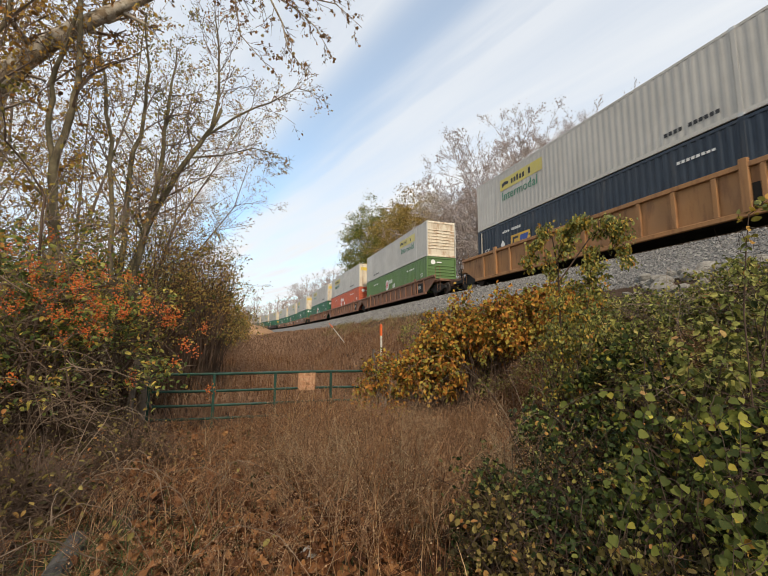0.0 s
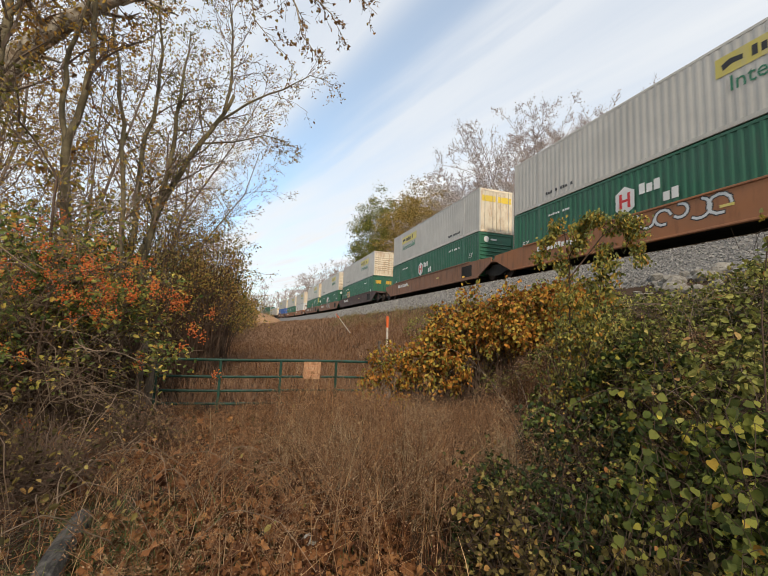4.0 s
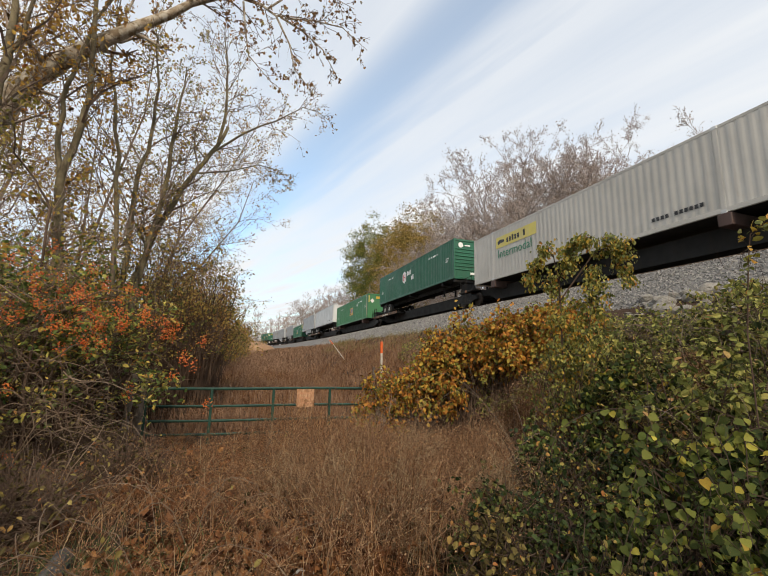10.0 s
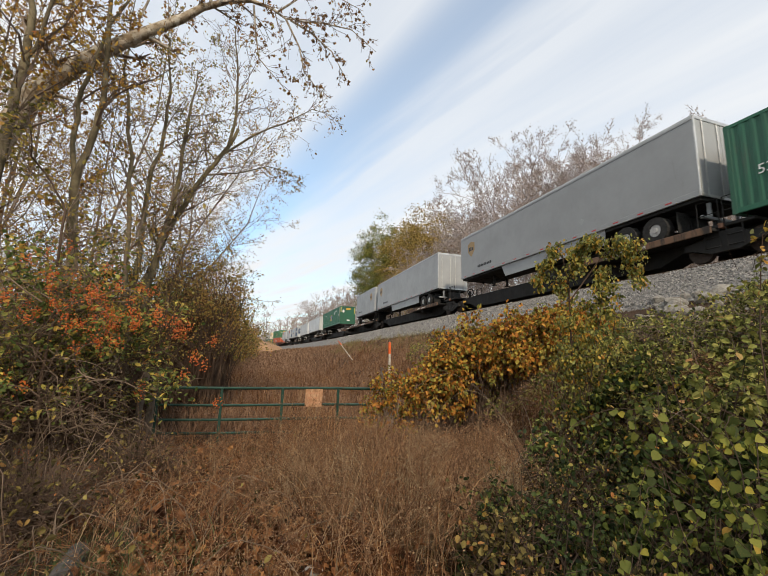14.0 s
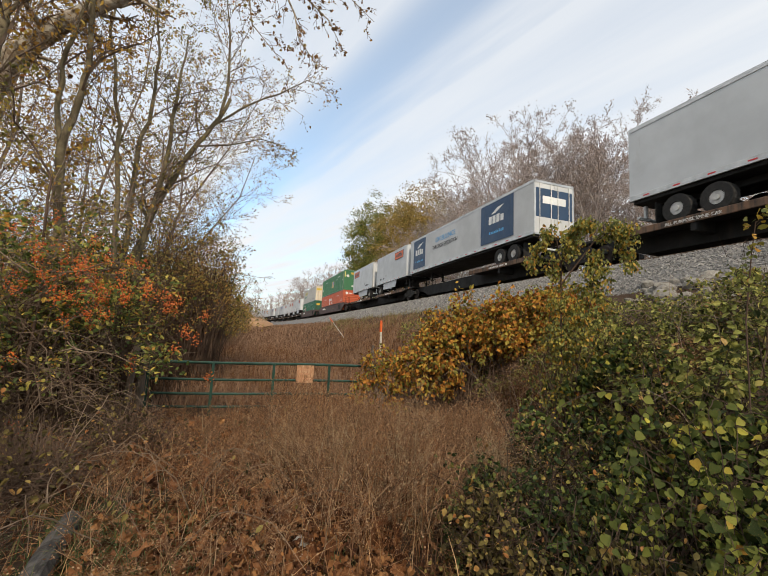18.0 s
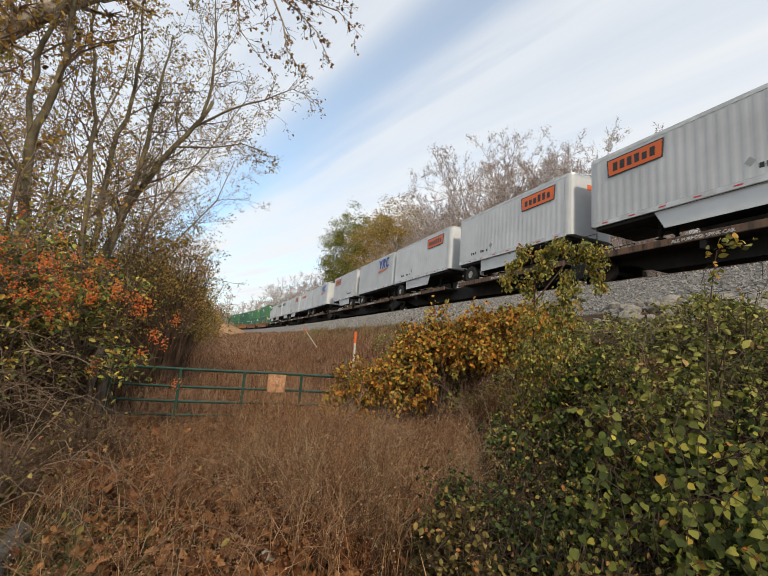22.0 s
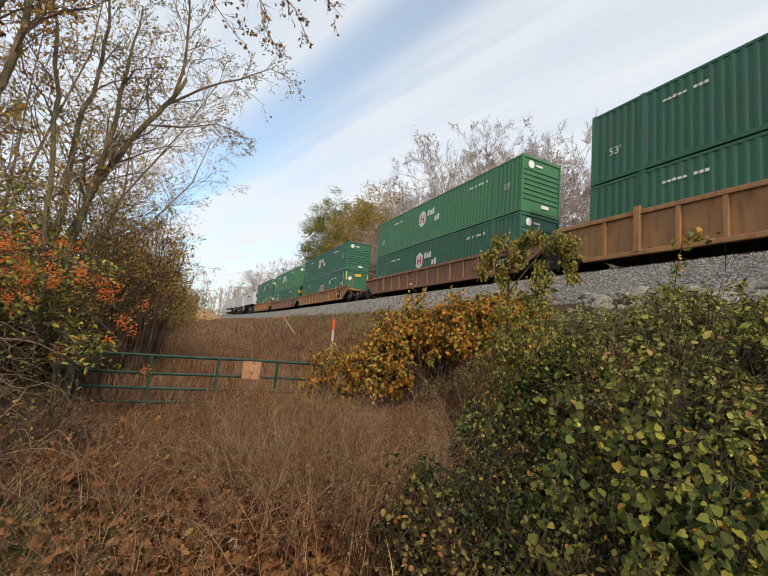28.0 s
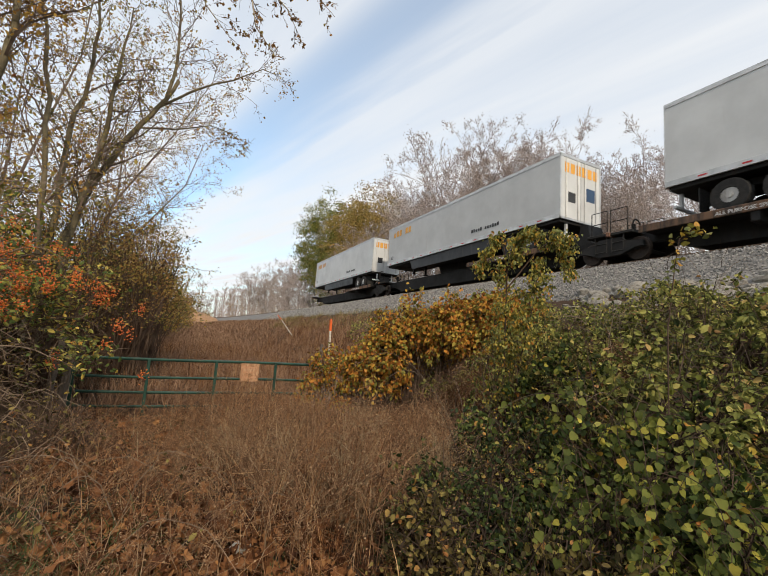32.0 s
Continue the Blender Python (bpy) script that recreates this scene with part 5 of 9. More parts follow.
class Bits:
    """Many small pieces gathered in one mesh."""

    def __init__(self):
        self.V, self.T, self.n = [], [], 0

    def add(self, V, T):
        self.V.append(V), self.T.append(T + self.n)
        self.n += len(V)

    def scatter(self, kind, pos, B, size):
        """Copies of a template at pos (n,3), with bases B (n,3,3: columns) and sizes (n,) or (n,3)."""
        tv, tt = TEMPLATES[kind]
        n, k = len(pos), len(tv)
        if n == 0:
            return
        size = np.asarray(size, float)
        if size.ndim == 1:
            size = np.repeat(size[:, None], 3, 1)
        V = np.einsum("nij,nkj->nki", B, tv[None] * size[:, None, :]) + pos[:, None, :]
        T = tt[None] + (np.arange(n) * k)[:, None, None]
        self.add(V.reshape(-1, 3), T.reshape(-1, 3))

    def rods(self, A, Bp, ra, rb, sides=3):
        """Tapered rods from A to Bp."""
        A, Bp = np.asarray(A, float), np.asarray(Bp, float)
        n = len(A)
        if n == 0:
            return
        d = Bp - A
        d /= np.maximum(np.linalg.norm(d, axis=1, keepdims=True), 1e-6)
        ref = np.where(np.abs(d[:, 2:3]) < 0.9, np.array([[0.0, 0, 1]]), np.array([[1.0, 0, 0]]))
        u = np.cross(d, ref)
        u /= np.linalg.norm(u, axis=1, keepdims=True)
        w = np.cross(d, u)
        an = 2 * np.pi * np.arange(sides) / sides
        ring = np.cos(an)[None, :, None] * u[:, None] + np.sin(an)[None, :, None] * w[:, None]
        V = np.concatenate([A[:, None] + ring * np.asarray(ra)[:, None, None], Bp[:, None] + ring * np.asarray(rb)[:, None, None]], 1)
        k = np.arange(sides)
        k2 = (k + 1) % sides
        t = np.concatenate([np.stack([k, k2, k + sides], 1), np.stack([k2, k2 + sides, k + sides], 1)])
        T = t[None] + (np.arange(n) * 2 * sides)[:, None, None]
        self.add(V.reshape(-1, 3), T.reshape(-1, 3))

    def ribbons(self, A, Bp, ra, rb, rng):
        """Thin twigs, each a narrow strip with a turn of its own."""
        A, Bp = np.asarray(A, float), np.asarray(Bp, float)
        n = len(A)
        if n == 0:
            return
        u = np.cross(Bp - A, rng.normal(0, 1, (n, 3)))
        u /= np.maximum(np.linalg.norm(u, axis=1, keepdims=True), 1e-9)
        ra, rb = np.asarray(ra)[:, None] * u * 1.25, np.asarray(rb)[:, None] * u * 1.25
        V = np.stack([A - ra, A + ra, Bp + rb, Bp - rb], 1)
        T = np.array([(0, 1, 2), (0, 2, 3)])[None] + (np.arange(n) * 4)[:, None, None]
        self.add(V.reshape(-1, 3), T.reshape(-1, 3))

    def blades(self, P0, h, bend, head, width, rng, plain=False):
        """Grass blades and dry stems."""
        n = len(P0)
        if plain:
            wd = np.stack([np.cos(head + 1.6), np.sin(head + 1.6), np.zeros(n)], 1) * (width / 2)[:, None]
            hd = np.stack([np.cos(head), np.sin(head), np.zeros(n)], 1)
            mid = P0 + hd * (h * bend * 0.3)[:, None] + np.array([0, 0, 1.0]) * (h * 0.5)[:, None]
            tip = P0 + hd * (h * bend)[:, None] + np.array([0, 0, 1.0]) * (h * (1 - 0.4 * bend))[:, None]
            V = np.stack([P0 - wd, P0 + wd, mid - wd * 0.8, mid + wd * 0.8, tip], 1)
            T = np.array([(0, 1, 3), (0, 3, 2), (2, 3, 4)])[None] + (np.arange(n) * 5)[:, None, None]
            self.add(V.reshape(-1, 3), T.reshape(-1, 3))
            return tip
        hd = np.stack([np.cos(head), np.sin(head), np.zeros(n)], 1)
        wa = head + np.pi / 2 + rng.normal(0, 0.5, n)
        wd = np.stack([np.cos(wa), np.sin(wa), np.zeros(n)], 1)
        V = np.empty((n, 7, 3))
        for j, (t, f) in enumerate(((0.0, 1.0), (0.4, 0.9), (0.75, 0.6))):
            c = P0 + hd * (h * bend * t * t)[:, None]
            c[:, 2] += h * t * (1 - 0.42 * bend * t)
            V[:, 2 * j] = c - wd * (width * f)[:, None] / 2
            V[:, 2 * j + 1] = c + wd * (width * f)[:, None] / 2
        c = P0 + hd * (h * bend)[:, None]
        c[:, 2] += h * (1 - 0.42 * bend)
        V[:, 6] = c
        t = np.array([(0, 1, 3), (0, 3, 2), (2, 3, 5), (2, 5, 4), (4, 5, 6)])
        T = t[None] + (np.arange(n) * 7)[:, None, None]
        self.add(V.reshape(-1, 3), T.reshape(-1, 3))
        return c

    def mesh(self, name):
        me = bpy.data.meshes.new(name)
        if self.V:
            me.from_pydata(np.concatenate(self.V), [], np.concatenate(self.T))
        return me


def bases(along, up):
    """Bases whose y is along and whose z leans to up."""
    y = along / np.maximum(np.linalg.norm(along, axis=1, keepdims=True), 1e-6)
    x = np.cross(y, up)
    x /= np.maximum(np.linalg.norm(x, axis=1, keepdims=True), 1e-6)
    return np.stack([x, y, np.cross(x, y)], 2)


def rand_bases(rng, n, droop=0.0, flat=0.6):
    """Leaf bases: tips point anywhere, drooping by droop; faces look up more the flatter."""
    al = rng.normal(0, 1, (n, 3))
    al[:, 2] = al[:, 2] * 0.5 - droop
    up = rng.normal(0, 1, (n, 3)) * (1 - flat)
    up[:, 2] += flat * 1.6
    return bases(al, up)


def stuff(name, bits, material, parent=None, label="", category="", smooth=False):
    me = bits.mesh(name)
    if smooth:
        me.shade_smooth()
    ob = part(name, me, material, parent, label)
    if not parent:
        tagged(ob, label, category)
    return tagged(ob, kind="stuff")


GRASSY = foliage("dry_red_brown_stems", [(0.0, (0.0404, 0.0188, 0.00931)), (0.35, (0.136, 0.0607, 0.0288)), (0.65, (0.242, 0.116, 0.0532)), (0.88, (0.363, 0.201, 0.0969)), (1.0, (0.545, 0.366, 0.195))], 0.15, 0.8, 0.12)
FIELDY = foliage("dry_field_grass", [(0.0, (0.176, 0.0989, 0.0637)), (0.5, (0.29, 0.176, 0.115)), (1.0, (0.405, 0.27, 0.181))], 0.2, 0.85, 0.1)
PALE_STEM = foliage("pale_dead_stems", [(0.0, (0.138, 0.093, 0.056)), (0.5, (0.276, 0.2, 0.124)), (1.0, (0.442, 0.353, 0.232))], 0.1, 0.8, 0.2)
WEED = foliage("pinkish_dead_weed", [(0.0, (0.104, 0.0565, 0.0336)), (0.6, (0.247, 0.141, 0.08)), (1.0, (0.399, 0.274, 0.168))], 0.1, 0.8, 0.15)
CANE = surface("grey_purple_cane_bark", (0.115, 0.076, 0.05), 0.8, alt=(0.225, 0.165, 0.115), scale=1.4, bump=0.0, spec=0.2)
TANGREEN = foliage("tan_and_green_weeds", [(0.0, (0.12, 0.11, 0.05)), (0.5, (0.27, 0.22, 0.10)), (0.8, (0.24, 0.25, 0.09)), (1.0, (0.45, 0.36, 0.20))], 0.2, 0.7, 0.12)
GREENISH = foliage("low_green_plants", [(0.0, (0.035, 0.06, 0.018)), (0.6, (0.07, 0.10, 0.03)), (1.0, (0.15, 0.17, 0.06))], 0.3, 0.6)
LITTER = foliage("fallen_brown_leaves", [(0.0, (0.0528, 0.0224, 0.012)), (0.4, (0.141, 0.0602, 0.028)), (0.8, (0.255, 0.116, 0.048)), (1.0, (0.37, 0.189, 0.08))], 0.12, 0.75, 0.15)
SYCLEAF = foliage("hanging_brown_leaves", [(0.0, (0.12, 0.07, 0.035)), (0.5, (0.27, 0.15, 0.06)), (0.85, (0.42, 0.22, 0.08)), (1.0, (0.36, 0.29, 0.1))], 0.35, 0.7, 0.2)
VINE = foliage("green_and_yellowing_leaves", [(0.0, (0.0115, 0.0207, 0.0066)), (0.4, (0.0414, 0.0633, 0.0165)), (0.7, (0.109, 0.144, 0.033)), (0.9, (0.241, 0.259, 0.0495)), (0.97, (0.437, 0.38, 0.0605)), (1.0, (0.345, 0.138, 0.0385))], 0.18, 0.65, 0.12)
DEEPGREEN = foliage("deep_green_leaves", [(0.0, (0.0108, 0.0195, 0.0072)), (0.45, (0.0378, 0.0598, 0.0192)), (0.8, (0.101, 0.137, 0.0384)), (0.95, (0.23, 0.24, 0.06)), (1.0, (0.378, 0.208, 0.06))], 0.15, 0.6, 0.15)
BROWNVINE = foliage("browning_vine_leaves", [(0.0, (0.0287, 0.0242, 0.01)), (0.4, (0.0862, 0.0682, 0.026)), (0.7, (0.172, 0.138, 0.045)), (0.9, (0.299, 0.242, 0.08)), (1.0, (0.345, 0.143, 0.05))], 0.18, 0.65, 0.12)
BIGGREEN = foliage("broad_green_leaves", [(0.0, (0.012, 0.02, 0.006)), (0.45, (0.05, 0.07, 0.015)), (0.8, (0.14, 0.165, 0.034)), (0.95, (0.3, 0.29, 0.05)), (1.0, (0.38, 0.17, 0.04))], 0.2, 0.6, 0.15)
CREEPER = foliage("yellow_green_creeper_leaves", [(0.0, (0.0355, 0.0487, 0.0202)), (0.4, (0.162, 0.185, 0.0531)), (0.7, (0.344, 0.354, 0.0949)), (0.9, (0.475, 0.444, 0.139)), (1.0, (0.405, 0.222, 0.101))], 0.3, 0.65, 0.12)
# dead twigs, coloured near black so that shrub gaps look deeply shaded
DEAD_SHADE_STEM = surface("dead_twigs_shade_dark", (0.032, 0.022, 0.016), 0.95, alt=(0.075, 0.052, 0.038), scale=2, bump=0.0, spec=0.1)
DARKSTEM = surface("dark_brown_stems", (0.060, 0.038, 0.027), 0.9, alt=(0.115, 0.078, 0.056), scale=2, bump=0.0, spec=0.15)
AUTUMN = foliage("orange_and_yellow_leaves", [(0.0, (0.05, 0.04, 0.016)), (0.15, (0.34, 0.125, 0.03)), (0.4, (0.56, 0.25, 0.045)), (0.6, (0.54, 0.37, 0.065)), (0.8, (0.34, 0.30, 0.065)), (1.0, (0.12, 0.14, 0.035))], 0.28, 0.6, 0.15)
WOODLEAF = foliage("sparse_woodland_leaves", [(0.0, (0.15, 0.085, 0.04)), (0.3, (0.38, 0.21, 0.08)), (0.6, (0.46, 0.3, 0.09)), (0.85, (0.48, 0.4, 0.11)), (1.0, (0.56, 0.29, 0.08))], 0.42, 0.65, 0.15)
GREENHEDGE = foliage("green_hedge_leaves", [(0.0, (0.0657, 0.107, 0.0321)), (0.4, (0.184, 0.239, 0.0696)), (0.7, (0.421, 0.406, 0.102)), (0.9, (0.657, 0.49, 0.107)), (1.0, (0.632, 0.298, 0.075))], 0.3, 0.65, 0.15)
HEDGE = foliage("mixed_hedge_leaves", [(0.0, (0.07, 0.085, 0.03)), (0.35, (0.2, 0.2, 0.06)), (0.6, (0.4, 0.33, 0.09)), (0.8, (0.54, 0.38, 0.1)), (1.0, (0.5, 0.25, 0.08))], 0.45, 0.65, 0.12)
OAKLEAF = foliage("turning_oak_leaves", [(0.0, (0.0875, 0.119, 0.0345)), (0.45, (0.188, 0.219, 0.0575)), (0.8, (0.338, 0.325, 0.0862)), (1.0, (0.5, 0.362, 0.103))], 0.25, 0.7, 0.12)
OCHRELEAF = foliage("ochre_oak_leaves", [(0.0, (0.23, 0.175, 0.065)), (0.45, (0.4, 0.305, 0.1)), (0.8, (0.52, 0.38, 0.12)), (1.0, (0.52, 0.31, 0.12))], 0.25, 0.7, 0.12)
SAPLEAF = foliage("yellow_green_vine_leaves", [(0.0, (0.09, 0.11, 0.03)), (0.4, (0.22, 0.235, 0.06)), (0.7, (0.37, 0.33, 0.07)), (0.9, (0.52, 0.35, 0.05)), (1.0, (0.46, 0.18, 0.04))], 0.3, 0.5)
RUSTLEAF = foliage("last_rust_leaves", [(0.0, (0.22, 0.14, 0.1)), (0.6, (0.36, 0.235, 0.165)), (1.0, (0.46, 0.34, 0.25))], 0.4, 0.7, 0.15)
GOLDLEAF = foliage("golden_brown_leaves", [(0.0, (0.176, 0.0945, 0.035)), (0.35, (0.44, 0.252, 0.07)), (0.7, (0.55, 0.347, 0.08)), (0.9, (0.506, 0.399, 0.1)), (1.0, (0.396, 0.137, 0.05))], 0.4, 0.65, 0.15)
OLIVELEAF = foliage("olive_yellow_leaves", [(0.0, (0.10, 0.10, 0.035)), (0.4, (0.24, 0.21, 0.06)), (0.75, (0.38, 0.32, 0.08)), (1.0, (0.44, 0.27, 0.08))], 0.4, 0.65, 0.15)
BERRY = foliage("orange_red_berries", [(0.0, (0.48, 0.0702, 0.0096)), (0.6, (0.64, 0.148, 0.02)), (1.0, (0.7, 0.242, 0.04))], 0.0, 0.4, 0.4)
BARK = surface("grey_brown_bark", (0.125, 0.092, 0.066), 0.95, alt=(0.21, 0.16, 0.115), scale=3, stain=(0.07, 0.055, 0.045), stain_scale=5, stretch=(1, 1, 0.25), bump=0.8, bump_scale=30, spec=0.15)
TWIG = surface("brown_twigs", (0.15, 0.108, 0.082), 0.9, alt=(0.24, 0.185, 0.145), scale=2, bump=0.0, spec=0.15)
OLIVE_BARK = surface("olive_brown_bark", (0.105, 0.085, 0.052), 0.95, alt=(0.20, 0.165, 0.10), scale=2.2, stain=(0.055, 0.045, 0.035), stain_scale=4, stretch=(1, 1, 0.3), bump=0.8, bump_scale=26, spec=0.15)
PALE_BARK = surface("mottled_pale_bark", (0.29, 0.225, 0.155), 0.9, alt=(0.50, 0.45, 0.37), scale=5.5, stain=(0.19, 0.14, 0.09), stain_lo=0.5, stain_hi=0.58, stain_scale=7, bump=0.9, bump_scale=18, spec=0.1)
FAR_BARK = surface("pale_grey_bark", (0.42, 0.36, 0.33), 0.9, alt=(0.31, 0.26, 0.235), scale=0.8, bump=0.0, spec=0.1)


class Tree:
    """Grows limbs, branches and twigs, and keeps where leaves may sit."""

    def __init__(self, seed):
        self.r, self.limbs, self.twigs, self.tips = random.Random(seed), [], [], []

    def path(self, pts, radii, kids=0, depth=2, ratio=0.45, spread=0.9, **kw):
        """A limb along given points, with branches on its outer part."""
        pts = [Vector(p) for p in pts]
        for i in range(len(pts) - 1):
            self.limbs.append((pts[i], pts[i + 1], radii[i], radii[i + 1]))
        total = sum((b - a).length for a, b in zip(pts, pts[1:]))
        start = kw.pop("start", 0.3)
        for k in range(kids):
            f = start + (1 - start) * (k + self.r.random()) / kids
            i = min(int(f * (len(pts) - 1)), len(pts) - 2)
            q = f * (len(pts) - 1) - i
            p, d = pts[i].lerp(pts[i + 1], q), (pts[i + 1] - pts[i]).normalized()
            rad = radii[i] + (radii[i + 1] - radii[i]) * q
            self.branch(p, self.turn(d, spread), total * ratio * (1.15 - 0.6 * f) * self.r.uniform(0.7, 1.2), rad * self.r.uniform(0.3, 0.5), depth, **kw)

    def turn(self, d, spread):
        a = self.r.uniform(0, 2 * math.pi)
        s = d.orthogonal().normalized()
        s.rotate(Matrix.Rotation(a, 3, d))
        return (d + s * spread * self.r.uniform(0.6, 1.25)).normalized()

    def branch(self, p, d, length, rad, depth, up=0.10, wig=0.22, kids=5, thin=0.004, leafy=1, spread=0.85, step=0.5):
        n = max(2, min(6, int(length / step)))
        seg = length / n
        for i in range(n):
            f = (i + 1) / n
            d = (d + Vector((self.r.gauss(0, wig), self.r.gauss(0, wig), self.r.gauss(0, wig) + up))).normalized()
            q = p + d * seg
            r0, r1 = max(rad * (1 - i / n * 0.75), thin), max(rad * (1 - f * 0.75), thin)
            (self.limbs if r0 > 0.03 else self.twigs).append((p, q, r0, r1))
            if depth > 0:
                want = kids / n
                while self.r.random() < want:
                    want -= 1
                    at = p.lerp(q, self.r.random())
                    self.branch(at, self.turn(d, spread), length * self.r.uniform(0.35, 0.62) * (1.1 - 0.5 * f), r1 * self.r.uniform(0.45, 0.65), depth - 1, up, wig, kids, thin, leafy, spread, step)
            elif leafy:
                for _ in range(leafy):
                    self.tips.append((p.lerp(q, self.r.random()), d.copy()))
            p = q

    def build(self, thing_ob, bark, twig, leaf, kind, size, keep=1.0, droop=0.6, seed=1, spread=0.04, flat=0.4, fine_r=0.0055):
        rng = np.random.default_rng(seed)
        for nm, segs, sides, mt in (("trunk", self.limbs, 7, bark), ("branchwork", self.twigs, 3, twig)):
            if segs:
                b = Bits()
                fine = fine_r if nm == "branchwork" else 0
                for some, way in (([s for s in segs if s[2] > fine], 0), ([s for s in segs if s[2] <= fine], 1)):
                    ends = ([s[0] for s in some], [s[1] + (s[1] - s[0]) * 0.04 for s in some], [s[2] for s in some], [s[3] for s in some])
                    b.ribbons(*ends, rng) if way else b.rods(*ends, sides)
                stuff(nm, b, mt, thing_ob, smooth=nm == "trunk")
        if self.tips and leaf:
            idx = rng.permutation(len(self.tips))[: int(len(self.tips) * keep)]
            pos = np.array([self.tips[i][0] for i in idx]) + rng.normal(0, spread, (len(idx), 3))
            b = Bits()
            b.scatter(kind, pos, rand_bases(rng, len(idx), droop, flat), rng.uniform(0.65, 1.25, len(idx)) * size)
            stuff("crown", b, leaf, thing_ob)
        return thing_ob


def crown_tree(th, seed, h, limbs, reach, bark, leaf, kind, size, keep, thin, leafy, kids=5.0, spread_out=0.9, girth=0.3, top=0.66, jitter=0.12, droop=0.5, lift=0.045):
    """A tall tree: a trunk that forks, rising limbs, and a rounded crown of fine branchwork."""
    t = Tree(seed)
    lean = Vector((t.r.uniform(-1, 1), t.r.uniform(-1, 1), h * top))
    pv = [Vector((0, 0, -0.5)), Vector((0.1, 0, h * 0.2)), Vector((lean.x * 0.5, lean.y * 0.5, h * 0.42)), lean]
    rad = [girth, girth * 0.82, girth * 0.55, girth * 0.26]
    for k in range(3):
        t.limbs.append((pv[k], pv[k + 1], rad[k], rad[k + 1]))
    for k in range(limbs):
        f = 0.20 + 0.80 * (k + t.r.random()) / limbs
        j = min(int(f * 3), 2)
        p = pv[j].lerp(pv[j + 1], f * 3 - j)
        d = t.turn(Vector((0, 0, 1)), spread_out * (1.25 - 0.55 * f))
        t.branch(p, d, h * reach * (1.2 - 0.5 * f), girth * 0.27 * (1.15 - 0.5 * f), 3, up=lift, wig=0.2, kids=kids, thin=thin, leafy=leafy, spread=0.72, step=0.9)
    return t.build(th, bark, bark, leaf, kind, size, keep=keep, seed=seed, spread=jitter, droop=droop, fine_r=thin * 1.3)


def set_trees(kinds, spots, seed):
    rnd = random.Random(seed)
    for i, (x, y, s) in enumerate(spots):
        m = Matrix.Translation((x, y, ground_z(x, y) - 0.2)) @ pose(0, 0, 0, rnd.uniform(-3, 3), rnd.uniform(-3, 3), rnd.uniform(0, 360)) @ Matrix.Scale(s, 4)
        if i < len(kinds):
            kinds[i].matrix_basis = m
        else:
            o = copy_thing(kinds[i % len(kinds)], m)
            o.scale = (s,) * 3


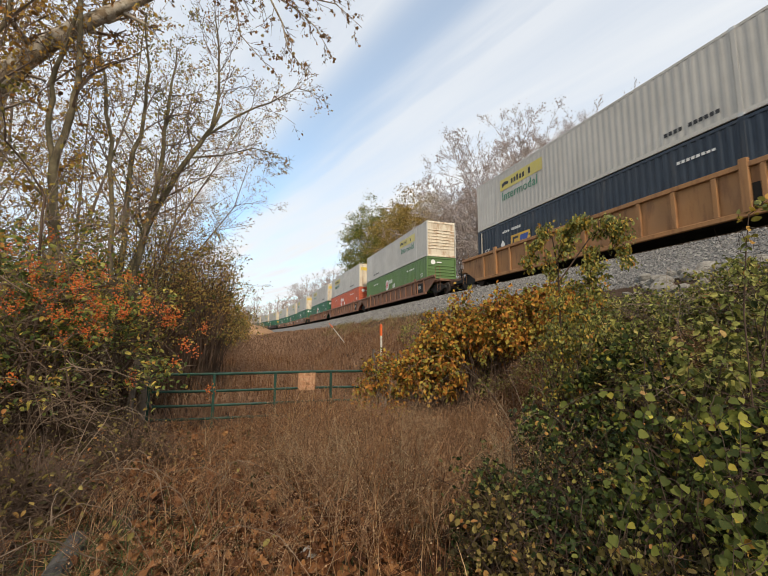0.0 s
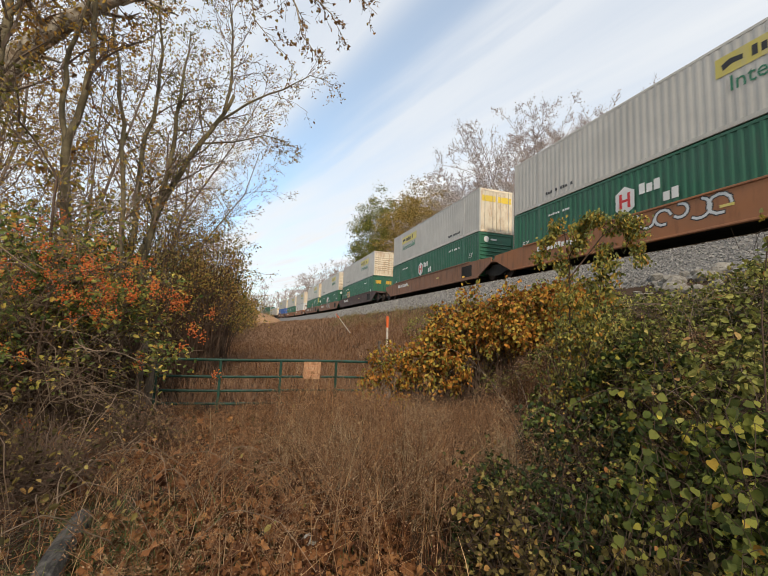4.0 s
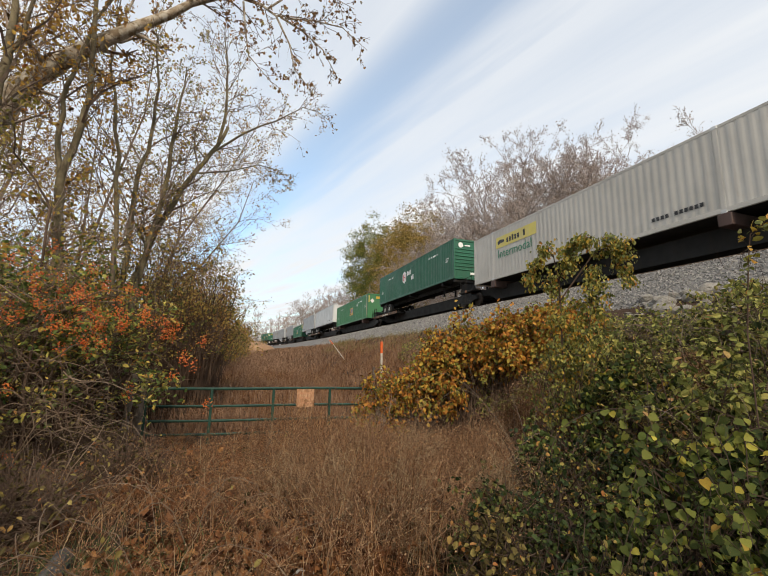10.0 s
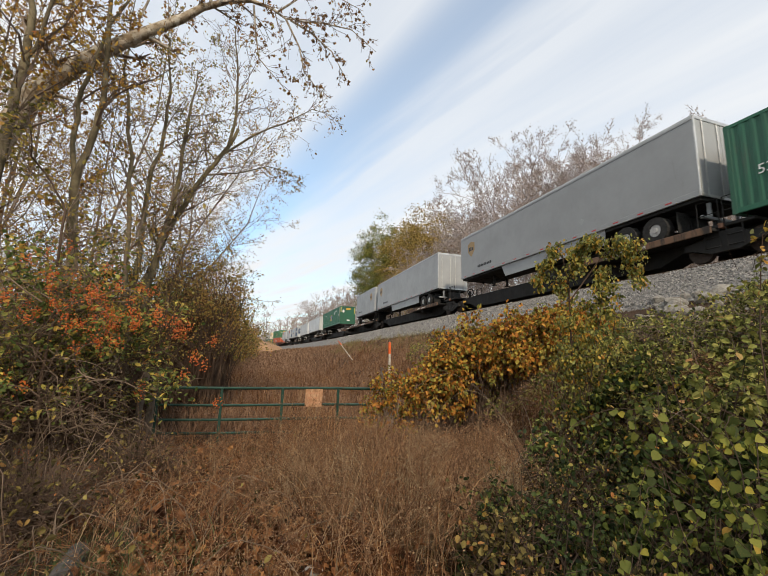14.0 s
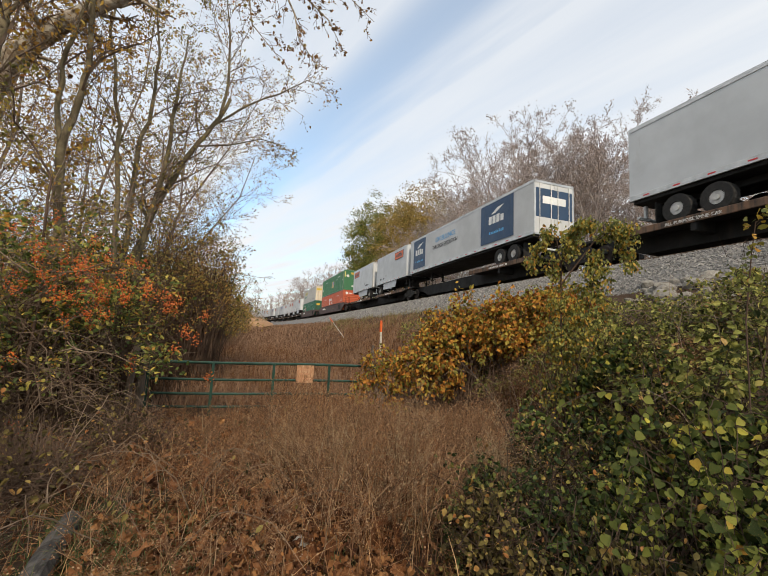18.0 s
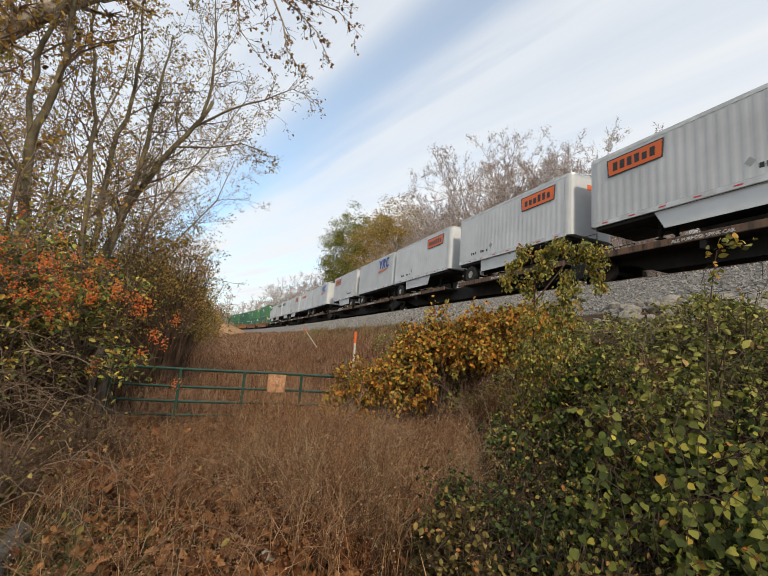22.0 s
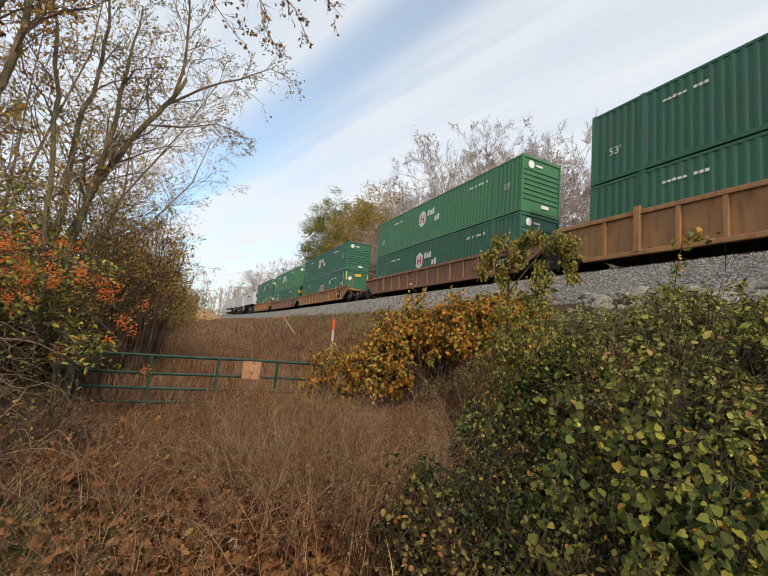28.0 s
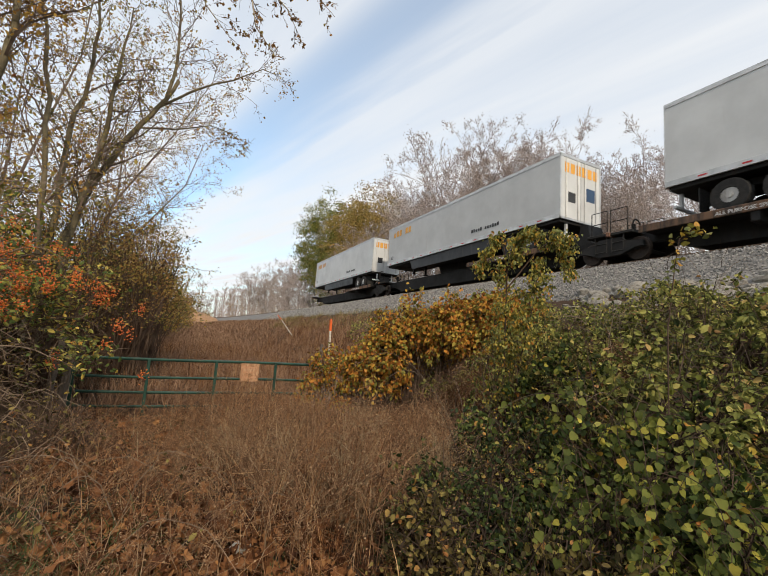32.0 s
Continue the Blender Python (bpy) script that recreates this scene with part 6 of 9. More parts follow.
def far_trees():
    """Behind the line: bare grey trees with a few rust leaves, oaks that keep their leaves, thin woods far off."""
    kinds = []
    for i in range(4):
        th = thing("bare_tree", "tall bare pale-barked tree with a few rust leaves", "tree", "trees behind the line")
        crown_tree(th, 40 + i, 15.0, 22, 0.42, FAR_BARK, RUSTLEAF, "small", 0.078, (0.55, 0.7, 0.45, 0.6)[i], 0.0072, 1, kids=6.6, girth=0.20, top=0.60, spread_out=1.0, lift=0.02)
        kinds.append(th)
    set_trees(kinds, [(29.5, 28.0, 1.59), (28.0, 36, 1.79), (29.5, 45, 2.04), (30.5, 54, 1.95), (31.5, 20.5, 1.32), (31, 34, 1.59), (30, 14.5, 1.03), (36, 22, 1.38), (33, 52, 1.70), (35, 40, 1.95), (36, 12, 1.13),
                      (42, 30, 1.64), (33, 31.5, 1.66), (33.5, 47, 1.95), (26.5, 31.5, 1.46), (34.5, 25, 1.46), (24.0, 57.5, 1.20), (30, 60, 1.50), (20, 141, 1.40), (24.5, 139, 1.60), (29, 136, 1.80), (34, 131, 1.80), (26, 118, 1.30), (31, 108, 1.50)], 5)
    # trees that keep their leaves
    oaks = []
    for i, mt in enumerate((OAKLEAF, OCHRELEAF)):
        th = thing("oak_tree", ("broad oak with dull green leaves", "broad oak with ochre and yellow leaves")[i], "tree", "trees behind the line")
        crown_tree(th, 70 + i, 18.0, 15, 0.34, FAR_BARK, None, "small", 0.40, 1.0, 0.02, 0, kids=3.6, girth=0.42, top=0.7)
        rng = np.random.default_rng(80 + i)
        n, per = 240, 105
        d = rng.normal(0, 1, (n, 3))
        d /= np.linalg.norm(d, axis=1, keepdims=True)
        c = d * rng.uniform(0.35, 1.0, (n, 1)) ** 0.5 * np.array([5.6, 5.6, 6.6]) * (1 + 0.22 * np.sin(d[:, :1] * 5 + i) * np.cos(d[:, 1:2] * 4)) + np.array([0.2, 0.1, 11.3])
        c = c[c[:, 2] > 4.2]
        pos = np.repeat(c, per, 0) + rng.normal(0, 1, (len(c) * per, 3)) * np.repeat(rng.uniform(0.32, 0.58, len(c)), per)[:, None] * np.array([1, 1, 0.7])
        b = Bits()
        b.scatter("small", pos, rand_bases(rng, len(pos), 0.3, 0.4), rng.uniform(0.14, 0.27, len(pos)))
        stuff("crown", b, mt, th)
        oaks.append(th)
    set_trees(oaks, [(28.0, 80, 1.62), (29.0, 67, 1.52), (32, 90, 1.6), (34, 76, 1.6), (25.5, 72, 1.05), (25.0, 62, 0.9)], 6)
    # thin woods at the end of the view
    b, lf = Bits(), Bits()
    rng = np.random.default_rng(9)
    A, C, ra, rb, tips = [], [], [], [], []
    rr = random.Random(3)
    for i in range(270):
        y = rr.uniform(140, 250)
        x = rr.uniform(-30, 75)
        if abs(x - track_x(y)) < 6:
            continue
        z = ground_z(x, y) if x < track_x(y) + 40 else 4
        h = rr.uniform(11, 20) * (1.0 if x > 5 else 0.65)
        p = Vector((x, y, z - 0.5))
        top = p + Vector((rr.uniform(-1, 1), rr.uniform(-1, 1), h))
        A.append(p), C.append(top), ra.append(0.22), rb.append(0.05)
        for k in range(20):
            f = rr.uniform(0.15, 1)
            q = p.lerp(top, f)
            e = q + Vector((rr.gauss(0, 1.6), rr.gauss(0, 1.6), rr.uniform(0.8, 2.6))) * (1.2 - 0.6 * f)
            A.append(q), C.append(e), ra.append(0.07), rb.append(0.02)
            for _ in range(7):
                u = q.lerp(e, rr.uniform(0.3, 1))
                v = u + Vector((rr.gauss(0, 0.7), rr.gauss(0, 0.7), rr.uniform(0.2, 1.3)))
                A.append(u), C.append(v), ra.append(0.035), rb.append(0.015)
                if rr.random() < 0.35:
                    tips.append(v)
    big = np.array(ra) > 0.05
    A, C, ra, rb = np.array(A), np.array(C), np.array(ra), np.array(rb)
    b.rods(A[big], C[big], ra[big], rb[big], 3)
    b.ribbons(A[~big], C[~big], ra[~big], rb[~big], rng)
    stuff("far_wood", b, FAR_BARK, None, "thin leafless woods at the bend of the line", "trees")
    n = len(tips)
    lf.scatter("small", np.array(tips) + rng.normal(0, 0.3, (n, 3)), rand_bases(rng, n, 0.2, 0.4), rng.uniform(0.3, 0.6, n))
    stuff("far_leaves", lf, WOODLEAF, None, "last dull leaves in the far woods", "leaves")
    # low scrub that closes the view at the bend and behind the line
    sc, A, C, ra, rb = Bits(), [], [], [], []
    P0 = []
    for i in range(5200):
        if i < 2600:
            y, x = rr.uniform(118, 190), rr.uniform(-26, 7)
            if x > track_x(y) - 7.5:
                continue
        elif i < 4000:
            y, x = rr.uniform(40, 200), rr.uniform(20, 34)
            x += track_x(y) - XC
        else:
            y, x = rr.uniform(10, 60), rr.uniform(20.5, 34)
        z = ground_z(x, y)
        h = rr.uniform(0.8, 3.2) * (1.3 if y > 100 else 0.8)
        P0.append((x, y, z + h * rr.uniform(0.1, 1.0)))
        for _ in range(2):
            A.append((x, y, z)), C.append((x + rr.gauss(0, 0.5), y + rr.gauss(0, 0.5), z + h)), ra.append(0.03), rb.append(0.01)
    sc.rods(A, C, ra, rb, 3)
    stuff("far_scrub_stems", sc, TWIG, None, "brown scrub stems beside the line", "scrub")
    P0 = np.repeat(np.array(P0), 7, 0)
    n = len(P0)
    l2 = Bits()
    l2.scatter("small", P0 + rng.normal(0, 0.45, (n, 3)), rand_bases(rng, n, 0.2, 0.4), rng.uniform(0.18, 0.42, n))
    stuff("far_scrub_leaves", l2, HEDGE, None, "dull green and brown scrub leaves", "scrub")


far_trees()


def wood_tree(th, seed, h, lean=(0, 0), branches=20, bark=BARK, leaf=WOODLEAF, keep=0.35, size=0.072, width=0.058):
    t = Tree(seed)
    x, y = lean
    pv = [Vector((0, 0, -0.3)), Vector((x * 0.2 + t.r.uniform(-0.35, 0.35), y * 0.2, h * 0.25)), Vector((x * 0.5 + t.r.uniform(-0.5, 0.5), y * 0.5, h * 0.52)), Vector((x * 0.8 + t.r.uniform(-0.4, 0.4), y * 0.8, h * 0.78)), Vector((x, y, h))]
    rad = [width, width * 0.85, width * 0.62, width * 0.36, 0.015]
    for k in range(4):
        t.limbs.append((pv[k], pv[k + 1], rad[k], rad[k + 1]))
    for k in range(branches):
        f = 0.10 + 0.88 * (k + t.r.random()) / branches
        j = min(int(f * 4), 3)
        p = pv[j].lerp(pv[j + 1], f * 4 - j)
        rr = rad[j] + (rad[j + 1] - rad[j]) * (f * 4 - j)
        t.branch(p, t.turn(Vector((0, 0, 1)), 1.15), h * 0.34 * (1.15 - 0.6 * f), rr * 0.45, 2, up=0.055, wig=0.24, kids=5.6, thin=0.004, leafy=4, spread=0.95, step=0.45)
    return t.build(th, bark, TWIG, leaf, "small", size * 1.1, keep=keep, seed=seed, spread=0.06, droop=0.7)


def crooked(rnd, pts):
    """Two more points on each stretch of a stem, a little off its line."""
    out = []
    for a, b in zip(pts, pts[1:]):
        a, b = Vector(a), Vector(b)
        w = 0.022 * (b - a).length
        out += [a] + [a.lerp(b, f) + Vector((rnd.gauss(0, w), rnd.gauss(0, w), 0)) for f in (1 / 3, 2 / 3)]
    return out + [Vector(pts[-1])]


def left_woods():
    lab = "slender woodland tree with sparse brown and yellow-green leaves"
    kinds = []
    for i in range(4):
        th = thing("woodland_tree", lab, "tree", "woodland trees")
        wood_tree(th, 100 + i, (11.5, 9.5, 13, 10.5)[i], ((1.6, -0.5), (-0.6, 0.6), (0.9, 0.8), (1.8, 0.4))[i], branches=17, keep=(0.5, 0.6, 0.42, 0.52)[i], size=0.088)
        kinds.append(th)
    spots = [(-5.4, 15.5, 1.1, 0), (-6.4, 10.2, 1.0, 20), (-3.4, 18.5, 1.0, 0), (-7.0, 13.0, 1.15, 80), (-6.3, 18.5, 1.2, 120), (-4.2, 22.5, 1.05, 310), (-8.5, 16.5, 1.2, 15), (-5.8, 27, 1.1, 260), (-4.2, 32, 1.0, 170),
             (-8.2, 23, 1.25, 60), (-10.5, 18, 1.2, 330), (-2.5, 39, 0.95, 100), (-6, 38, 1.1, 20), (-1.9, 48, 0.9, 75), (-5.5, 52, 1.0, 140), (-9.5, 33, 1.2, 220), (-1.5, 60, 0.9, 250), (-5, 68, 1.0, 10), (-12, 26, 1.2, 190), (-0.8, 76, 0.85, 35)]
    for i, (x, y, h, ln) in enumerate(((-4.4, 17.0, 11.5, (4.4, 0.2)), (-4.6, 26.0, 12.5, (4.6, 0)), (-4.9, 8.0, 9.5, (0.5, 0.2)))):
        th = thing("woodland_tree", "leaning woodland tree with fine twigs over the field", "tree", "woodland trees")
        wood_tree(th, 140 + i, h, ln, size=(0.08, 0.08, 0.075)[i], branches=24, keep=(0.45, 0.5, 0.55)[i], width=(0.065, 0.08, 0.035)[i])
        th.matrix_basis = Matrix.Translation((x, y, ground_z(x, y)))
    # the trees at the wood's edge, each with its own stems: way points and girths, twigs, leaves
    edge = (
        ("forked woodland tree with olive-brown bark and golden leaves", GOLDLEAF, 0.085, 0.34,
         [([(-3.0, 8.5, -0.2), (-3.1, 8.6, 1.7), (-3.17, 8.6, 3.3), (-3.29, 8.6, 4.2), (-3.32, 8.6, 4.87)], [0.115, 0.10, 0.088, 0.08, 0.076], 4, 0.22),
          ([(-3.32, 8.6, 4.87), (-3.17, 8.6, 5.68), (-3.08, 8.6, 6.45), (-3.14, 8.6, 7.44), (-3.2, 8.5, 8.9), (-3.0, 8.3, 10.6)], [0.066, 0.06, 0.054, 0.046, 0.034, 0.015], 9, 0.34),
          ([(-3.36, 8.65, 4.85), (-3.51, 8.7, 5.59), (-3.53, 8.7, 6.39), (-3.38, 8.7, 7.32), (-3.1, 8.8, 8.7), (-2.6, 8.9, 10.4)], [0.05, 0.046, 0.042, 0.036, 0.027, 0.012], 8, 0.34)]),
        ("dark upright woodland tree with sparse golden leaves", GOLDLEAF, 0.085, 0.42,
         [([(-3.7, 7.4, -0.2), (-3.95, 7.6, 3.2), (-3.97, 7.6, 5.03), (-3.95, 7.6, 5.71), (-3.9, 7.6, 6.43), (-3.93, 7.6, 7.36), (-4.1, 7.7, 9.2)], [0.10, 0.085, 0.075, 0.068, 0.06, 0.05, 0.022], 10, 0.22),
          ([(-3.95, 7.6, 6.2), (-3.72, 7.55, 6.9), (-3.62, 7.5, 7.7), (-3.3, 7.4, 8.8)], [0.036, 0.032, 0.026, 0.012], 5, 0.45)]),
        ("leaning woodland tree with fine bare twigs reaching over the field", WOODLEAF, 0.07, 0.11,
         [([(-3.1, 11.6, -0.2), (-2.8, 11.5, 2.6), (-2.36, 11.5, 4.49), (-2.06, 11.5, 5.29), (-1.59, 11.5, 6.36), (-1.15, 11.5, 7.17), (-0.78, 11.5, 8.0)], [0.10, 0.09, 0.08, 0.074, 0.066, 0.056, 0.045], 9, 0.22),
          ([(-1.1, 11.5, 7.2), (-0.5, 11.45, 7.75), (0.1, 11.4, 8.2), (0.7, 11.4, 8.6), (1.25, 11.3, 9.0), (1.7, 11.2, 8.9)], [0.034, 0.030, 0.024, 0.018, 0.011, 0.005], 15, 0.36),
          ([(-1.0, 11.5, 7.4), (-0.87, 11.5, 8.42), (-0.93, 11.5, 9.77), (-1.12, 11.5, 11.2)], [0.045, 0.038, 0.026, 0.010], 16, 0.42),
          ([(-1.5, 11.5, 6.5), (-0.7, 11.3, 6.6), (0.1, 11.2, 6.9), (0.8, 11.1, 6.8)], [0.026, 0.02, 0.013, 0.005], 14, 0.45)]),
        ("slim upright woodland tree with sparse yellowing leaves", GOLDLEAF, 0.075, 0.34,
         [([(-2.4, 9.4, -0.2), (-2.5, 9.5, 2.2), (-2.58, 9.5, 4.01), (-2.73, 9.5, 5.3), (-2.91, 9.5, 6.89), (-3.12, 9.5, 7.87), (-3.1, 9.5, 9.6)], [0.06, 0.054, 0.047, 0.042, 0.033, 0.026, 0.01], 15, 0.22)]),
        ("woodland tree with olive leaves on its upper stem", OLIVELEAF, 0.065, 0.45,
         [([(-2.7, 11.0, -0.2), (-2.5, 11.0, 2.6), (-2.27, 11.0, 4.46), (-2.1, 11.0, 5.58), (-2.05, 11.0, 6.83), (-1.99, 11.0, 7.75), (-1.9, 11.0, 9.2)], [0.085, 0.075, 0.066, 0.058, 0.045, 0.034, 0.012], 19, 0.2)]),
        ("crooked woodland tree with sparse olive leaves", OLIVELEAF, 0.07, 0.34,
         [([(-2.6, 10.4, -0.2), (-2.65, 10.5, 2.6), (-2.6, 10.5, 4.45), (-2.59, 10.5, 5.66), (-2.41, 10.5, 6.88), (-2.37, 10.5, 8.13), (-2.53, 10.5, 9.5)], [0.075, 0.068, 0.06, 0.052, 0.042, 0.03, 0.012], 17, 0.2)]),
        ("thin crooked young tree leaning out of the thicket", OLIVELEAF, 0.075, 0.22,
         [([(-2.7, 7.0, -0.1), (-2.75, 7.1, 1.8), (-2.84, 7.2, 2.92), (-2.85, 7.2, 3.79), (-3.07, 7.2, 4.2), (-3.4, 7.2, 4.6), (-3.5, 7.1, 5.4)], [0.022, 0.02, 0.018, 0.017, 0.015, 0.012, 0.005], 14, 0.22)]),
    )
    for i, (lab2, lf, size, keep, stems) in enumerate(edge):
        th = thing("woodland_tree", lab2, "tree", "woodland trees")
        t = Tree(160 + i)
        for pts, radii, kids, ratio in stems:
            t.path(crooked(t.r, pts), list(np.interp(np.linspace(0, len(radii) - 1, 3 * len(radii) - 2), range(len(radii)), radii)), kids=kids, depth=2, ratio=ratio, spread=1.0, start=0.25, up=0.03, wig=0.27, thin=0.0036, leafy=3, step=0.4)
        t.build(th, OLIVE_BARK if i < 6 else DARKSTEM, TWIG, lf, "leaf", size, keep=keep, seed=20 + i, spread=0.06, droop=0.8, flat=0.3)
    for i, (x, y, s, a) in enumerate(spots):
        m = Matrix.Translation((x, y, ground_z(x, y))) @ pose(0, 0, 0, 0, 0, a) @ Matrix.Scale(s, 4)
        if i < 4:
            kinds[i].matrix_basis = m
        else:
            o = copy_thing(kinds[i % 4], m)
            o.scale = (s,) * 3


left_woods()


def sycamore():
    """The pale-barked tree whose long limb hangs over the gate."""
    th = thing("sycamore_tree", "old sycamore with a long mottled limb and brown leaves", "tree")
    t = Tree(7)
    base = [(-6.6, 10.2, -0.2), (-6.1, 9.9, 2.4), (-5.47, 9.6, 4.44), (-4.92, 9.3, 5.74)]
    limb = [(-4.92, 9.3, 5.74), (-4.5, 9.21, 6.7), (-3.78, 9.12, 7.52), (-3.21, 9.03, 8.0), (-2.61, 8.94, 8.46), (-1.97, 8.85, 8.91), (-1.58, 8.75, 9.23), (-1.02, 8.66, 9.52), (-0.58, 8.57, 9.59), (-0.11, 8.48, 9.46), (0.21, 8.39, 9.21), (0.75, 8.3, 9.27)]
    rad = [0.235, 0.205, 0.175, 0.145, 0.115, 0.095, 0.075, 0.060, 0.045, 0.032, 0.02, 0.010]
    t.path(base, [0.40, 0.34, 0.29, 0.235])
    t.path(limb, rad, kids=14, depth=2, ratio=0.17, spread=1.05, start=0.05, up=0.02, wig=0.26, thin=0.004, leafy=1, step=0.26)
    x, y, z = limb[-2]
    for a, b, c, d in (((0, 0, 0), (0.35, 0.1, -0.55), (0.5, 0.15, -1.1), (0.95, 0.2, -1.55)), ((0.1, 0, 0), (0.6, 0.1, -0.1), (1.1, 0.1, -0.45), (1.5, 0.2, -1.0)), ((-0.7, 0, 0.12), (-0.62, 0.1, -0.45), (-0.5, 0.2, -1.0), (0.1, 0.2, -1.6)),
                       ((-0.2, 0, 0.1), (0.3, -0.2, 0.5), (0.95, -0.3, 0.7), (1.7, -0.3, 0.5)), ((0.2, 0, 0), (0.8, 0, 0.15), (1.5, -0.1, 0.1), (2.1, -0.1, -0.3)), ((-1.6, 0.1, 0.0), (-1.2, 0, 0.8), (-0.6, -0.1, 1.6), (0.2, -0.2, 2.2)),
                       ((-2.9, 0.3, -0.6), (-2.6, 0.2, 0.5), (-2.2, 0.1, 1.5), (-1.7, 0, 2.4))):
        t.path([(x + q[0], y + q[1], z + q[2]) for q in (a, b, c, d)], [0.024, 0.019, 0.012, 0.005], kids=11, depth=1, ratio=0.34, spread=0.85, start=0.15, up=-0.06, wig=0.3, thin=0.0036, leafy=1, step=0.16)
    t.build(th, PALE_BARK, TWIG, SYCLEAF, "lobed", 0.082, keep=0.55, seed=3, spread=0.03, droop=1.0, flat=0.2)


sycamore()


def shrub(name, label, at, radii, clumps, per, leaf, kind, size, stem=TWIG, seed=1, group="", low=0.15, shell=0.33, droop=0.35, flat=0.5, sig=0.16, stem_r=0.007, berries=0, berry_at=None, category="shrub", lift=0.0, ragged=0.0, hollow=None, cell=0.45, bend=1.0, core=0):
    """Crooked stems that fan out of one foot, each with a clump of leaves on short twigs. hollow: below this noise there is no leaf."""
    rng = np.random.default_rng(seed)
    th = thing(name, label, category, group)
    cx, cy = at
    foot = ground_z(cx, cy) - 0.05
    d = rng.normal(0, 1, (clumps, 3))
    d[:, 2] = np.abs(d[:, 2]) * 1.15 + 0.12 - low
    d /= np.linalg.norm(d, axis=1, keepdims=True)
    r = rng.uniform(0, 1, clumps) ** shell * rng.uniform(0.78, 1.12, clumps)
    r *= 1 + ragged * rng.normal(0, 1, clumps)
    C = d * r[:, None] * np.array(radii)
    if lift:
        C[:, 2] = lift + C[:, 2] * (1 - lift / radii[2])
    C += np.array([cx, cy, foot])
    gz = np.array([ground_z(p[0], p[1]) for p in C])
    C[:, 2] = np.maximum(C[:, 2], gz + 0.06)
    if hollow is not None:
        v = np.array([noise.noise(Vector(q) / cell) for q in C])
        v2 = C + (d * (0.5 * cell * np.clip(v - hollow, -0.35, 0.5))[:, None])
        keep = v > hollow
        C, d = v2[keep], d[keep]
        clumps = len(C)
    F = np.stack([cx + rng.normal(0, radii[0] * 0.22, clumps), cy + rng.normal(0, radii[1] * 0.22, clumps), np.zeros(clumps)], 1)
    F[:, 2] = np.array([ground_z(p[0], p[1]) - 0.04 for p in F])
    span = np.linalg.norm(C - F, axis=1)
    st = Bits()
    one = np.ones(clumps)
    last = F
    for j, f in enumerate((0.28, 0.52, 0.76, 1.0) if cy < 13 else (0.5, 1.0)):
        q = F + (C - F) * f
        q[:, 2] += 0.62 * span * f * (1 - f)
        if f < 1:
            q += rng.normal(0, 0.055 * bend, (clumps, 3)) * np.minimum(span, 1.6)[:, None]
        st.rods(last, q, one * stem_r * (1.5 - 0.27 * j), one * stem_r * (1.23 - 0.27 * j), 3)
        last = q
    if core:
        # the bare, dead twigs inside; their near-black colour paints shade into the gaps
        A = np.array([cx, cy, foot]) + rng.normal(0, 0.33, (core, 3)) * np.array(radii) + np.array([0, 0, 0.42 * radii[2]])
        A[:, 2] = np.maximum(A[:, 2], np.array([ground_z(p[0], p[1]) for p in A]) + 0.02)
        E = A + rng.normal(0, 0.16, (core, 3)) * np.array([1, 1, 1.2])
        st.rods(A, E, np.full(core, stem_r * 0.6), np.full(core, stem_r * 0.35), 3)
    tw = 6 if cy < 13 else 3
    T0 = np.repeat(C, tw, 0)
    td = rng.normal(0, 1, (clumps * tw, 3)) + np.repeat(d, tw, 0) * 0.7
    td /= np.linalg.norm(td, axis=1, keepdims=True)
    tl = rng.uniform(0.6, 1.6, clumps * tw) * sig * 1.6
    T1 = T0 + td * tl[:, None]
    st.rods(T0, T1, np.ones(clumps * tw) * stem_r * 0.45, np.ones(clumps * tw) * stem_r * 0.2, 3)
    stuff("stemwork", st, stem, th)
    n = clumps * per
    k = rng.integers(0, clumps * tw, n)
    pos = T0[k] + td[k] * (tl[k] * rng.uniform(0.2, 1.05, n))[:, None] + rng.normal(0, sig * 0.22, (n, 3))
    lf = Bits()
    B = rand_bases(rng, n, droop, flat)
    lf.scatter(kind, pos, B, rng.uniform(0.55, 1.25, n) * size)
    stuff("foliage", lf, leaf, th)
    if berries:
        br = Bits()
        cl = C[rng.integers(0, clumps, max(berries // 26, 1))] if berry_at is None else np.array([rng.normal(q[:3], q[3]) for q in berry_at for _ in range(q[4])])
        bp = np.repeat(cl, 26, 0) + rng.normal(0, 0.042, (len(cl) * 26, 3)) * np.array([1, 1, 1.2])
        br.scatter("berry", bp, rand_bases(rng, len(bp)), rng.uniform(0.008, 0.0125, len(bp)))
        stuff("fruit", br, BERRY, th, "clusters of orange red berries")
    return th


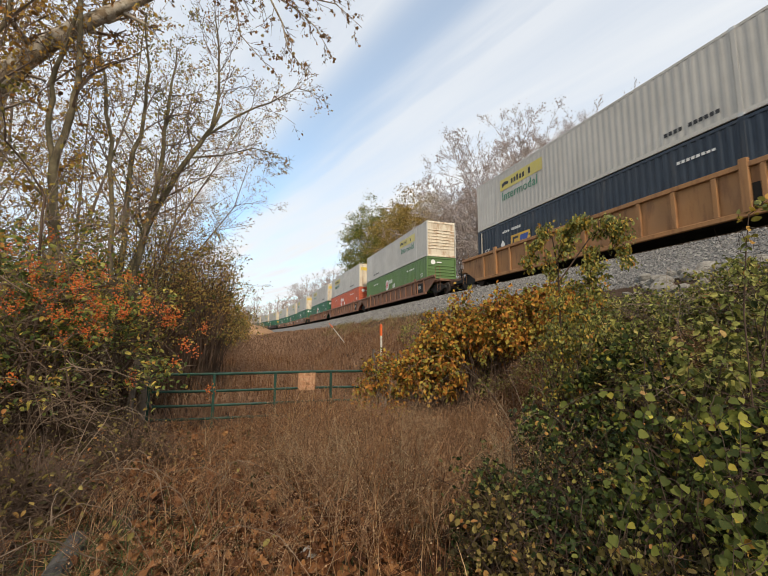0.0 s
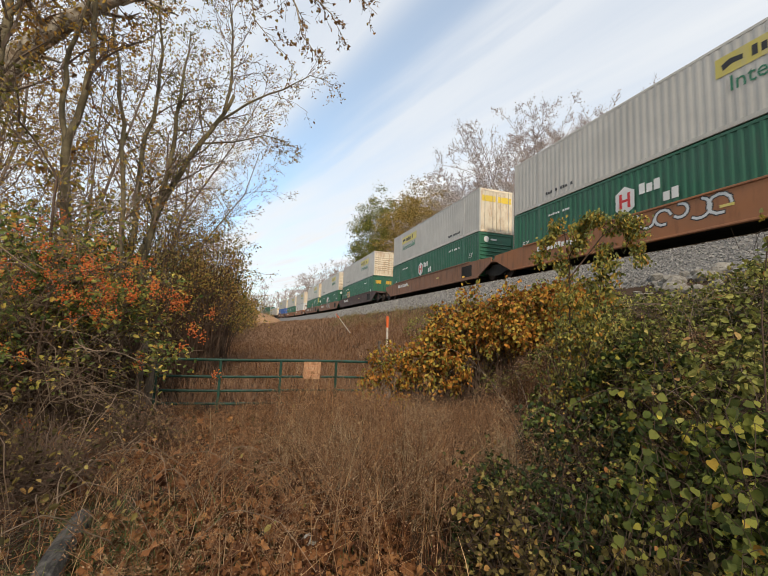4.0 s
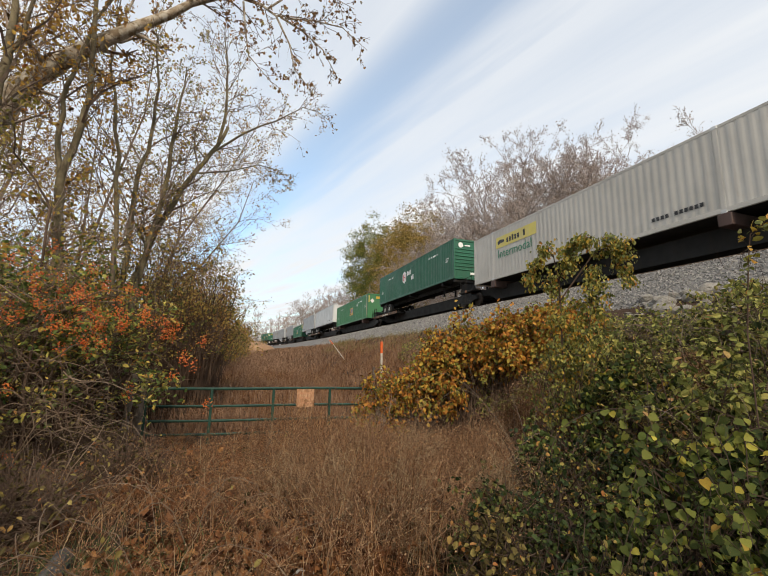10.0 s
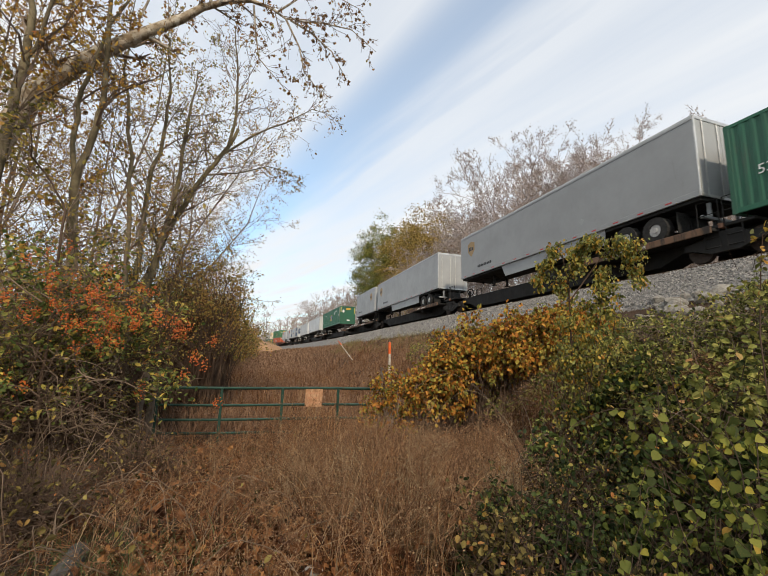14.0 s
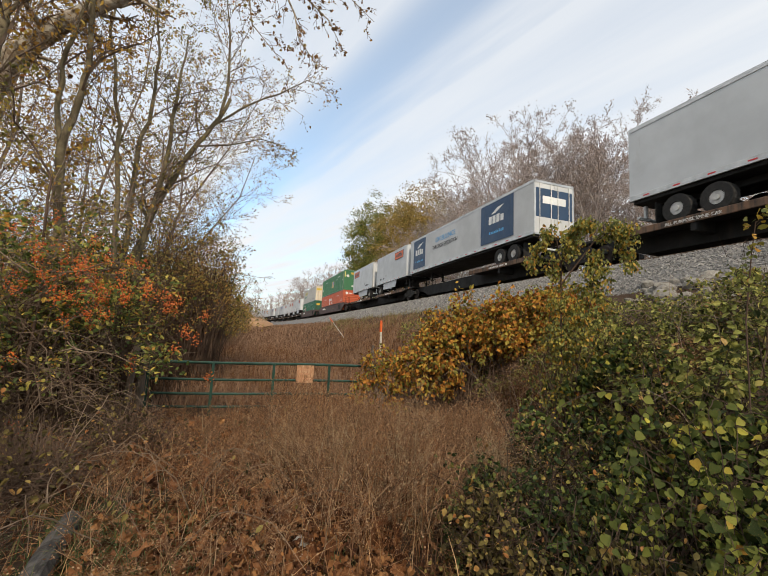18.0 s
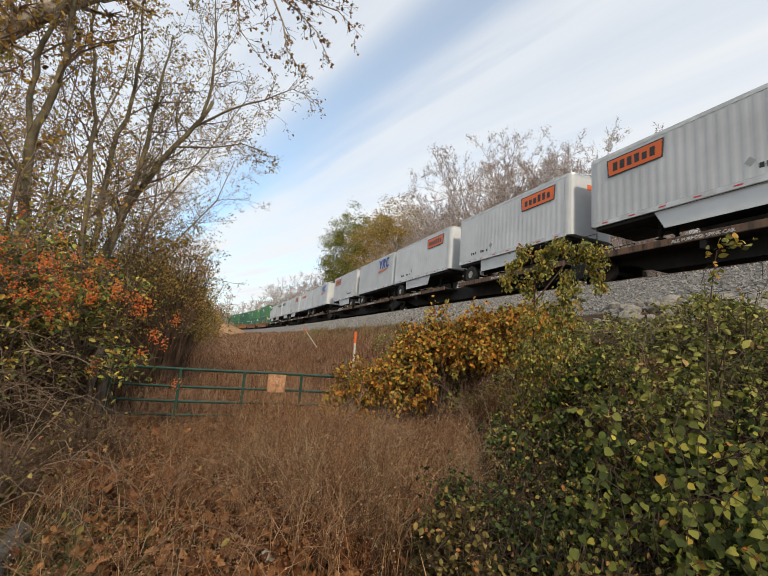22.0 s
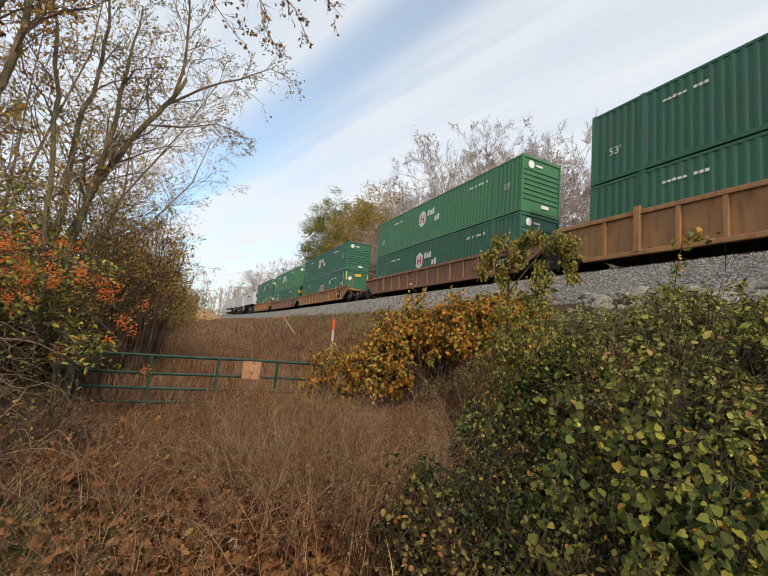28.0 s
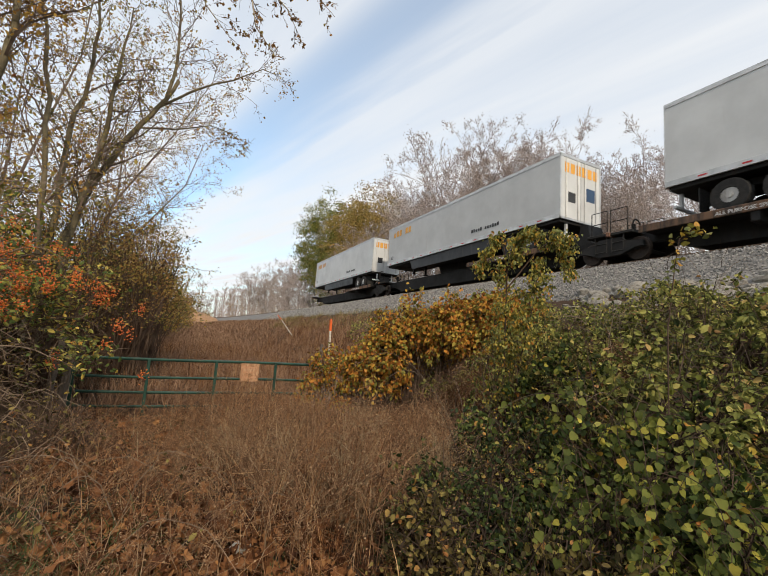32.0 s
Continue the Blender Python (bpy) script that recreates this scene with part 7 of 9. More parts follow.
def left_shrubs():
    # bittersweet-hung thicket before the gate
    shrub("berry_shrub", "tangled shrub hung with orange berries and green leaves", (-3.2, 7.6), (2.3, 1.4, 3.7), 330, 34, GREENHEDGE, "leaf", 0.085, stem=DARKSTEM, seed=11, low=0.02, shell=0.5, sig=0.2, lift=0.9, hollow=-0.2, cell=0.6, bend=1.8, berries=1,
          berry_at=[(-2.23, 6.6, 2.34, 0.30, 23), (-1.88, 6.6, 2.19, 0.28, 17), (-2.63, 6.6, 2.39, 0.26, 9), (-1.58, 6.7, 2.54, 0.22, 4), (-1.83, 6.7, 1.94, 0.15, 6), (-1.08, 6.9, 2.00, 0.14, 6), (-0.68, 7.1, 1.70, 0.10, 3), (-0.73, 7.1, 1.35, 0.09, 2), (-0.43, 7.2, 0.95, 0.06, 1),
                    (-2.68, 6.6, 0.30, 0.10, 2), (-2.88, 6.4, 1.20, 0.2, 2), (-1.58, 7.6, 1.10, 0.12, 2)])
    shrub("thicket_shrub", "tall leafy thicket with yellowing leaves", (-3.6, 9.4), (1.7, 0.9, 3.1), 150, 26, HEDGE, "leaf", 0.076, stem=DARKSTEM, seed=12, group="thicket", low=-0.4, shell=0.5, sig=0.2, lift=1.5, bend=1.6)
    for i, (x, y, a, b, c, up) in enumerate(((-2.6, 10.6, 2.1, 1.2, 4.4, 1.6), (-3.0, 12.8, 2.6, 1.4, 5.4, 1.7), (-3.0, 17.0, 2.7, 2.0, 6.4, 1.7), (-3.2, 23.0, 3.2, 2.6, 6.6, 1.4), (-2.6, 31.0, 2.9, 3.0, 7.6, 1.0), (-2.0, 40.0, 2.5, 3.2, 8.0, 0.6), (-5.2, 33.0, 3.0, 3.0, 8.0, 0.5), (-1.35, 13.4, 1.45, 1.1, 4.7, 2.3), (-1.2, 16.8, 1.6, 1.3, 5.4, 2.1))):
        shrub("overhanging_shrub", "leafy overhanging thicket with olive and yellow leaves", (x, y), (a, b, c), 200, 24 if y < 14 else 30, (HEDGE, WOODLEAF)[i % 2], "leaf" if y < 13 else "small", 0.07 if y < 14 else 0.075 + 0.0022 * y, seed=300 + i,
              group="thicket", low=0.0, shell=0.5, sig=0.22 if y < 14 else 0.34, stem_r=0.008, stem=DARKSTEM, hollow=-0.2, cell=0.9, bend=1.5, lift=up)
    # bare branches that arch out of the thicket
    rng = np.random.default_rng(44)
    st = Bits()
    n = 120
    base = np.stack([rng.uniform(-4.4, -2.0, n), rng.uniform(6.1, 7.6, n), rng.uniform(0.5, 2.7, n)], 1)
    away, reach, rise = rng.normal(0, 0.7, n) + np.pi * (rng.uniform(0, 1, n) < 0.35), rng.uniform(0.5, 1.5, n), rng.uniform(-0.1, 0.45, n)
    prev, girth = base, rng.uniform(0.004, 0.010, n)
    for j in range(7):
        f = (j + 1) / 7
        q = base + np.stack([np.cos(away) * reach * f, -np.abs(np.sin(away)) * reach * f * 0.5, rise * np.sin(f * 2.7) - 0.3 * f * f], 1) + rng.normal(0, 0.022, (n, 3))
        st.rods(prev, q, girth * (1 - 0.10 * j), girth * (0.9 - 0.10 * j), 4)
        for _ in range(2):
            d = rng.normal(0, 0.17, (n, 3)) + np.array([0, 0, -0.02])
            st.rods(q, q + d, girth * 0.35, girth * 0.15, 3)
        prev = q
    stuff("thicket_branches", st, CANE, None, "bare grey-brown branches arching out of the thicket", "branches")
    for i, (x, y, a, b, c) in enumerate(((-3.3, 4.3, 1.0, 0.8, 0.9), (-2.7, 5.7, 0.9, 0.8, 0.8), (-3.9, 3.2, 0.9, 0.8, 0.9), (-1.9, 7.4, 0.8, 0.6, 0.7), (-2.2, 3.4, 0.7, 0.6, 0.6), (-2.6, 2.5, 0.9, 0.7, 0.75), (-1.9, 2.3, 0.5, 0.4, 0.4), (-3.4, 2.9, 0.8, 0.6, 0.8), (-1.9, 4.9, 0.7, 0.7, 0.55), (-4.4, 5.4, 1.0, 0.9, 1.2), (-1.3, 6.3, 0.7, 0.6, 0.5))):
        shrub("bramble", "low tangle of bare brown brambles with few leaves", (x, y), (a, b, c), 300, 3, BROWNVINE, "leaf", 0.06, stem=(DARKSTEM, DEAD_SHADE_STEM)[i % 2], seed=340 + i, group="brambles", low=0.15, shell=0.5, sig=0.2, stem_r=0.006, bend=2.2)
    # undergrowth whose near-black stems put shade into the hollow below the thicket
    for i, (x, y, a, b, c) in enumerate(((-2.9, 8.4, 0.9, 0.6, 1.5), (-3.8, 7.3, 1.0, 0.7, 1.5), (-4.6, 8.7, 1.1, 0.8, 1.9), (-2.7, 9.3, 0.7, 0.5, 1.5), (-3.3, 6.2, 0.9, 0.6, 1.1), (-4.2, 5.9, 0.9, 0.7, 1.3), (-3.6, 10.6, 1.3, 0.8, 1.9), (-5.4, 9.8, 1.2, 0.9, 2.1))):
        shrub("undergrowth", "dark tangled undergrowth with few brown and olive leaves", (x, y), (a, b, c), 170, 8, (BROWNVINE, HEDGE)[i % 2], "leaf", 0.07, stem=DEAD_SHADE_STEM, seed=380 + i, group="undergrowth", low=0.1, shell=0.45, sig=0.2, stem_r=0.007, bend=2.4, core=260)
    spots = [(-5.2, 6.4, 1.8, 1.4, 2.6), (-4.6, 4.4, 1.2, 1.1, 1.7), (-4.6, 11.5, 1.8, 1.6, 4.0), (-5.5, 11, 2.2, 1.8, 4.2), (-5.2, 15.5, 1.8, 2.0, 4.2), (-7.2, 15, 2.2, 2.0, 4.6), (-5.6, 20.5, 1.9, 2.2, 4.4),
             (-8.2, 20, 2.2, 2.2, 5.0), (-4.9, 27, 2.0, 2.6, 4.4), (-8, 27, 2.4, 2.6, 5.2), (-3.6, 36, 2.2, 3.0, 4.4), (-7, 35, 2.6, 3, 5.4), (-2.2, 46, 2.4, 3.5, 4.4), (-4.5, 45, 2.6, 3.5, 5.6), (-1.0, 57, 2.4, 4, 4.6),
             (-4.5, 58, 3, 4, 6), (0.0, 72, 2.2, 5, 4.6), (-5, 74, 3.4, 5, 6.5), (-0.4, 92, 3, 6, 4.6), (-6, 95, 4, 6, 6.5), (-9, 14, 2.6, 2.4, 4.5), (-9.5, 21, 2.8, 3, 5), (-10, 30, 3, 3.4, 5.5), (-7.5, 7.5, 1.8, 1.6, 3.0)]
    for i, (x, y, a, b, c) in enumerate(spots):
        far = y > 24
        shrub("thicket_shrub", "brown and olive thicket at the edge of the wood", (x, y), (a, b, c * (1.08 if y < 18 else 1.25)), 150, 22 if not far else 16, (HEDGE, WOODLEAF, HEDGE)[i % 3], "leaf" if y < 13 else "small",
              0.062 if y < 14 else 0.085 if not far else 0.15 + 0.0014 * y, seed=200 + i, group="thicket", low=-0.12, shell=0.5, sig=0.26 if not far else 0.45, stem_r=0.009)


left_shrubs()


def right_shrubs():
    # the orange and yellow bush on the bank
    for i, (x, y, a, b, c, n) in enumerate(((4.25, 8.9, 0.85, 0.8, 1.95, 110), (5.1, 8.7, 1.2, 0.9, 2.2, 230), (6.1, 8.3, 1.2, 0.9, 1.95, 200), (7.1, 7.7, 1.0, 0.9, 1.5, 150), (8.0, 8.8, 1.1, 0.9, 1.2, 80))):
        shrub("autumn_shrub", "bush with orange, yellow and green autumn leaves", (x, y), (a, b, c), n, 36, (AUTUMN, AUTUMN, AUTUMN, AUTUMN, CREEPER)[i], "oval", 0.098, stem=DARKSTEM, seed=30 + i, group="autumn bushes", low=-0.10, shell=0.3, sig=0.15, droop=1.0, flat=0.25, hollow=-0.2, cell=0.42, lift=0.5)
    shrub("sumac_shrub", "small bright orange-leaved shrub beside the gate", (3.05, 8.9), (0.66, 0.45, 1.65), 60, 30, AUTUMN, "oval", 0.085, seed=37, group="autumn bushes", low=-0.3, sig=0.13, droop=0.8)
    for i, (x, y, a, b, c, n) in enumerate(((8.0, 12.0, 1.6, 1.5, 0.8, 70), (7.0, 11.2, 1.4, 1.3, 1.0, 70), (8.6, 9.4, 0.8, 1.3, 0.5, 50), (8.4, 6.4, 0.8, 1.5, 0.5, 60), (8.2, 4.2, 1.2, 1.3, 0.75, 80), (7.6, 15.5, 1.5, 1.6, 0.8, 60))):
        shrub("bank_scrub", "low green and brown scrub on the railway bank", (x, y), (a, b, c), n, 26, CREEPER, "leaf", 0.08, seed=50 + i, group="bank scrub", low=0.0, sig=0.2, flat=0.2, droop=0.6)
    # leaves of the creepers that cover the bank
    rng = np.random.default_rng(12)
    n = 24000
    x, y = rng.uniform(5.2, 9.3, n), rng.uniform(1.5, 12.5, n)
    v = np.array([noise.noise(Vector((p * 1.1, q * 1.1, 5))) for p, q in zip(x, y)])
    ok = v + rng.normal(0, 0.25, n) > -0.15
    x, y, v = x[ok], y[ok], v[ok]
    z = np.array([ground_z(p, q) for p, q in zip(x, y)]) + rng.uniform(0.02, 1, len(x)) ** 1.4 * (0.30 + 0.35 * v)
    cr, st = Bits(), Bits()
    cr.scatter("leaf", np.stack([x, y, z], 1), rand_bases(rng, len(x), 0.6, 0.2), rng.uniform(0.05, 0.105, len(x)))
    stuff("bank_creeper", cr, CREEPER, None, "yellow-green creeper leaves covering the railway bank", "creeper")
    k = rng.integers(0, len(x), 1500)
    A = np.stack([x[k], y[k], z[k]], 1)
    st.rods(A, A + rng.normal(0, 0.35, A.shape) * np.array([1, 1, 0.45]), [0.006] * len(k), [0.003] * len(k), 3)
    stuff("creeper_stems", st, TWIG, None, "bare creeper stems on the railway bank", "creeper")
    # dead weeds with pale pinkish stems and brown seed heads
    for i, (x, y, a, b, c) in enumerate(((2.35, 3.3, 0.42, 0.35, 1.05), (2.75, 3.75, 0.45, 0.35, 1.15), (1.55, 3.6, 0.4, 0.4, 0.85), (1.95, 4.2, 0.45, 0.4, 0.95), (1.2, 4.6, 0.4, 0.4, 0.8), (2.9, 4.7, 0.5, 0.4, 1.15), (2.4, 5.2, 0.45, 0.4, 1.1), (3.5, 5.4, 0.45, 0.4, 1.0), (0.7, 5.4, 0.45, 0.4, 0.7), (1.75, 5.6, 0.5, 0.4, 0.95))):
        shrub("dead_weed", "clump of dead weeds with fine pinkish brown stems", (x, y), (a, b, c), 150, 9, GRASSY, "small", 0.022, stem=(PALE_STEM, WEED)[i % 2], seed=90 + i, group="dead weeds", low=0.0, shell=0.5, sig=0.12, stem_r=0.0028)
    # the large green mass beside the camera
    plain, heart = "dense vine-covered shrub with green and yellowing leaves", "shrub with broad heart-shaped green leaves"
    brown, dark = "tangled shrub with small browning leaves", "dark green small-leaved shrub"
    for i, (x, y, a, b, c, n, per, sz, kd, mt, lab) in enumerate((
            (3.9, 2.4, 1.2, 1.0, 1.35, 130, 44, 0.066, "round", VINE, plain), (2.9, 1.95, 0.8, 0.6, 0.9, 100, 30, 0.055, "heart", BIGGREEN, heart), (5.4, 2.6, 1.4, 1.3, 1.5, 130, 44, 0.085, "leaf", CREEPER, plain),
            (5.4, 4.6, 1.2, 1.1, 0.95, 110, 44, 0.075, "leaf", CREEPER, plain), (3.2, 3.4, 1.0, 0.8, 0.95, 130, 44, 0.045, "round", DEEPGREEN, dark), (6.6, 5.6, 1.4, 1.4, 1.0, 100, 40, 0.08, "leaf", CREEPER, plain),
            (2.2, 2.4, 0.65, 0.55, 0.66, 100, 46, 0.038, "round", DEEPGREEN, dark), (7.2, 3.0, 1.3, 1.4, 1.2, 100, 38, 0.085, "leaf", CREEPER, plain), (4.0, 0.9, 1.1, 0.7, 1.15, 90, 30, 0.06, "heart", BIGGREEN, heart),
            (4.9, 4.1, 0.8, 0.7, 1.55, 90, 40, 0.066, "round", VINE, plain), (5.9, 5.0, 0.9, 0.9, 1.4, 80, 40, 0.07, "leaf", CREEPER, plain), (1.75, 1.9, 0.42, 0.4, 0.42, 60, 36, 0.036, "round", BROWNVINE, brown),
            (2.7, 3.0, 0.7, 0.6, 0.75, 90, 36, 0.036, "leaf", BROWNVINE, brown), (4.3, 3.3, 0.7, 0.6, 1.5, 70, 36, 0.045, "leaf", BROWNVINE, brown), (3.3, 1.6, 0.7, 0.6, 1.15, 70, 34, 0.052, "round", VINE, plain), (8.5, 4.5, 0.8, 0.8, 1.05, 60, 34, 0.085, "leaf", CREEPER, plain), (7.7, 3.4, 0.9, 0.8, 1.0, 70, 34, 0.085, "leaf", CREEPER, plain), (6.9, 6.6, 0.9, 0.8, 1.0, 60, 34, 0.08, "leaf", CREEPER, plain),
            (1.75, 2.4, 0.35, 0.35, 0.5, 60, 40, 0.045, "oval", BROWNVINE, brown), (2.2, 2.95, 0.45, 0.4, 0.62, 80, 42, 0.045, "oval", DEEPGREEN, dark), (2.3, 1.75, 0.45, 0.4, 0.6, 60, 40, 0.05, "oval", BROWNVINE, brown))):
        shrub("green_shrub", lab, (x, y), (a, b, c), int(n * 1.6), per - 8, mt, kd, sz, stem=DEAD_SHADE_STEM, seed=60 + i, group="green shrubs", low=0.1, shell=0.20, sig=0.10, droop=0.7, flat=0.3, ragged=0.14, hollow=-0.07, cell=0.30, bend=1.4, core=150)
    # long bare shoots arching over the shrubs
    rr = random.Random(21)
    g = Geo()
    for k in range(44):
        x, y = rr.uniform(3.6, 8.0), rr.uniform(2.6, 5.6)
        z = ground_z(x, y) + rr.uniform(0.5, 1.1)
        dx, dy, up = rr.gauss(0, 0.45), rr.gauss(0, 0.45), rr.uniform(0.25, 0.6)
        pts = []
        for j in range(11):
            f = j / 10
            pts.append((x + dx * 1.8 * f + rr.gauss(0, 0.012), y + dy * 1.8 * f + rr.gauss(0, 0.012), z - 0.4 + (up + 0.4) * math.sin(f * 2.3) / 0.93))
        g.tube(pts, [0.004 - 0.0025 * j / 10 for j in range(11)], 4, False)
    me = g.mesh("arching_shoots")
    ob = part("arching_shoots", me, TWIG)
    tagged(ob, "long bare vine shoots arching over green shrubs", "vine", kind="stuff")
    # the vine-wrapped sapling
    th = thing("vine_sapling", "thin sapling wrapped in yellow and green vine leaves", "sapling")
    t = Tree(91)
    kw = dict(depth=1, spread=0.9, up=-0.06, wig=0.34, thin=0.003, leafy=5, step=0.1)
    t.path([(4.3, 4.6, 0.5), (4.24, 4.54, 1.6), (4.20, 4.5, 2.3), (4.16, 4.45, 2.85), (4.22, 4.3, 3.15), (4.32, 4.15, 3.36)], [0.015, 0.013, 0.011, 0.009, 0.007, 0.004], kids=34, ratio=0.12, start=0.16, **kw)
    t.path([(4.18, 4.47, 2.6), (4.08, 4.45, 3.15), (4.02, 4.5, 3.24), (3.93, 4.6, 3.05), (3.84, 4.72, 2.75)], [0.010, 0.008, 0.006, 0.004, 0.003], kids=12, ratio=0.17, start=0.3, **kw)
    t.path([(4.18, 4.47, 2.55), (4.42, 4.15, 3.1), (4.55, 3.95, 3.33), (4.66, 3.88, 3.18), (4.74, 3.86, 2.75)], [0.011, 0.009, 0.006, 0.004, 0.003], kids=18, ratio=0.18, start=0.2, **kw)
    t.path([(4.3, 4.3, 1.5), (4.42, 4.2, 2.3), (4.46, 4.15, 2.9)], [0.007, 0.005, 0.003], kids=26, ratio=0.22, start=0.05, **kw)
    t.build(th, DARKSTEM, DARKSTEM, SAPLEAF, "oval", 0.050, keep=1.0, seed=8, spread=0.035, droop=1.8, flat=0.2)
    shrub("vine_shrub", "vine-covered shrub with yellow-green leaves round a sapling", (4.45, 4.65), (0.55, 0.5, 2.15), 90, 34, SAPLEAF, "oval", 0.05, stem=DARKSTEM, seed=58, low=-0.2, shell=0.4, sig=0.12, droop=1.2, flat=0.3, hollow=-0.15, cell=0.4, lift=0.5)
    # slender sprout against the train
    th = thing("green_sprout", "slender green sprout with small round leaves", "sapling")
    t = Tree(95)
    t.path([(3.55, 1.95, 1.2), (3.5, 1.92, 1.95), (3.46, 1.84, 2.45), (3.45, 1.8, 2.66), (3.5, 1.75, 2.72), (3.56, 1.70, 2.71)], [0.006, 0.005, 0.004, 0.003, 0.0025, 0.002], kids=11, depth=0, ratio=0.10, spread=0.9, start=0.25, up=0.0, leafy=2, thin=0.0015, step=0.05)
    t.build(th, DARKSTEM, DARKSTEM, SAPLEAF, "oval", 0.055, keep=1.0, seed=5, spread=0.012, droop=0.5)


right_shrubs()


def near_leaves():
    """Vines that hang over the shrubs closest to the camera, their broad leaves one by one."""
    rng = np.random.default_rng(77)
    meshes = []
    for i in range(6):
        tv, tt = TEMPLATES["heart"]
        g = Geo()
        wob = rng.normal(0, 0.035, tv.shape)
        g.v = [tuple(p) for p in tv * np.array([rng.uniform(0.8, 1.1), 1, rng.uniform(0.6, 2.2)]) + wob * np.array([1, 1, 1.6])]
        g.f = [tuple(int(q) for q in t) for t in tt]
        me = g.mesh("leaf", True)
        me.materials.append(NEARLEAF)
        meshes.append(me)
    for k in range(30):
        th = thing("broadleaf_vine", "hanging vine with broad heart-shaped green and yellow leaves", "vine", "hanging vines")
        a, dist = radians(rng.uniform(50, 67)), rng.uniform(2.3, 3.1)
        p = np.array([math.sin(a) * dist, math.cos(a) * dist, rng.uniform(0.75, 1.55) if k % 4 else rng.uniform(0.45, 0.8)])
        step = np.array([rng.normal(0, 0.03), rng.normal(0, 0.03), 0.02])
        pts = [tuple(p)]
        for j in range(int(rng.integers(7, 15))):
            step = step * 0.8 + np.array([rng.normal(-0.006, 0.014), rng.normal(-0.004, 0.014), -0.011])
            p = p + step
            if p[2] < 0.12:
                break
            pts.append(tuple(p))
            for side in (-1, 1) if rng.uniform() < 0.35 else (1 if j % 2 else -1,):
                out = np.array([rng.normal(0, 0.7) - 0.45 * math.sin(a), rng.normal(0, 0.7) - 0.45 * math.cos(a), -rng.uniform(0.3, 1.3)])
                up = np.array([-math.sin(a) + rng.normal(0, 0.45), -math.cos(a) + rng.normal(0, 0.45), 0.75])
                B = bases(out[None], up[None])[0]
                sc = rng.uniform(0.026, 0.052)
                at = p + np.array([side * 0.02 * math.cos(a), -side * 0.02 * math.sin(a), 0]) + rng.normal(0, 0.008, 3)
                o = new("leaf", meshes[int(rng.integers(0, 6))])
                o.parent = th
                o.matrix_basis = Matrix([[*(B[q] * sc), at[q]] for q in range(3)] + [[0, 0, 0, 1]])
        if len(pts) > 1:
            part("vine_stem", Geo().tube(pts, [0.0024 - 0.001 * j / len(pts) for j in range(len(pts))], 5, False), DEAD_SHADE_STEM, th)


def near_leaf_material():
    m, nt, p, N, Lk = mat_new("broad_vine_leaf")
    oi, r = N("ShaderNodeObjectInfo"), N("ShaderNodeValToRGB")
    tones = [(0.0, (0.03, 0.045, 0.013)), (0.4, (0.075, 0.095, 0.02)), (0.75, (0.16, 0.175, 0.034)), (0.92, (0.28, 0.27, 0.05)), (0.985, (0.42, 0.33, 0.05)), (1.0, (0.42, 0.18, 0.04))]
    e = r.color_ramp.elements
    while len(e) < len(tones):
        e.new(0.5)
    for i, (pos, c) in enumerate(tones):
        e[i].position, e[i].color = pos, (*c, 1)
    Lk(oi.outputs["Random"], r.inputs[0])
    tc = N("ShaderNodeTexCoord")
    c = mixed(N, Lk, noisy(N, Lk, tc.outputs["Object"], 9, 4, None, 0.55, 0.75), r.outputs[0], (0.17, 0.10, 0.03))
    Lk(c, p.inputs["Base Color"])
    p.inputs["Roughness"].default_value, p.inputs["Specular IOR Level"].default_value = 0.6, 0.15
    t, mx = N("ShaderNodeBsdfTranslucent"), N("ShaderNodeMixShader")
    Lk(c, t.inputs[0])
    mx.inputs[0].default_value = 0.35
    Lk(p.outputs[0], mx.inputs[1]), Lk(t.outputs[0], mx.inputs[2])
    Lk(mx.outputs[0], nt.nodes["Material Output"].inputs[0])
    return m


NEARLEAF = near_leaf_material()
near_leaves()

# ---- grass, litter, stones ----


def heights(x, y):
    return np.array([ground_z(float(a), float(b)) for a, b in zip(x, y)])


def clumpy(rng, n, x0, x1, y0, y1, cell, keep):
    """Points in a field, thinned by a slow noise so that they stand in tufts."""
    x, y = rng.uniform(x0, x1, n), rng.uniform(y0, y1, n)
    v = np.array([noise.noise(Vector((a / cell, b / cell, 2.7))) for a, b in zip(x, y)])
    ok = v + rng.normal(0, 0.22, n) > keep
    return x[ok], y[ok]


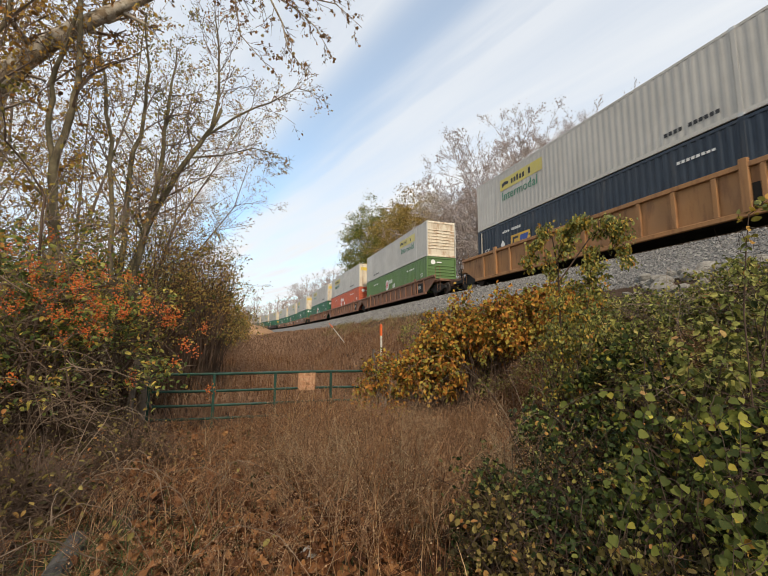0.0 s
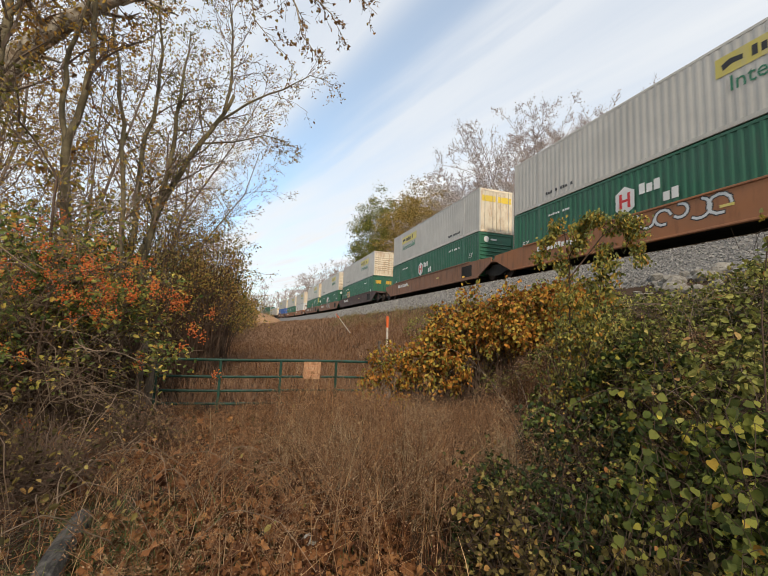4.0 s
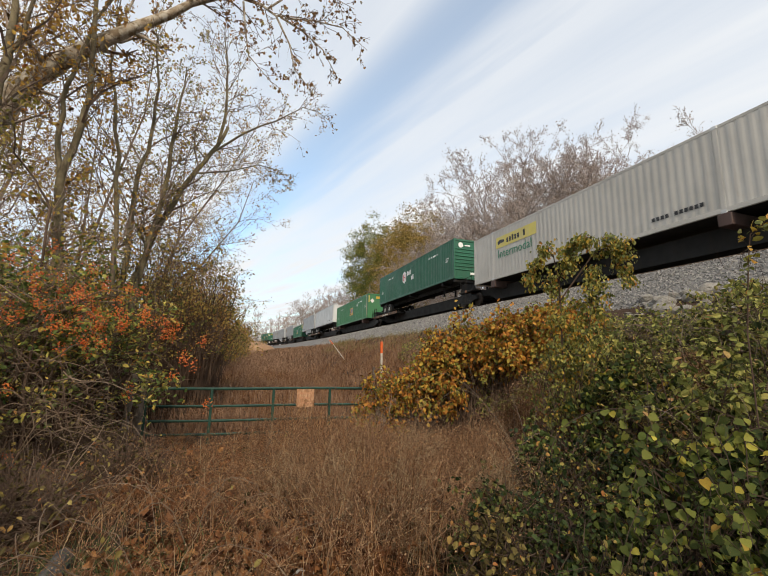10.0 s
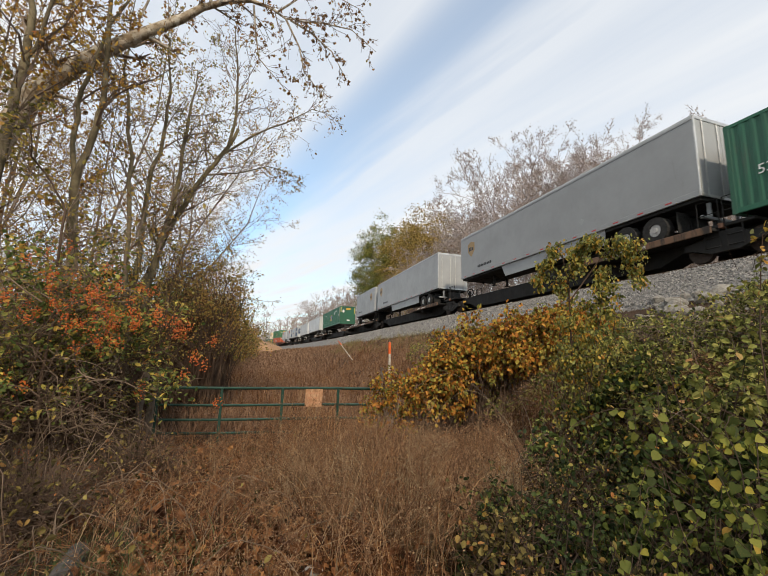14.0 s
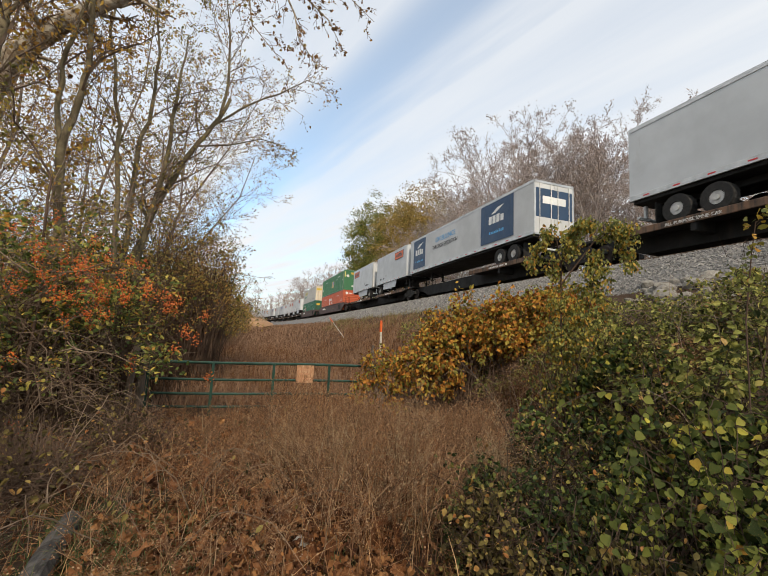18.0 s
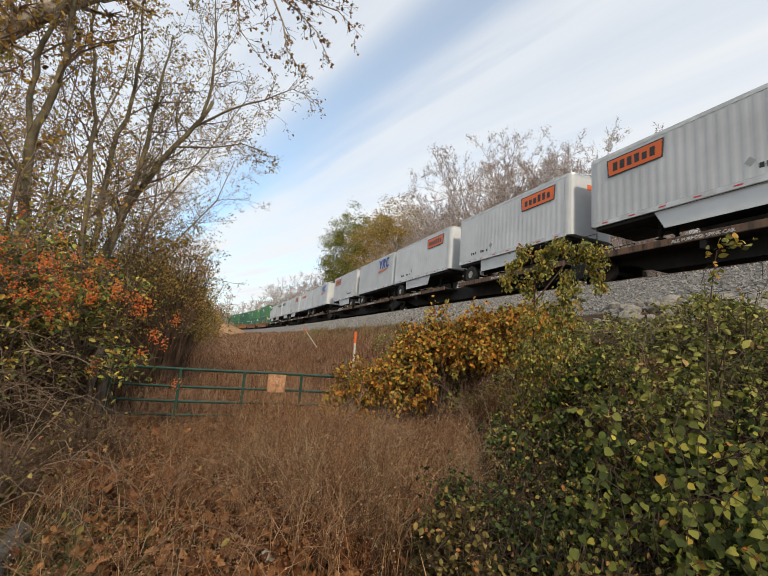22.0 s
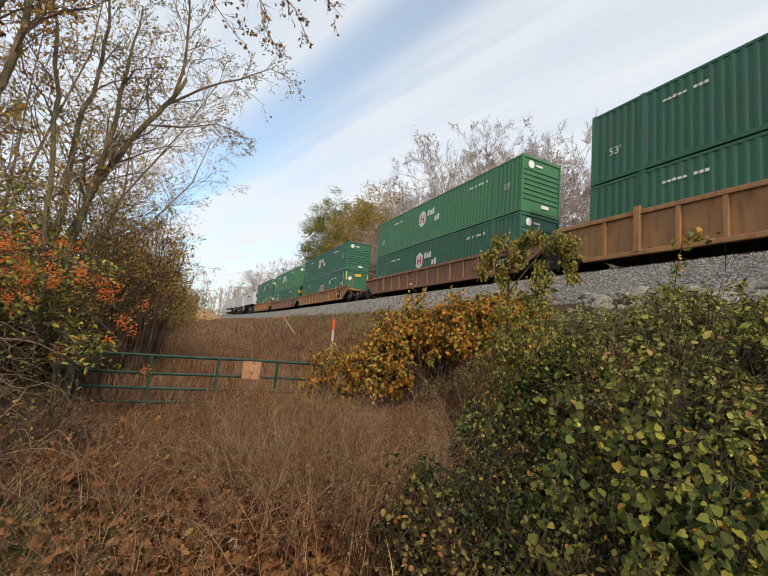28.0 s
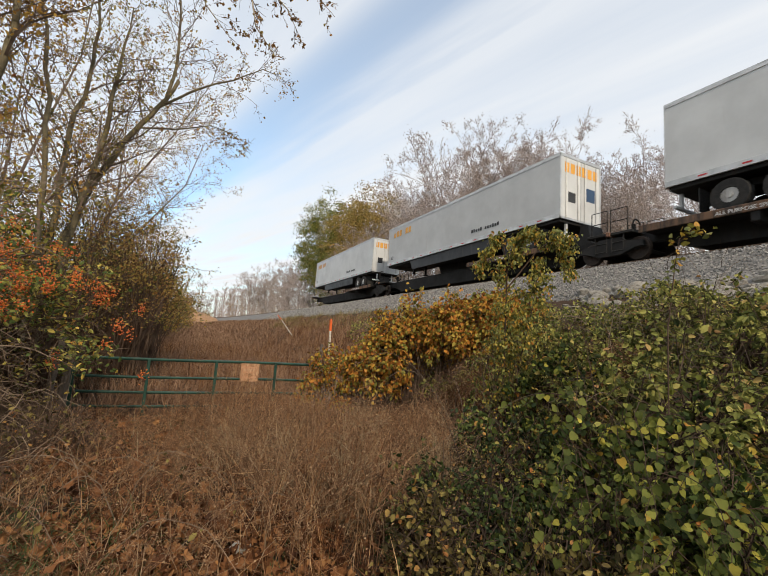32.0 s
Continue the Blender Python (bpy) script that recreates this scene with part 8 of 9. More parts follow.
def lay_grass():
    rng = np.random.default_rng(1)
    # dry brush before the gate: tufts that lean together, gaps between them
    g, tuft = Bits(), Bits()
    x, y = clumpy(rng, 52000, -4.6, 3.4, 1.9, 9.5, 0.36, 0.03)
    tall = np.exp(-((x - 1.45) / 0.95) ** 2) * np.clip((y - 2.0) / 1.3, 0, 1)
    left = np.clip((-x - 0.6) / 2.0, 0, 1)
    clear = np.exp(-((x + 0.3) / 0.85) ** 4) * np.clip((4.1 - y) / 0.6, 0, 1)
    ok = rng.uniform(0, 1, len(x)) < (1 - 0.78 * clear) * (0.55 + 0.45 * np.maximum(tall, 0.55 * (1 - left))) * (1 - 0.93 * np.clip((-x - 0.6) / 0.8, 0, 1) * np.clip((4.9 - y) / 1.2, 0, 1))
    x, y, tall = x[ok], y[ok], tall[ok]
    n = len(x)
    lump = np.array([noise.noise(Vector((a / 0.6, b / 0.6, 8.1))) for a, b in zip(x, y)])
    lean = np.array([noise.noise(Vector((a / 0.8, b / 0.8, 3.3))) for a, b in zip(x, y)])
    h = rng.uniform(0.14, 0.46, n) * (1 + 1.25 * tall) * (1 + 0.75 * lump) * rng.uniform(0.7, 1.3, n)
    P0 = np.stack([x, y, heights(x, y) - 0.02], 1)
    head = 0.3 + 5.5 * lean + rng.normal(0, 0.75, n)
    bend = rng.uniform(0.25, 1.9, n) * (1 - 0.45 * tall)
    tip = g.blades(P0, h, bend, head, rng.uniform(0.0035, 0.0085, n), rng)
    k = np.where(h > 0.5)[0]
    k = np.repeat(k, 3)
    pos = tip[k] + rng.normal(0, 0.028, (len(k), 3)) - np.array([0, 0, 0.02])
    tuft.scatter("small", pos, rand_bases(rng, len(k), 0.0, 0.2), rng.uniform(0.010, 0.024, len(k)))
    # broken stems lying across one another
    n = 9000
    xx, yy = clumpy(rng, n, -2.6, 3.2, 2.2, 9.2, 0.5, -0.15)
    ok = (yy > 3.0) & ((yy > 3.9) | (xx > 0.7) | (rng.uniform(0, 1, len(xx)) < 0.35))
    xx, yy = xx[ok], yy[ok]
    n = len(xx)
    A = np.stack([xx, yy, heights(xx, yy) + rng.uniform(0.02, 1, n) ** 1.3 * (0.22 + 0.42 * np.exp(-((xx - 1.45) / 0.95) ** 2))], 1)
    d = rng.normal(0, 1, (n, 3)) * np.array([1, 0.8, 0.38])
    E = A + d / np.linalg.norm(d, axis=1, keepdims=True) * rng.uniform(0.12, 0.5, n)[:, None]
    E[:, 2] = np.maximum(E[:, 2], heights(E[:, 0], E[:, 1]) + 0.01)
    g.rods(A, E, rng.uniform(0.0016, 0.0036, n), rng.uniform(0.001, 0.002, n), 3)
    stuff("dry_grass", g, GRASSY, None, "tangled reddish dry grass and weed stems", "grass")
    stuff("seed_heads", tuft, WEED, None, "fine brown seed heads on dry weeds", "grass")
    # long pale stalks among it
    g = Bits()
    n = 700
    x, y = np.concatenate([rng.normal(1.45, 0.65, 420), rng.uniform(-2.6, 1.6, n - 420)]), rng.uniform(3.1, 7.5, n)
    P0 = np.stack([x, y, heights(x, y) - 0.02], 1)
    g.blades(P0, rng.uniform(0.4, 1.15, n) * np.where(x < 0.6, 0.75, 1), rng.uniform(0.1, 1.5, n), rng.uniform(0, 6.28, n), rng.uniform(0.004, 0.0075, n), rng)
    n = 260
    x, y = rng.uniform(2.0, 4.6, n), rng.uniform(4.2, 7.6, n)
    P0 = np.stack([x, y, heights(x, y)], 1)
    g.blades(P0, rng.uniform(0.4, 1.0, n), rng.uniform(0.2, 1.0, n), rng.uniform(0, 6.28, n), rng.uniform(0.005, 0.009, n), rng)
    stuff("dead_stalks", g, PALE_STEM, None, "pale dead weed stalks standing in the grass", "grass")
    # branched dead weeds: a crooked stem, side shoots on its upper half, tufts at the ends
    st, tf = Bits(), Bits()
    n = 620
    x = np.concatenate([rng.normal(1.3, 0.8, 300), rng.uniform(-1.3, 2.2, n - 300)])
    y = rng.uniform(2.6, 7.6, n)
    base = np.stack([x, y, heights(x, y) - 0.02], 1)
    hh = rng.uniform(0.3, 0.75, n) * np.where(x > 0.5, 1.35, 0.85)
    side = rng.normal(0, 0.32, (n, 2))
    prev, ends = base, []
    for j, f in enumerate((0.35, 0.7, 1.0)):
        q = base + np.stack([side[:, 0] * hh * f * f, side[:, 1] * hh * f * f, hh * f * (1 - 0.12 * f)], 1) + rng.normal(0, 0.012, (n, 3))
        st.rods(prev, q, np.full(n, 0.0036 - 0.0008 * j), np.full(n, 0.0028 - 0.0008 * j), 3)
        if j:
            for _ in range(5):
                a = prev + (q - prev) * rng.uniform(0, 1, (n, 1))
                d = rng.normal(0, 1, (n, 3)) * np.array([1, 1, 0.3]) + np.array([0, 0, 0.9])
                e = a + d / np.linalg.norm(d, axis=1, keepdims=True) * (rng.uniform(0.06, 0.22, n) * (0.6 + hh))[:, None]
                st.rods(a, e, np.full(n, 0.0017), np.full(n, 0.0009), 3)
                ends.append(e)
        prev = q
    ends = np.repeat(np.concatenate(ends), 4, 0)
    tf.scatter("small", ends + rng.normal(0, 0.02, ends.shape), rand_bases(rng, len(ends), 0.1, 0.2), rng.uniform(0.009, 0.022, len(ends)))
    stuff("weed_stalks", st, WEED, None, "branched dead weed stalks in the brush", "weeds")
    stuff("weed_tufts", tf, WEED, None, "brown tufts on branched dead weeds", "weeds")
    # arching bramble canes
    st, lv = Bits(), Bits()
    n = 130
    x = np.concatenate([rng.uniform(-4.0, -1.2, 90), rng.uniform(-1.2, 2.6, n - 90)])
    y = np.concatenate([rng.uniform(3.6, 7.2, 90), rng.uniform(3.4, 8.0, n - 90)])
    prev = base = np.stack([x, y, heights(x, y) - 0.02], 1)
    away, reach, rise = rng.uniform(0, 6.28, n), rng.uniform(0.4, 1.5, n), rng.uniform(0.25, 0.8, n) * np.where(x < -1.6, 1.3, 0.8)
    for j in range(8):
        f = (j + 1) / 8
        q = base + np.stack([np.cos(away) * reach * f, np.sin(away) * reach * f, rise * np.sin(f * 2.6)], 1) + rng.normal(0, 0.012, (n, 3))
        st.rods(prev, q, np.full(n, 0.0052 - 0.0004 * j), np.full(n, 0.0048 - 0.0004 * j), 4)
        if j > 2:
            lv.scatter("leaf", q + rng.normal(0, 0.03, q.shape), rand_bases(rng, n, 0.7, 0.3), rng.uniform(0.03, 0.065, n) * (rng.uniform(0, 1, n) < 0.4))
        prev = q
    stuff("bramble_canes", st, CANE, None, "bare arching bramble canes over the brush", "brambles")
    stuff("bramble_leaves", lv, BROWNVINE, None, "last small leaves on bramble canes", "brambles")
    # low green among the litter
    g = Bits()
    x, y = clumpy(rng, 16000, -4.5, 2.5, 1.8, 8.5, 0.7, 0.05)
    n = len(x)
    P0 = np.stack([x, y, heights(x, y)], 1)
    near = np.exp(-((x + 0.75) / 0.6) ** 2 - ((y - 3.4) / 0.8) ** 2)
    g.blades(P0, rng.uniform(0.06, 0.24, n) * (1 + 1.0 * near), rng.uniform(0.4, 1.2, n), rng.uniform(0, 6.28, n), rng.uniform(0.004, 0.009, n), rng)
    k = 650
    x, y = rng.normal(-0.75, 0.35, k), rng.normal(3.4, 0.5, k)
    P0 = np.stack([x, y, heights(x, y)], 1)
    g.blades(P0, rng.uniform(0.15, 0.42, k), rng.uniform(0.4, 1.3, k), rng.uniform(0, 6.28, k), rng.uniform(0.004, 0.008, k), rng)
    stuff("green_grass", g, GREENISH, None, "low green grass showing through the litter", "grass")
    # brush on the foot of the bank
    g, tuft = Bits(), Bits()
    x, y = clumpy(rng, 22000, 2.2, 7.0, 4.2, 7.3, 0.5, -0.05)
    n = len(x)
    P0 = np.stack([x, y, heights(x, y) - 0.02], 1)
    h = rng.uniform(0.2, 0.75, n)
    tip = g.blades(P0, h, rng.uniform(0.1, 1.0, n), rng.uniform(0, 6.28, n), rng.uniform(0.003, 0.007, n), rng)
    k = np.repeat(np.where(h > 0.45)[0], 4)
    tuft.scatter("small", tip[k] + rng.normal(0, 0.03, (len(k), 3)), rand_bases(rng, len(k), 0.0, 0.2), rng.uniform(0.014, 0.036, len(k)))
    stuff("bank_brush", g, GRASSY, None, "dark dry brush at the foot of the bank", "grass")
    stuff("bank_seed_heads", tuft, WEED, None, "brown seed heads on dead weeds", "grass")
    # the field and the grassy bank beyond the gate
    g = Bits()
    x, y = clumpy(rng, 62000, -5.0, 10.2, 9.7, 32, 0.9, -0.2)
    ok = (x < 10.1) & ((x > -2.3) | (y > 12) | (rng.uniform(0, 1, len(x)) < 0.25))
    x, y = x[ok], y[ok]
    n = len(x)
    P0 = np.stack([x, y, heights(x, y) - 0.03], 1)
    v = np.array([noise.noise(Vector((a / 1.1, b / 1.1, 6.2))) for a, b in zip(x, y)])
    g.blades(P0, rng.uniform(0.25, 0.95, n) * (1 + 0.5 * v) * (1 - 0.45 * np.clip((x - 7) / 3, 0, 1)), rng.uniform(0.2, 2.0, n), 4 * v + rng.normal(0.4, 1.1, n), rng.uniform(0.008, 0.017, n), rng, True)
    stuff("field_grass", g, FIELDY, None, "tall russet dry grass in the field beyond the gate", "grass")
    g = Bits()
    u = rng.uniform(0, 1, 44000)
    y = 32 * (145 / 32) ** u
    x = rng.uniform(-7, 10.3, len(y)) + np.array([track_x(float(q)) - XC for q in y])
    n = len(x)
    P0 = np.stack([x, y, heights(x, y) - 0.03], 1)
    g.blades(P0, rng.uniform(0.4, 1.0, n) * (1 - 0.4 * np.clip((x - 6) / 4, 0, 1)), rng.uniform(0.3, 1.7, n), rng.normal(0.4, 1.9, n), 0.0007 * y * rng.uniform(0.7, 1.4, n), rng, True)
    stuff("far_grass", g, FIELDY, None, "russet dry grass running back along the line", "grass")
    # darker weed tufts in the field, and weeds along the foot of the ballast
    g = Bits()
    x, y = clumpy(rng, 30000, -4.0, 8.5, 10.2, 30, 0.8, 0.22)
    n = len(x)
    P0 = np.stack([x, y, heights(x, y) - 0.03], 1)
    g.blades(P0, rng.uniform(0.5, 1.35, n), rng.uniform(0.1, 1.0, n), rng.uniform(0, 6.28, n), rng.uniform(0.006, 0.012, n), rng, True)
    stuff("field_weeds", g, GRASSY, None, "dark brown weed tufts standing in the field", "grass")
    g = Bits()
    x, y = clumpy(rng, 12000, 8.2, 10.5, 9.5, 45, 0.9, 0.0)
    n = len(x)
    P0 = np.stack([x, y, heights(x, y) - 0.02], 1)
    g.blades(P0, rng.uniform(0.15, 0.65, n), rng.uniform(0.2, 1.2, n), rng.uniform(0, 6.28, n), rng.uniform(0.008, 0.016, n), rng, True)
    stuff("bank_weeds", g, TANGREEN, None, "pale green and tan weeds along the ballast", "grass")
    # fallen leaves: a carpet of small ones, broad ones on top and caught in the brush
    g = Bits()
    n = 4600
    x, y = np.concatenate([rng.normal(-1.5, 1.3, n), rng.uniform(-4, 3, 900), rng.uniform(-1.1, 1.3, 2000)]), np.concatenate([rng.uniform(1.9, 8.5, n), rng.uniform(1.9, 9.2, 900), rng.uniform(2.2, 4.2, 2000)])
    ok = (x > -0.85) | (y > 5.2) | (rng.uniform(0, 1, len(x)) < 0.08)
    x, y = x[ok], y[ok]
    n = len(x)
    pos = np.stack([x, y, heights(x, y) + rng.uniform(0.005, 0.12, n)], 1)
    g.scatter("lobed", pos, rand_bases(rng, n, 0.0, 0.45), rng.uniform(0.045, 0.10, n) * np.where(y < 4.2, 1.35, 1.0))
    n = 150
    x, y = np.concatenate([rng.normal(-0.6, 1.0, 90), rng.uniform(-2.8, 2.6, n - 90)]), rng.uniform(3.0, 7.5, n)
    pos = np.stack([x, y, heights(x, y) + rng.uniform(0.12, 0.34, n)], 1)
    g.scatter("lobed", pos, rand_bases(rng, n, 0.2, 0.3), rng.uniform(0.08, 0.135, n))
    stuff("fallen_leaves", g, LITTER, None, "curled brown fallen leaves on the ground", "leaves")


lay_grass()


def lay_stones():
    rng = np.random.default_rng(3)
    g = Bits()
    n = 17000
    y = np.concatenate([rng.uniform(1.0, 18, n), 18 + 44 * rng.uniform(0, 1, 7000) ** 1.4])
    o = rng.uniform(10.35, 13.6, len(y))
    z = heights(o, y)
    size = rng.uniform(0.025, 0.055, len(y)) * np.where(y > 18, 1.5, 1.0)
    pos = np.stack([o, y, z + 0.012], 1)
    g.scatter("stone", pos, rand_bases(rng, len(y), 0, 0.2), np.stack([size * rng.uniform(0.7, 1.2, len(y)), size * rng.uniform(0.7, 1.1, len(y)), size * rng.uniform(0.6, 1.0, len(y))], 1))
    stuff("ballast_stones", g, STONE, None, "grey broken ballast stones on the shoulder", "gravel")
    # larger rocks at the foot of the ballast
    meshes = []
    for i in range(6):
        bm = bmesh.new()
        bmesh.ops.create_icosphere(bm, subdivisions=2, radius=1.0)
        for v in bm.verts:
            q = v.co.normalized()
            v.co = q * (1 + 0.35 * noise.noise(q * 1.3 + Vector((i * 7, 0, 0))) + 0.12 * noise.noise(q * 3.5 + Vector((0, i * 5, 0))))
            v.co.z *= 0.7
            for ax in range(3):
                v.co[ax] = max(min(v.co[ax], 0.82), -0.82)
        me = bpy.data.meshes.new("rock")
        bm.to_mesh(me)
        bm.free()
        me.materials.append(ROCK)
        meshes.append(me)
    for i in range(96):
        y = rng.uniform(2.5, 8.3)
        x = rng.uniform(9.3, 10.8)
        s = rng.uniform(0.11, 0.22) if i % 3 else rng.uniform(0.22, 0.34)
        o = new("rock", meshes[i % 6])
        o.matrix_basis = Matrix.Translation((x, y, ground_z(x, y) + s * 0.12)) @ pose(0, 0, 0, rng.uniform(-20, 20), rng.uniform(-20, 20), rng.uniform(0, 360)) @ Matrix.Diagonal((s, s * rng.uniform(0.6, 0.9), s * rng.uniform(0.6, 0.9), 1))
        tagged(o, "pale broken rock at the foot of the ballast", "rock", "rocks")


lay_stones()

# ---- gate, posts, signs ----
GATE_PAINT = surface("dark_green_gate_paint", (0.008, 0.036, 0.025), 0.5, 0.1, alt=(0.014, 0.055, 0.038), scale=4, stain=(0.12, 0.06, 0.035), stain_lo=0.62, stain_hi=0.75, stain_scale=9, bump=0.15)
OLD_WOOD = surface("weathered_grey_wood", (0.10, 0.077, 0.06), 0.95, alt=(0.17, 0.135, 0.105), scale=2, stain=(0.085, 0.065, 0.05), stain_scale=4, stretch=(6, 6, 0.6), bump=0.9, bump_scale=24)
SIGN_BOARD = surface("weathered_tan_board", (0.36, 0.18, 0.09), 0.85, alt=(0.48, 0.29, 0.17), scale=11, stain=(0.24, 0.12, 0.06), stain_lo=0.46, stain_hi=0.6, stain_scale=22, stretch=(1, 1, 0.3), bump=0.4, bump_scale=30)
SIGN_YELLOW = surface("faded_yellow_sign", (0.48, 0.36, 0.16), 0.7, alt=(0.40, 0.30, 0.16), scale=9, stain=(0.2, 0.14, 0.08), stain_scale=18, bump=0.1)
MARK_ORANGE = surface("orange_plastic", (0.75, 0.13, 0.02), 0.5, alt=(0.62, 0.11, 0.03), scale=6, bump=0.1)
MARK_WHITE = surface("dirty_white_plastic", (0.62, 0.58, 0.52), 0.6, alt=(0.48, 0.44, 0.38), scale=8, stain=(0.25, 0.2, 0.15), stain_scale=10, bump=0.1)
QUARTZ = surface("white_stone", (0.50, 0.49, 0.46), 0.8, alt=(0.30, 0.29, 0.27), scale=12, bump=0.6, bump_scale=20)
WIRE = surface("rusty_wire", (0.12, 0.08, 0.06), 0.7, 0.5, alt=(0.08, 0.05, 0.04), bump=0)


def gate():
    th = thing("farm_gate", "dark green tubular steel farm gate in tall dry grass", "gate")
    x0, x1 = -1.70, 3.35

    def at(x):
        return 9.60 - 0.0765 * (x + 1.92)
    zs = (0.965, 0.61, 0.315, 0.045, -0.16)
    for i, z in enumerate(zs):
        pts = [(x, at(x), z - 0.01 * math.sin((x - x0) * 1.3)) for x in np.linspace(x0 + 0.06, x1 - 0.06, 9)]
        if i == 0:
            pts = [(x0, at(x0), z - 0.13), (x0 + 0.025, at(x0), z - 0.05)] + [(x0 + 0.09, at(x0), z - 0.008)] + pts[1:]
        part("rail", Geo().tube(pts, 0.027 if i else 0.03, 8), GATE_PAINT, th)
    for x in (x0, -0.47, 0.78, 2.0, x1):
        part("upright", Geo().box(x - 0.028, x + 0.028, at(x) - 0.05, at(x) - 0.024, -0.24, 0.965 if x not in (x0,) else 0.84, 0.006), GATE_PAINT, th)
    s = thing("gate_sign", "faded tan notice board wired to the gate", "sign")
    part("board", Geo().box(1.27, 1.65, at(1.45) - 0.068, at(1.45) - 0.053, 0.57, 0.955, 0.004), SIGN_BOARD, s)
    g = Geo()
    for k in range(3):
        g.box(1.32, 1.60 - 0.05 * (k % 2), at(1.45) - 0.0715, at(1.45) - 0.067, 0.85 - 0.10 * k, 0.885 - 0.10 * k)
    part("faded_writing", g, surface("faded_lettering", (0.40, 0.19, 0.10), 0.9, alt=(0.48, 0.27, 0.16), scale=9, bump=0), s)
    for x in (1.33, 1.59):
        part("wire_tie", Geo().tube([(x, at(x) - 0.075, 0.93), (x, at(x) - 0.03, 1.0), (x, at(x) + 0.03, 0.96), (x, at(x) - 0.02, 0.92)], 0.003, 5), WIRE, s)


gate()


def wooden_post(x, y, h, r, lean, label):
    g = Geo()
    pts = [(x, y, ground_z(x, y) - 0.3), (x + lean * 0.5, y, ground_z(x, y) + h * 0.5), (x + lean, y + 0.02, ground_z(x, y) + h)]
    g.tube(pts, [r, r * 0.97, r * 0.9], 10)
    return tagged(part("wooden_post", g, OLD_WOOD), label, "post", "fence posts")


wooden_post(-1.86, 9.78, 1.35, 0.085, 0.03, "dark weathered wooden gate post under the thicket")
wooden_post(-2.05, 9.5, 1.45, 0.065, 0.13, "thin leaning wooden post beside the gate post")
wooden_post(5.0, 15.4, 1.0, 0.06, 0.03, "short grey wooden stake in the grass")


def post_sign():
    s = thing("post_sign", "small faded yellow warning sign on the gate post", "sign")
    part("plate", Geo().box(-1.98, -1.72, 9.655, 9.665, 0.90, 1.13, 0.003), SIGN_YELLOW, s)
    g = Geo()
    for z, n in ((1.05, 5), (0.97, 4)):
        for k in range(n):
            g.box(-1.95 + 0.044 * k, -1.92 + 0.044 * k, 9.651, 9.656, z, z + 0.05)
    part("faded_writing", g, P["ink"], s)
    part("bracket", Geo().box(-1.88, -1.84, 9.664, 9.72, 0.98, 1.06), WIRE, s)


post_sign()


def marker():
    th = thing("marker_post", "orange-topped white plastic marker post in the grass", "marker post")
    x, y = 5.15, 14.88
    part("pole", Geo().tube([(x, y, 0.7), (x, y, 1.62), (x - 0.01, y, 1.9)], 0.042, 10), MARK_WHITE, th)
    part("cap", Geo().tube([(x - 0.01, y, 1.82), (x - 0.012, y, 2.2), (x - 0.02, y, 2.26)], [0.052, 0.052, 0.04], 10), MARK_ORANGE, th)
    rod = thing("leaning_rod", "thin leaning white rod with a red tip", "rod")
    part("shaft", Geo().tube([(5.75, 23.2, 1.45), (5.1, 23.4, 2.3)], 0.022, 7), MARK_WHITE, rod)
    part("tip", Geo().tube([(5.1, 23.4, 2.3), (4.89, 23.47, 2.55)], 0.026, 7), MARK_ORANGE, rod)


marker()


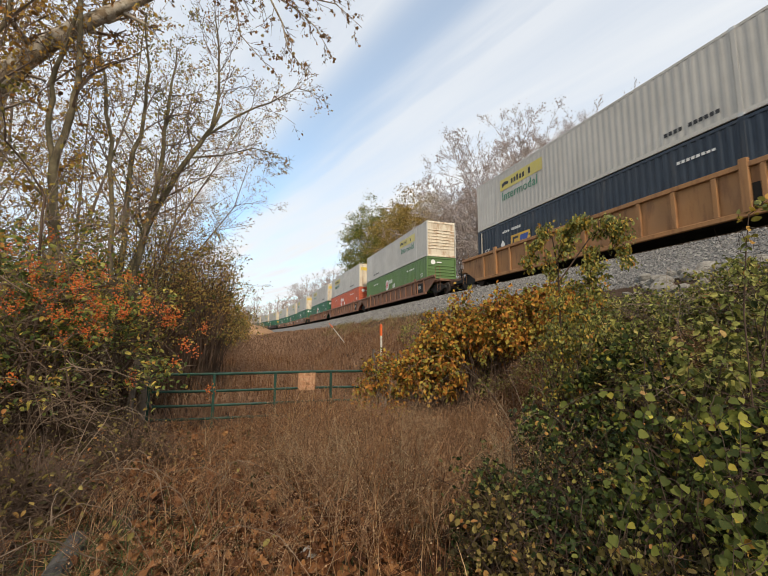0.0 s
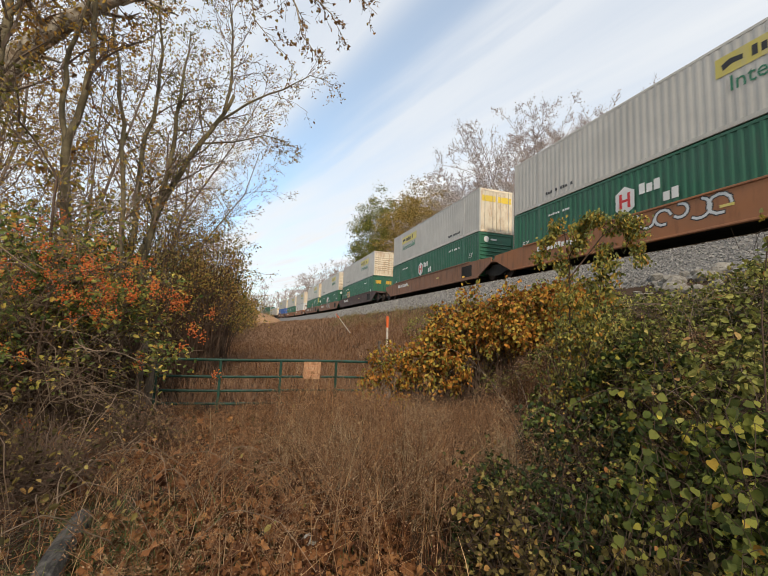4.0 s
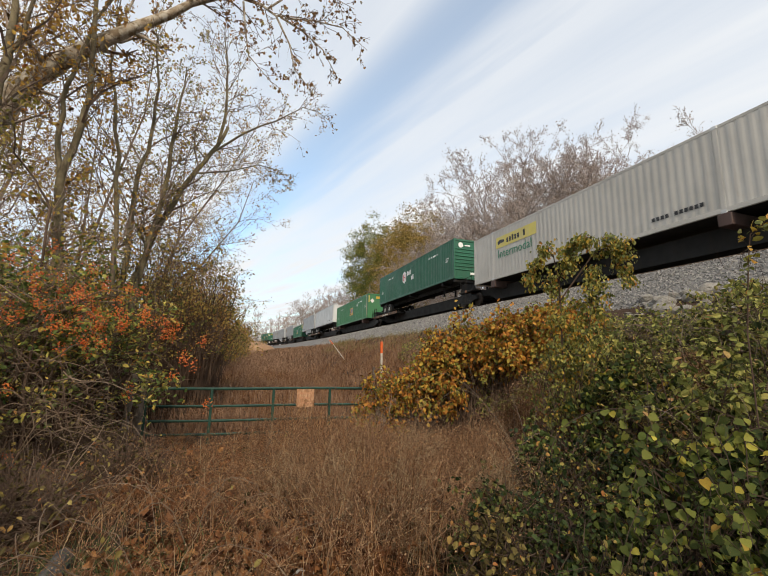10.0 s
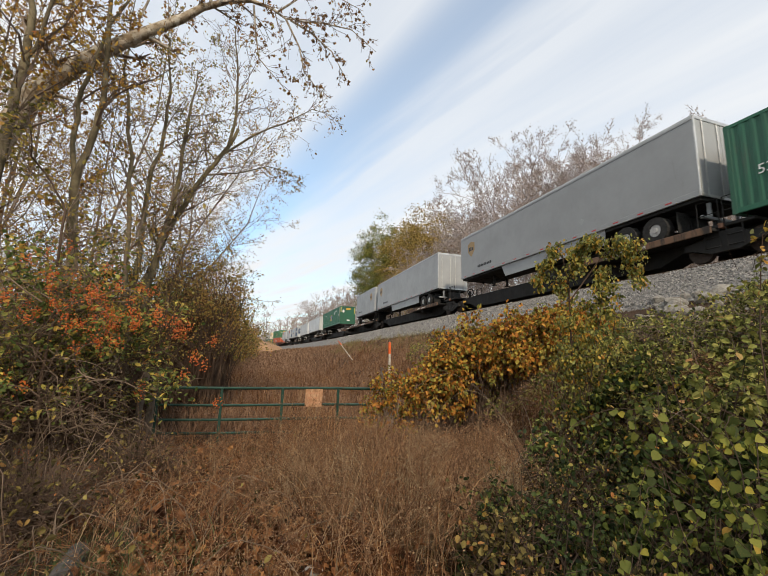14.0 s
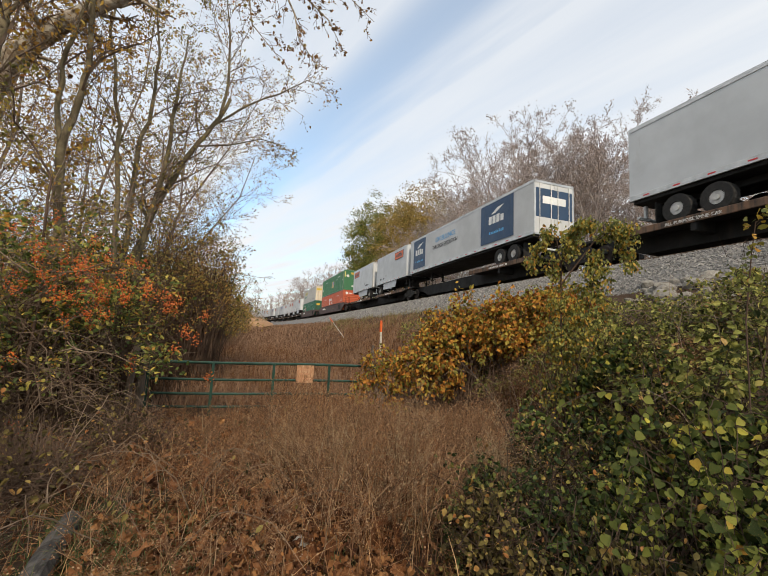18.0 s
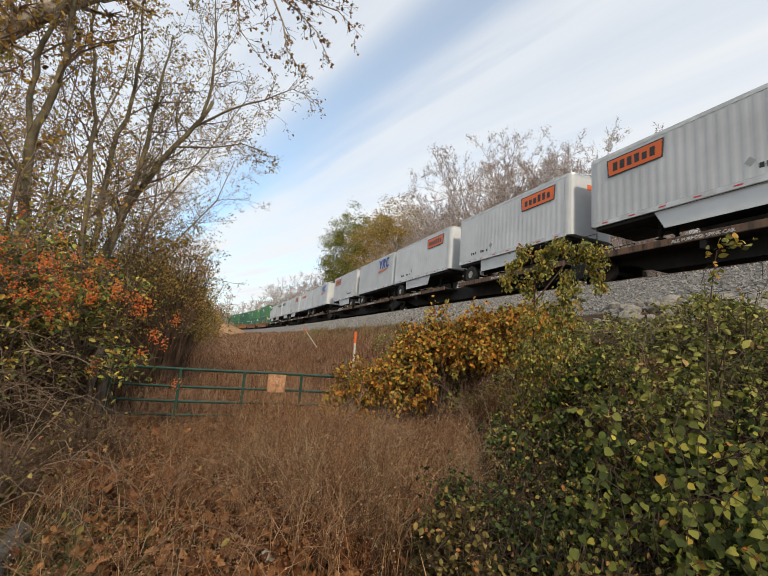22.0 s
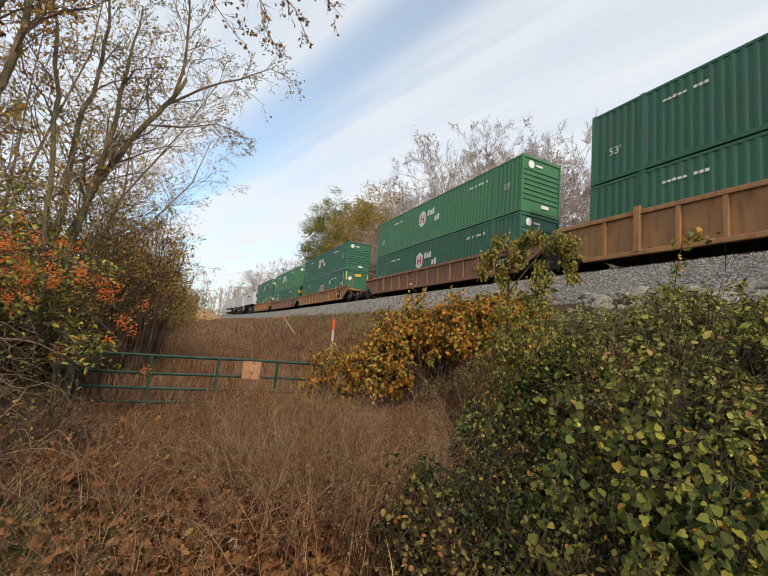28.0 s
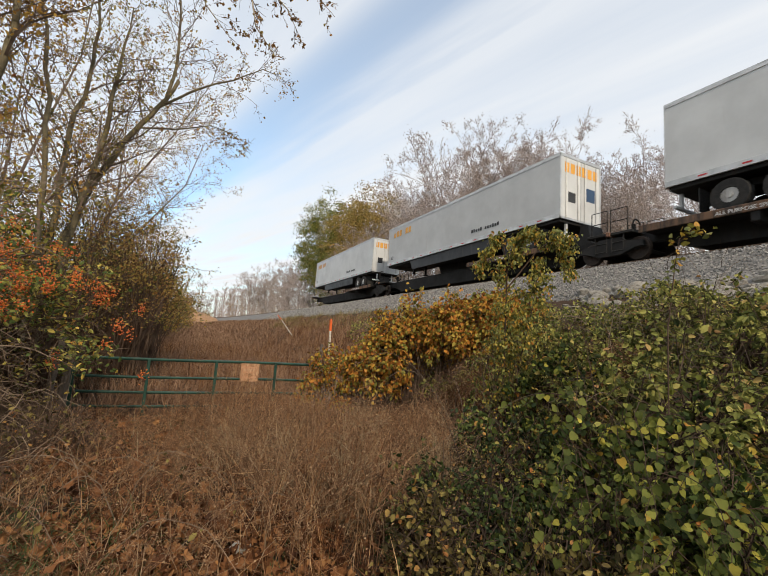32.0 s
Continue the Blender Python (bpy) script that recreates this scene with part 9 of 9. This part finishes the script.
def ground_things():
    # a fallen log at the edge of the leaves
    g = Geo()
    g.tube([(-1.0, 2.5, 0.10), (-1.06, 3.1, 0.13), (-1.11, 3.6, 0.14), (-1.15, 4.05, 0.13)], [0.085, 0.085, 0.08, 0.072], 10)
    tagged(part("fallen_log", g, surface("charred_log_bark", (0.03, 0.027, 0.024), 0.95, alt=(0.10, 0.09, 0.08), scale=6, stain=(0.02, 0.018, 0.016), stain_scale=9, stretch=(6, 0.6, 6), bump=1.0, bump_scale=20)), "grey fallen log half hidden in dead leaves", "log")
    rng = random.Random(8)
    for x, y, s in ((0.60, 3.31, 0.07), (0.52, 3.12, 0.05)):
        bm = bmesh.new()
        bmesh.ops.create_icosphere(bm, subdivisions=2, radius=s)
        for v in bm.verts:
            v.co += v.co.normalized() * 0.35 * s * noise.noise(v.co * 14 + Vector((x * 9, 0, 0)))
            v.co.z *= 0.55
            v.co.x *= 1.4
        me = bpy.data.meshes.new("white_stone")
        bm.to_mesh(me)
        bm.free()
        o = part("white_stone", me, QUARTZ)
        o.matrix_basis = Matrix.Translation((x, y, ground_z(x, y) + s * 0.45 + 0.03)) @ pose(0, 0, 0, 8, 5, rng.uniform(0, 180))
        tagged(o, "small pale white stone among dead leaves", "stone", "pale stones")
    # the earth mound where the line bends
    g = Geo()
    n, m = 26, 18
    for j in range(m + 1):
        for i in range(n + 1):
            u, v = i / n * 2 - 1, j / m * 2 - 1
            x, y = 4.6 + 5.4 * u, 126 + 12 * v
            q = max(0.0, 1 - u * u - v * v * 0.9)
            g.v.append((x, y, ground_z(x, y) - 0.15 + 4.4 * q ** 0.8 * (0.75 - 0.35 * u) + 0.3 * noise.noise(Vector((x * 0.6, y * 0.6, 1)))))
    g.f = [(j * (n + 1) + i, j * (n + 1) + i + 1, (j + 1) * (n + 1) + i + 1, (j + 1) * (n + 1) + i) for j in range(m) for i in range(n)]
    clay = surface("bare_tan_earth", (0.36, 0.215, 0.115), 0.95, alt=(0.29, 0.165, 0.085), scale=0.5, stain=(0.21, 0.13, 0.07), stain_scale=0.8, bump=0.6, bump_scale=3)
    tagged(part("earth_mound", g, clay, smooth=True), "bare tan earth mound beside the line", "mound")


ground_things()


# ---- what moves ----
def train_pose(along, lift, turned, t):
    s = along - SPEED * t
    p, a = track(s)
    q, b = track(s + 1.0)
    pitch = math.degrees(math.atan2(q.z - p.z, 1.0))
    return Matrix.Translation(p + Vector((0, 0, lift))) @ pose(0, 0, 0, pitch, 0, math.degrees(a)) @ pose(0, 0, 0, 0, 0, 180 if turned else 0)


def motions():
    for ob, along, lift, turned in TRAIN:
        walk(ob, [(t, train_pose(along, lift, turned, t)) for t in range(0, 33)])


motions()
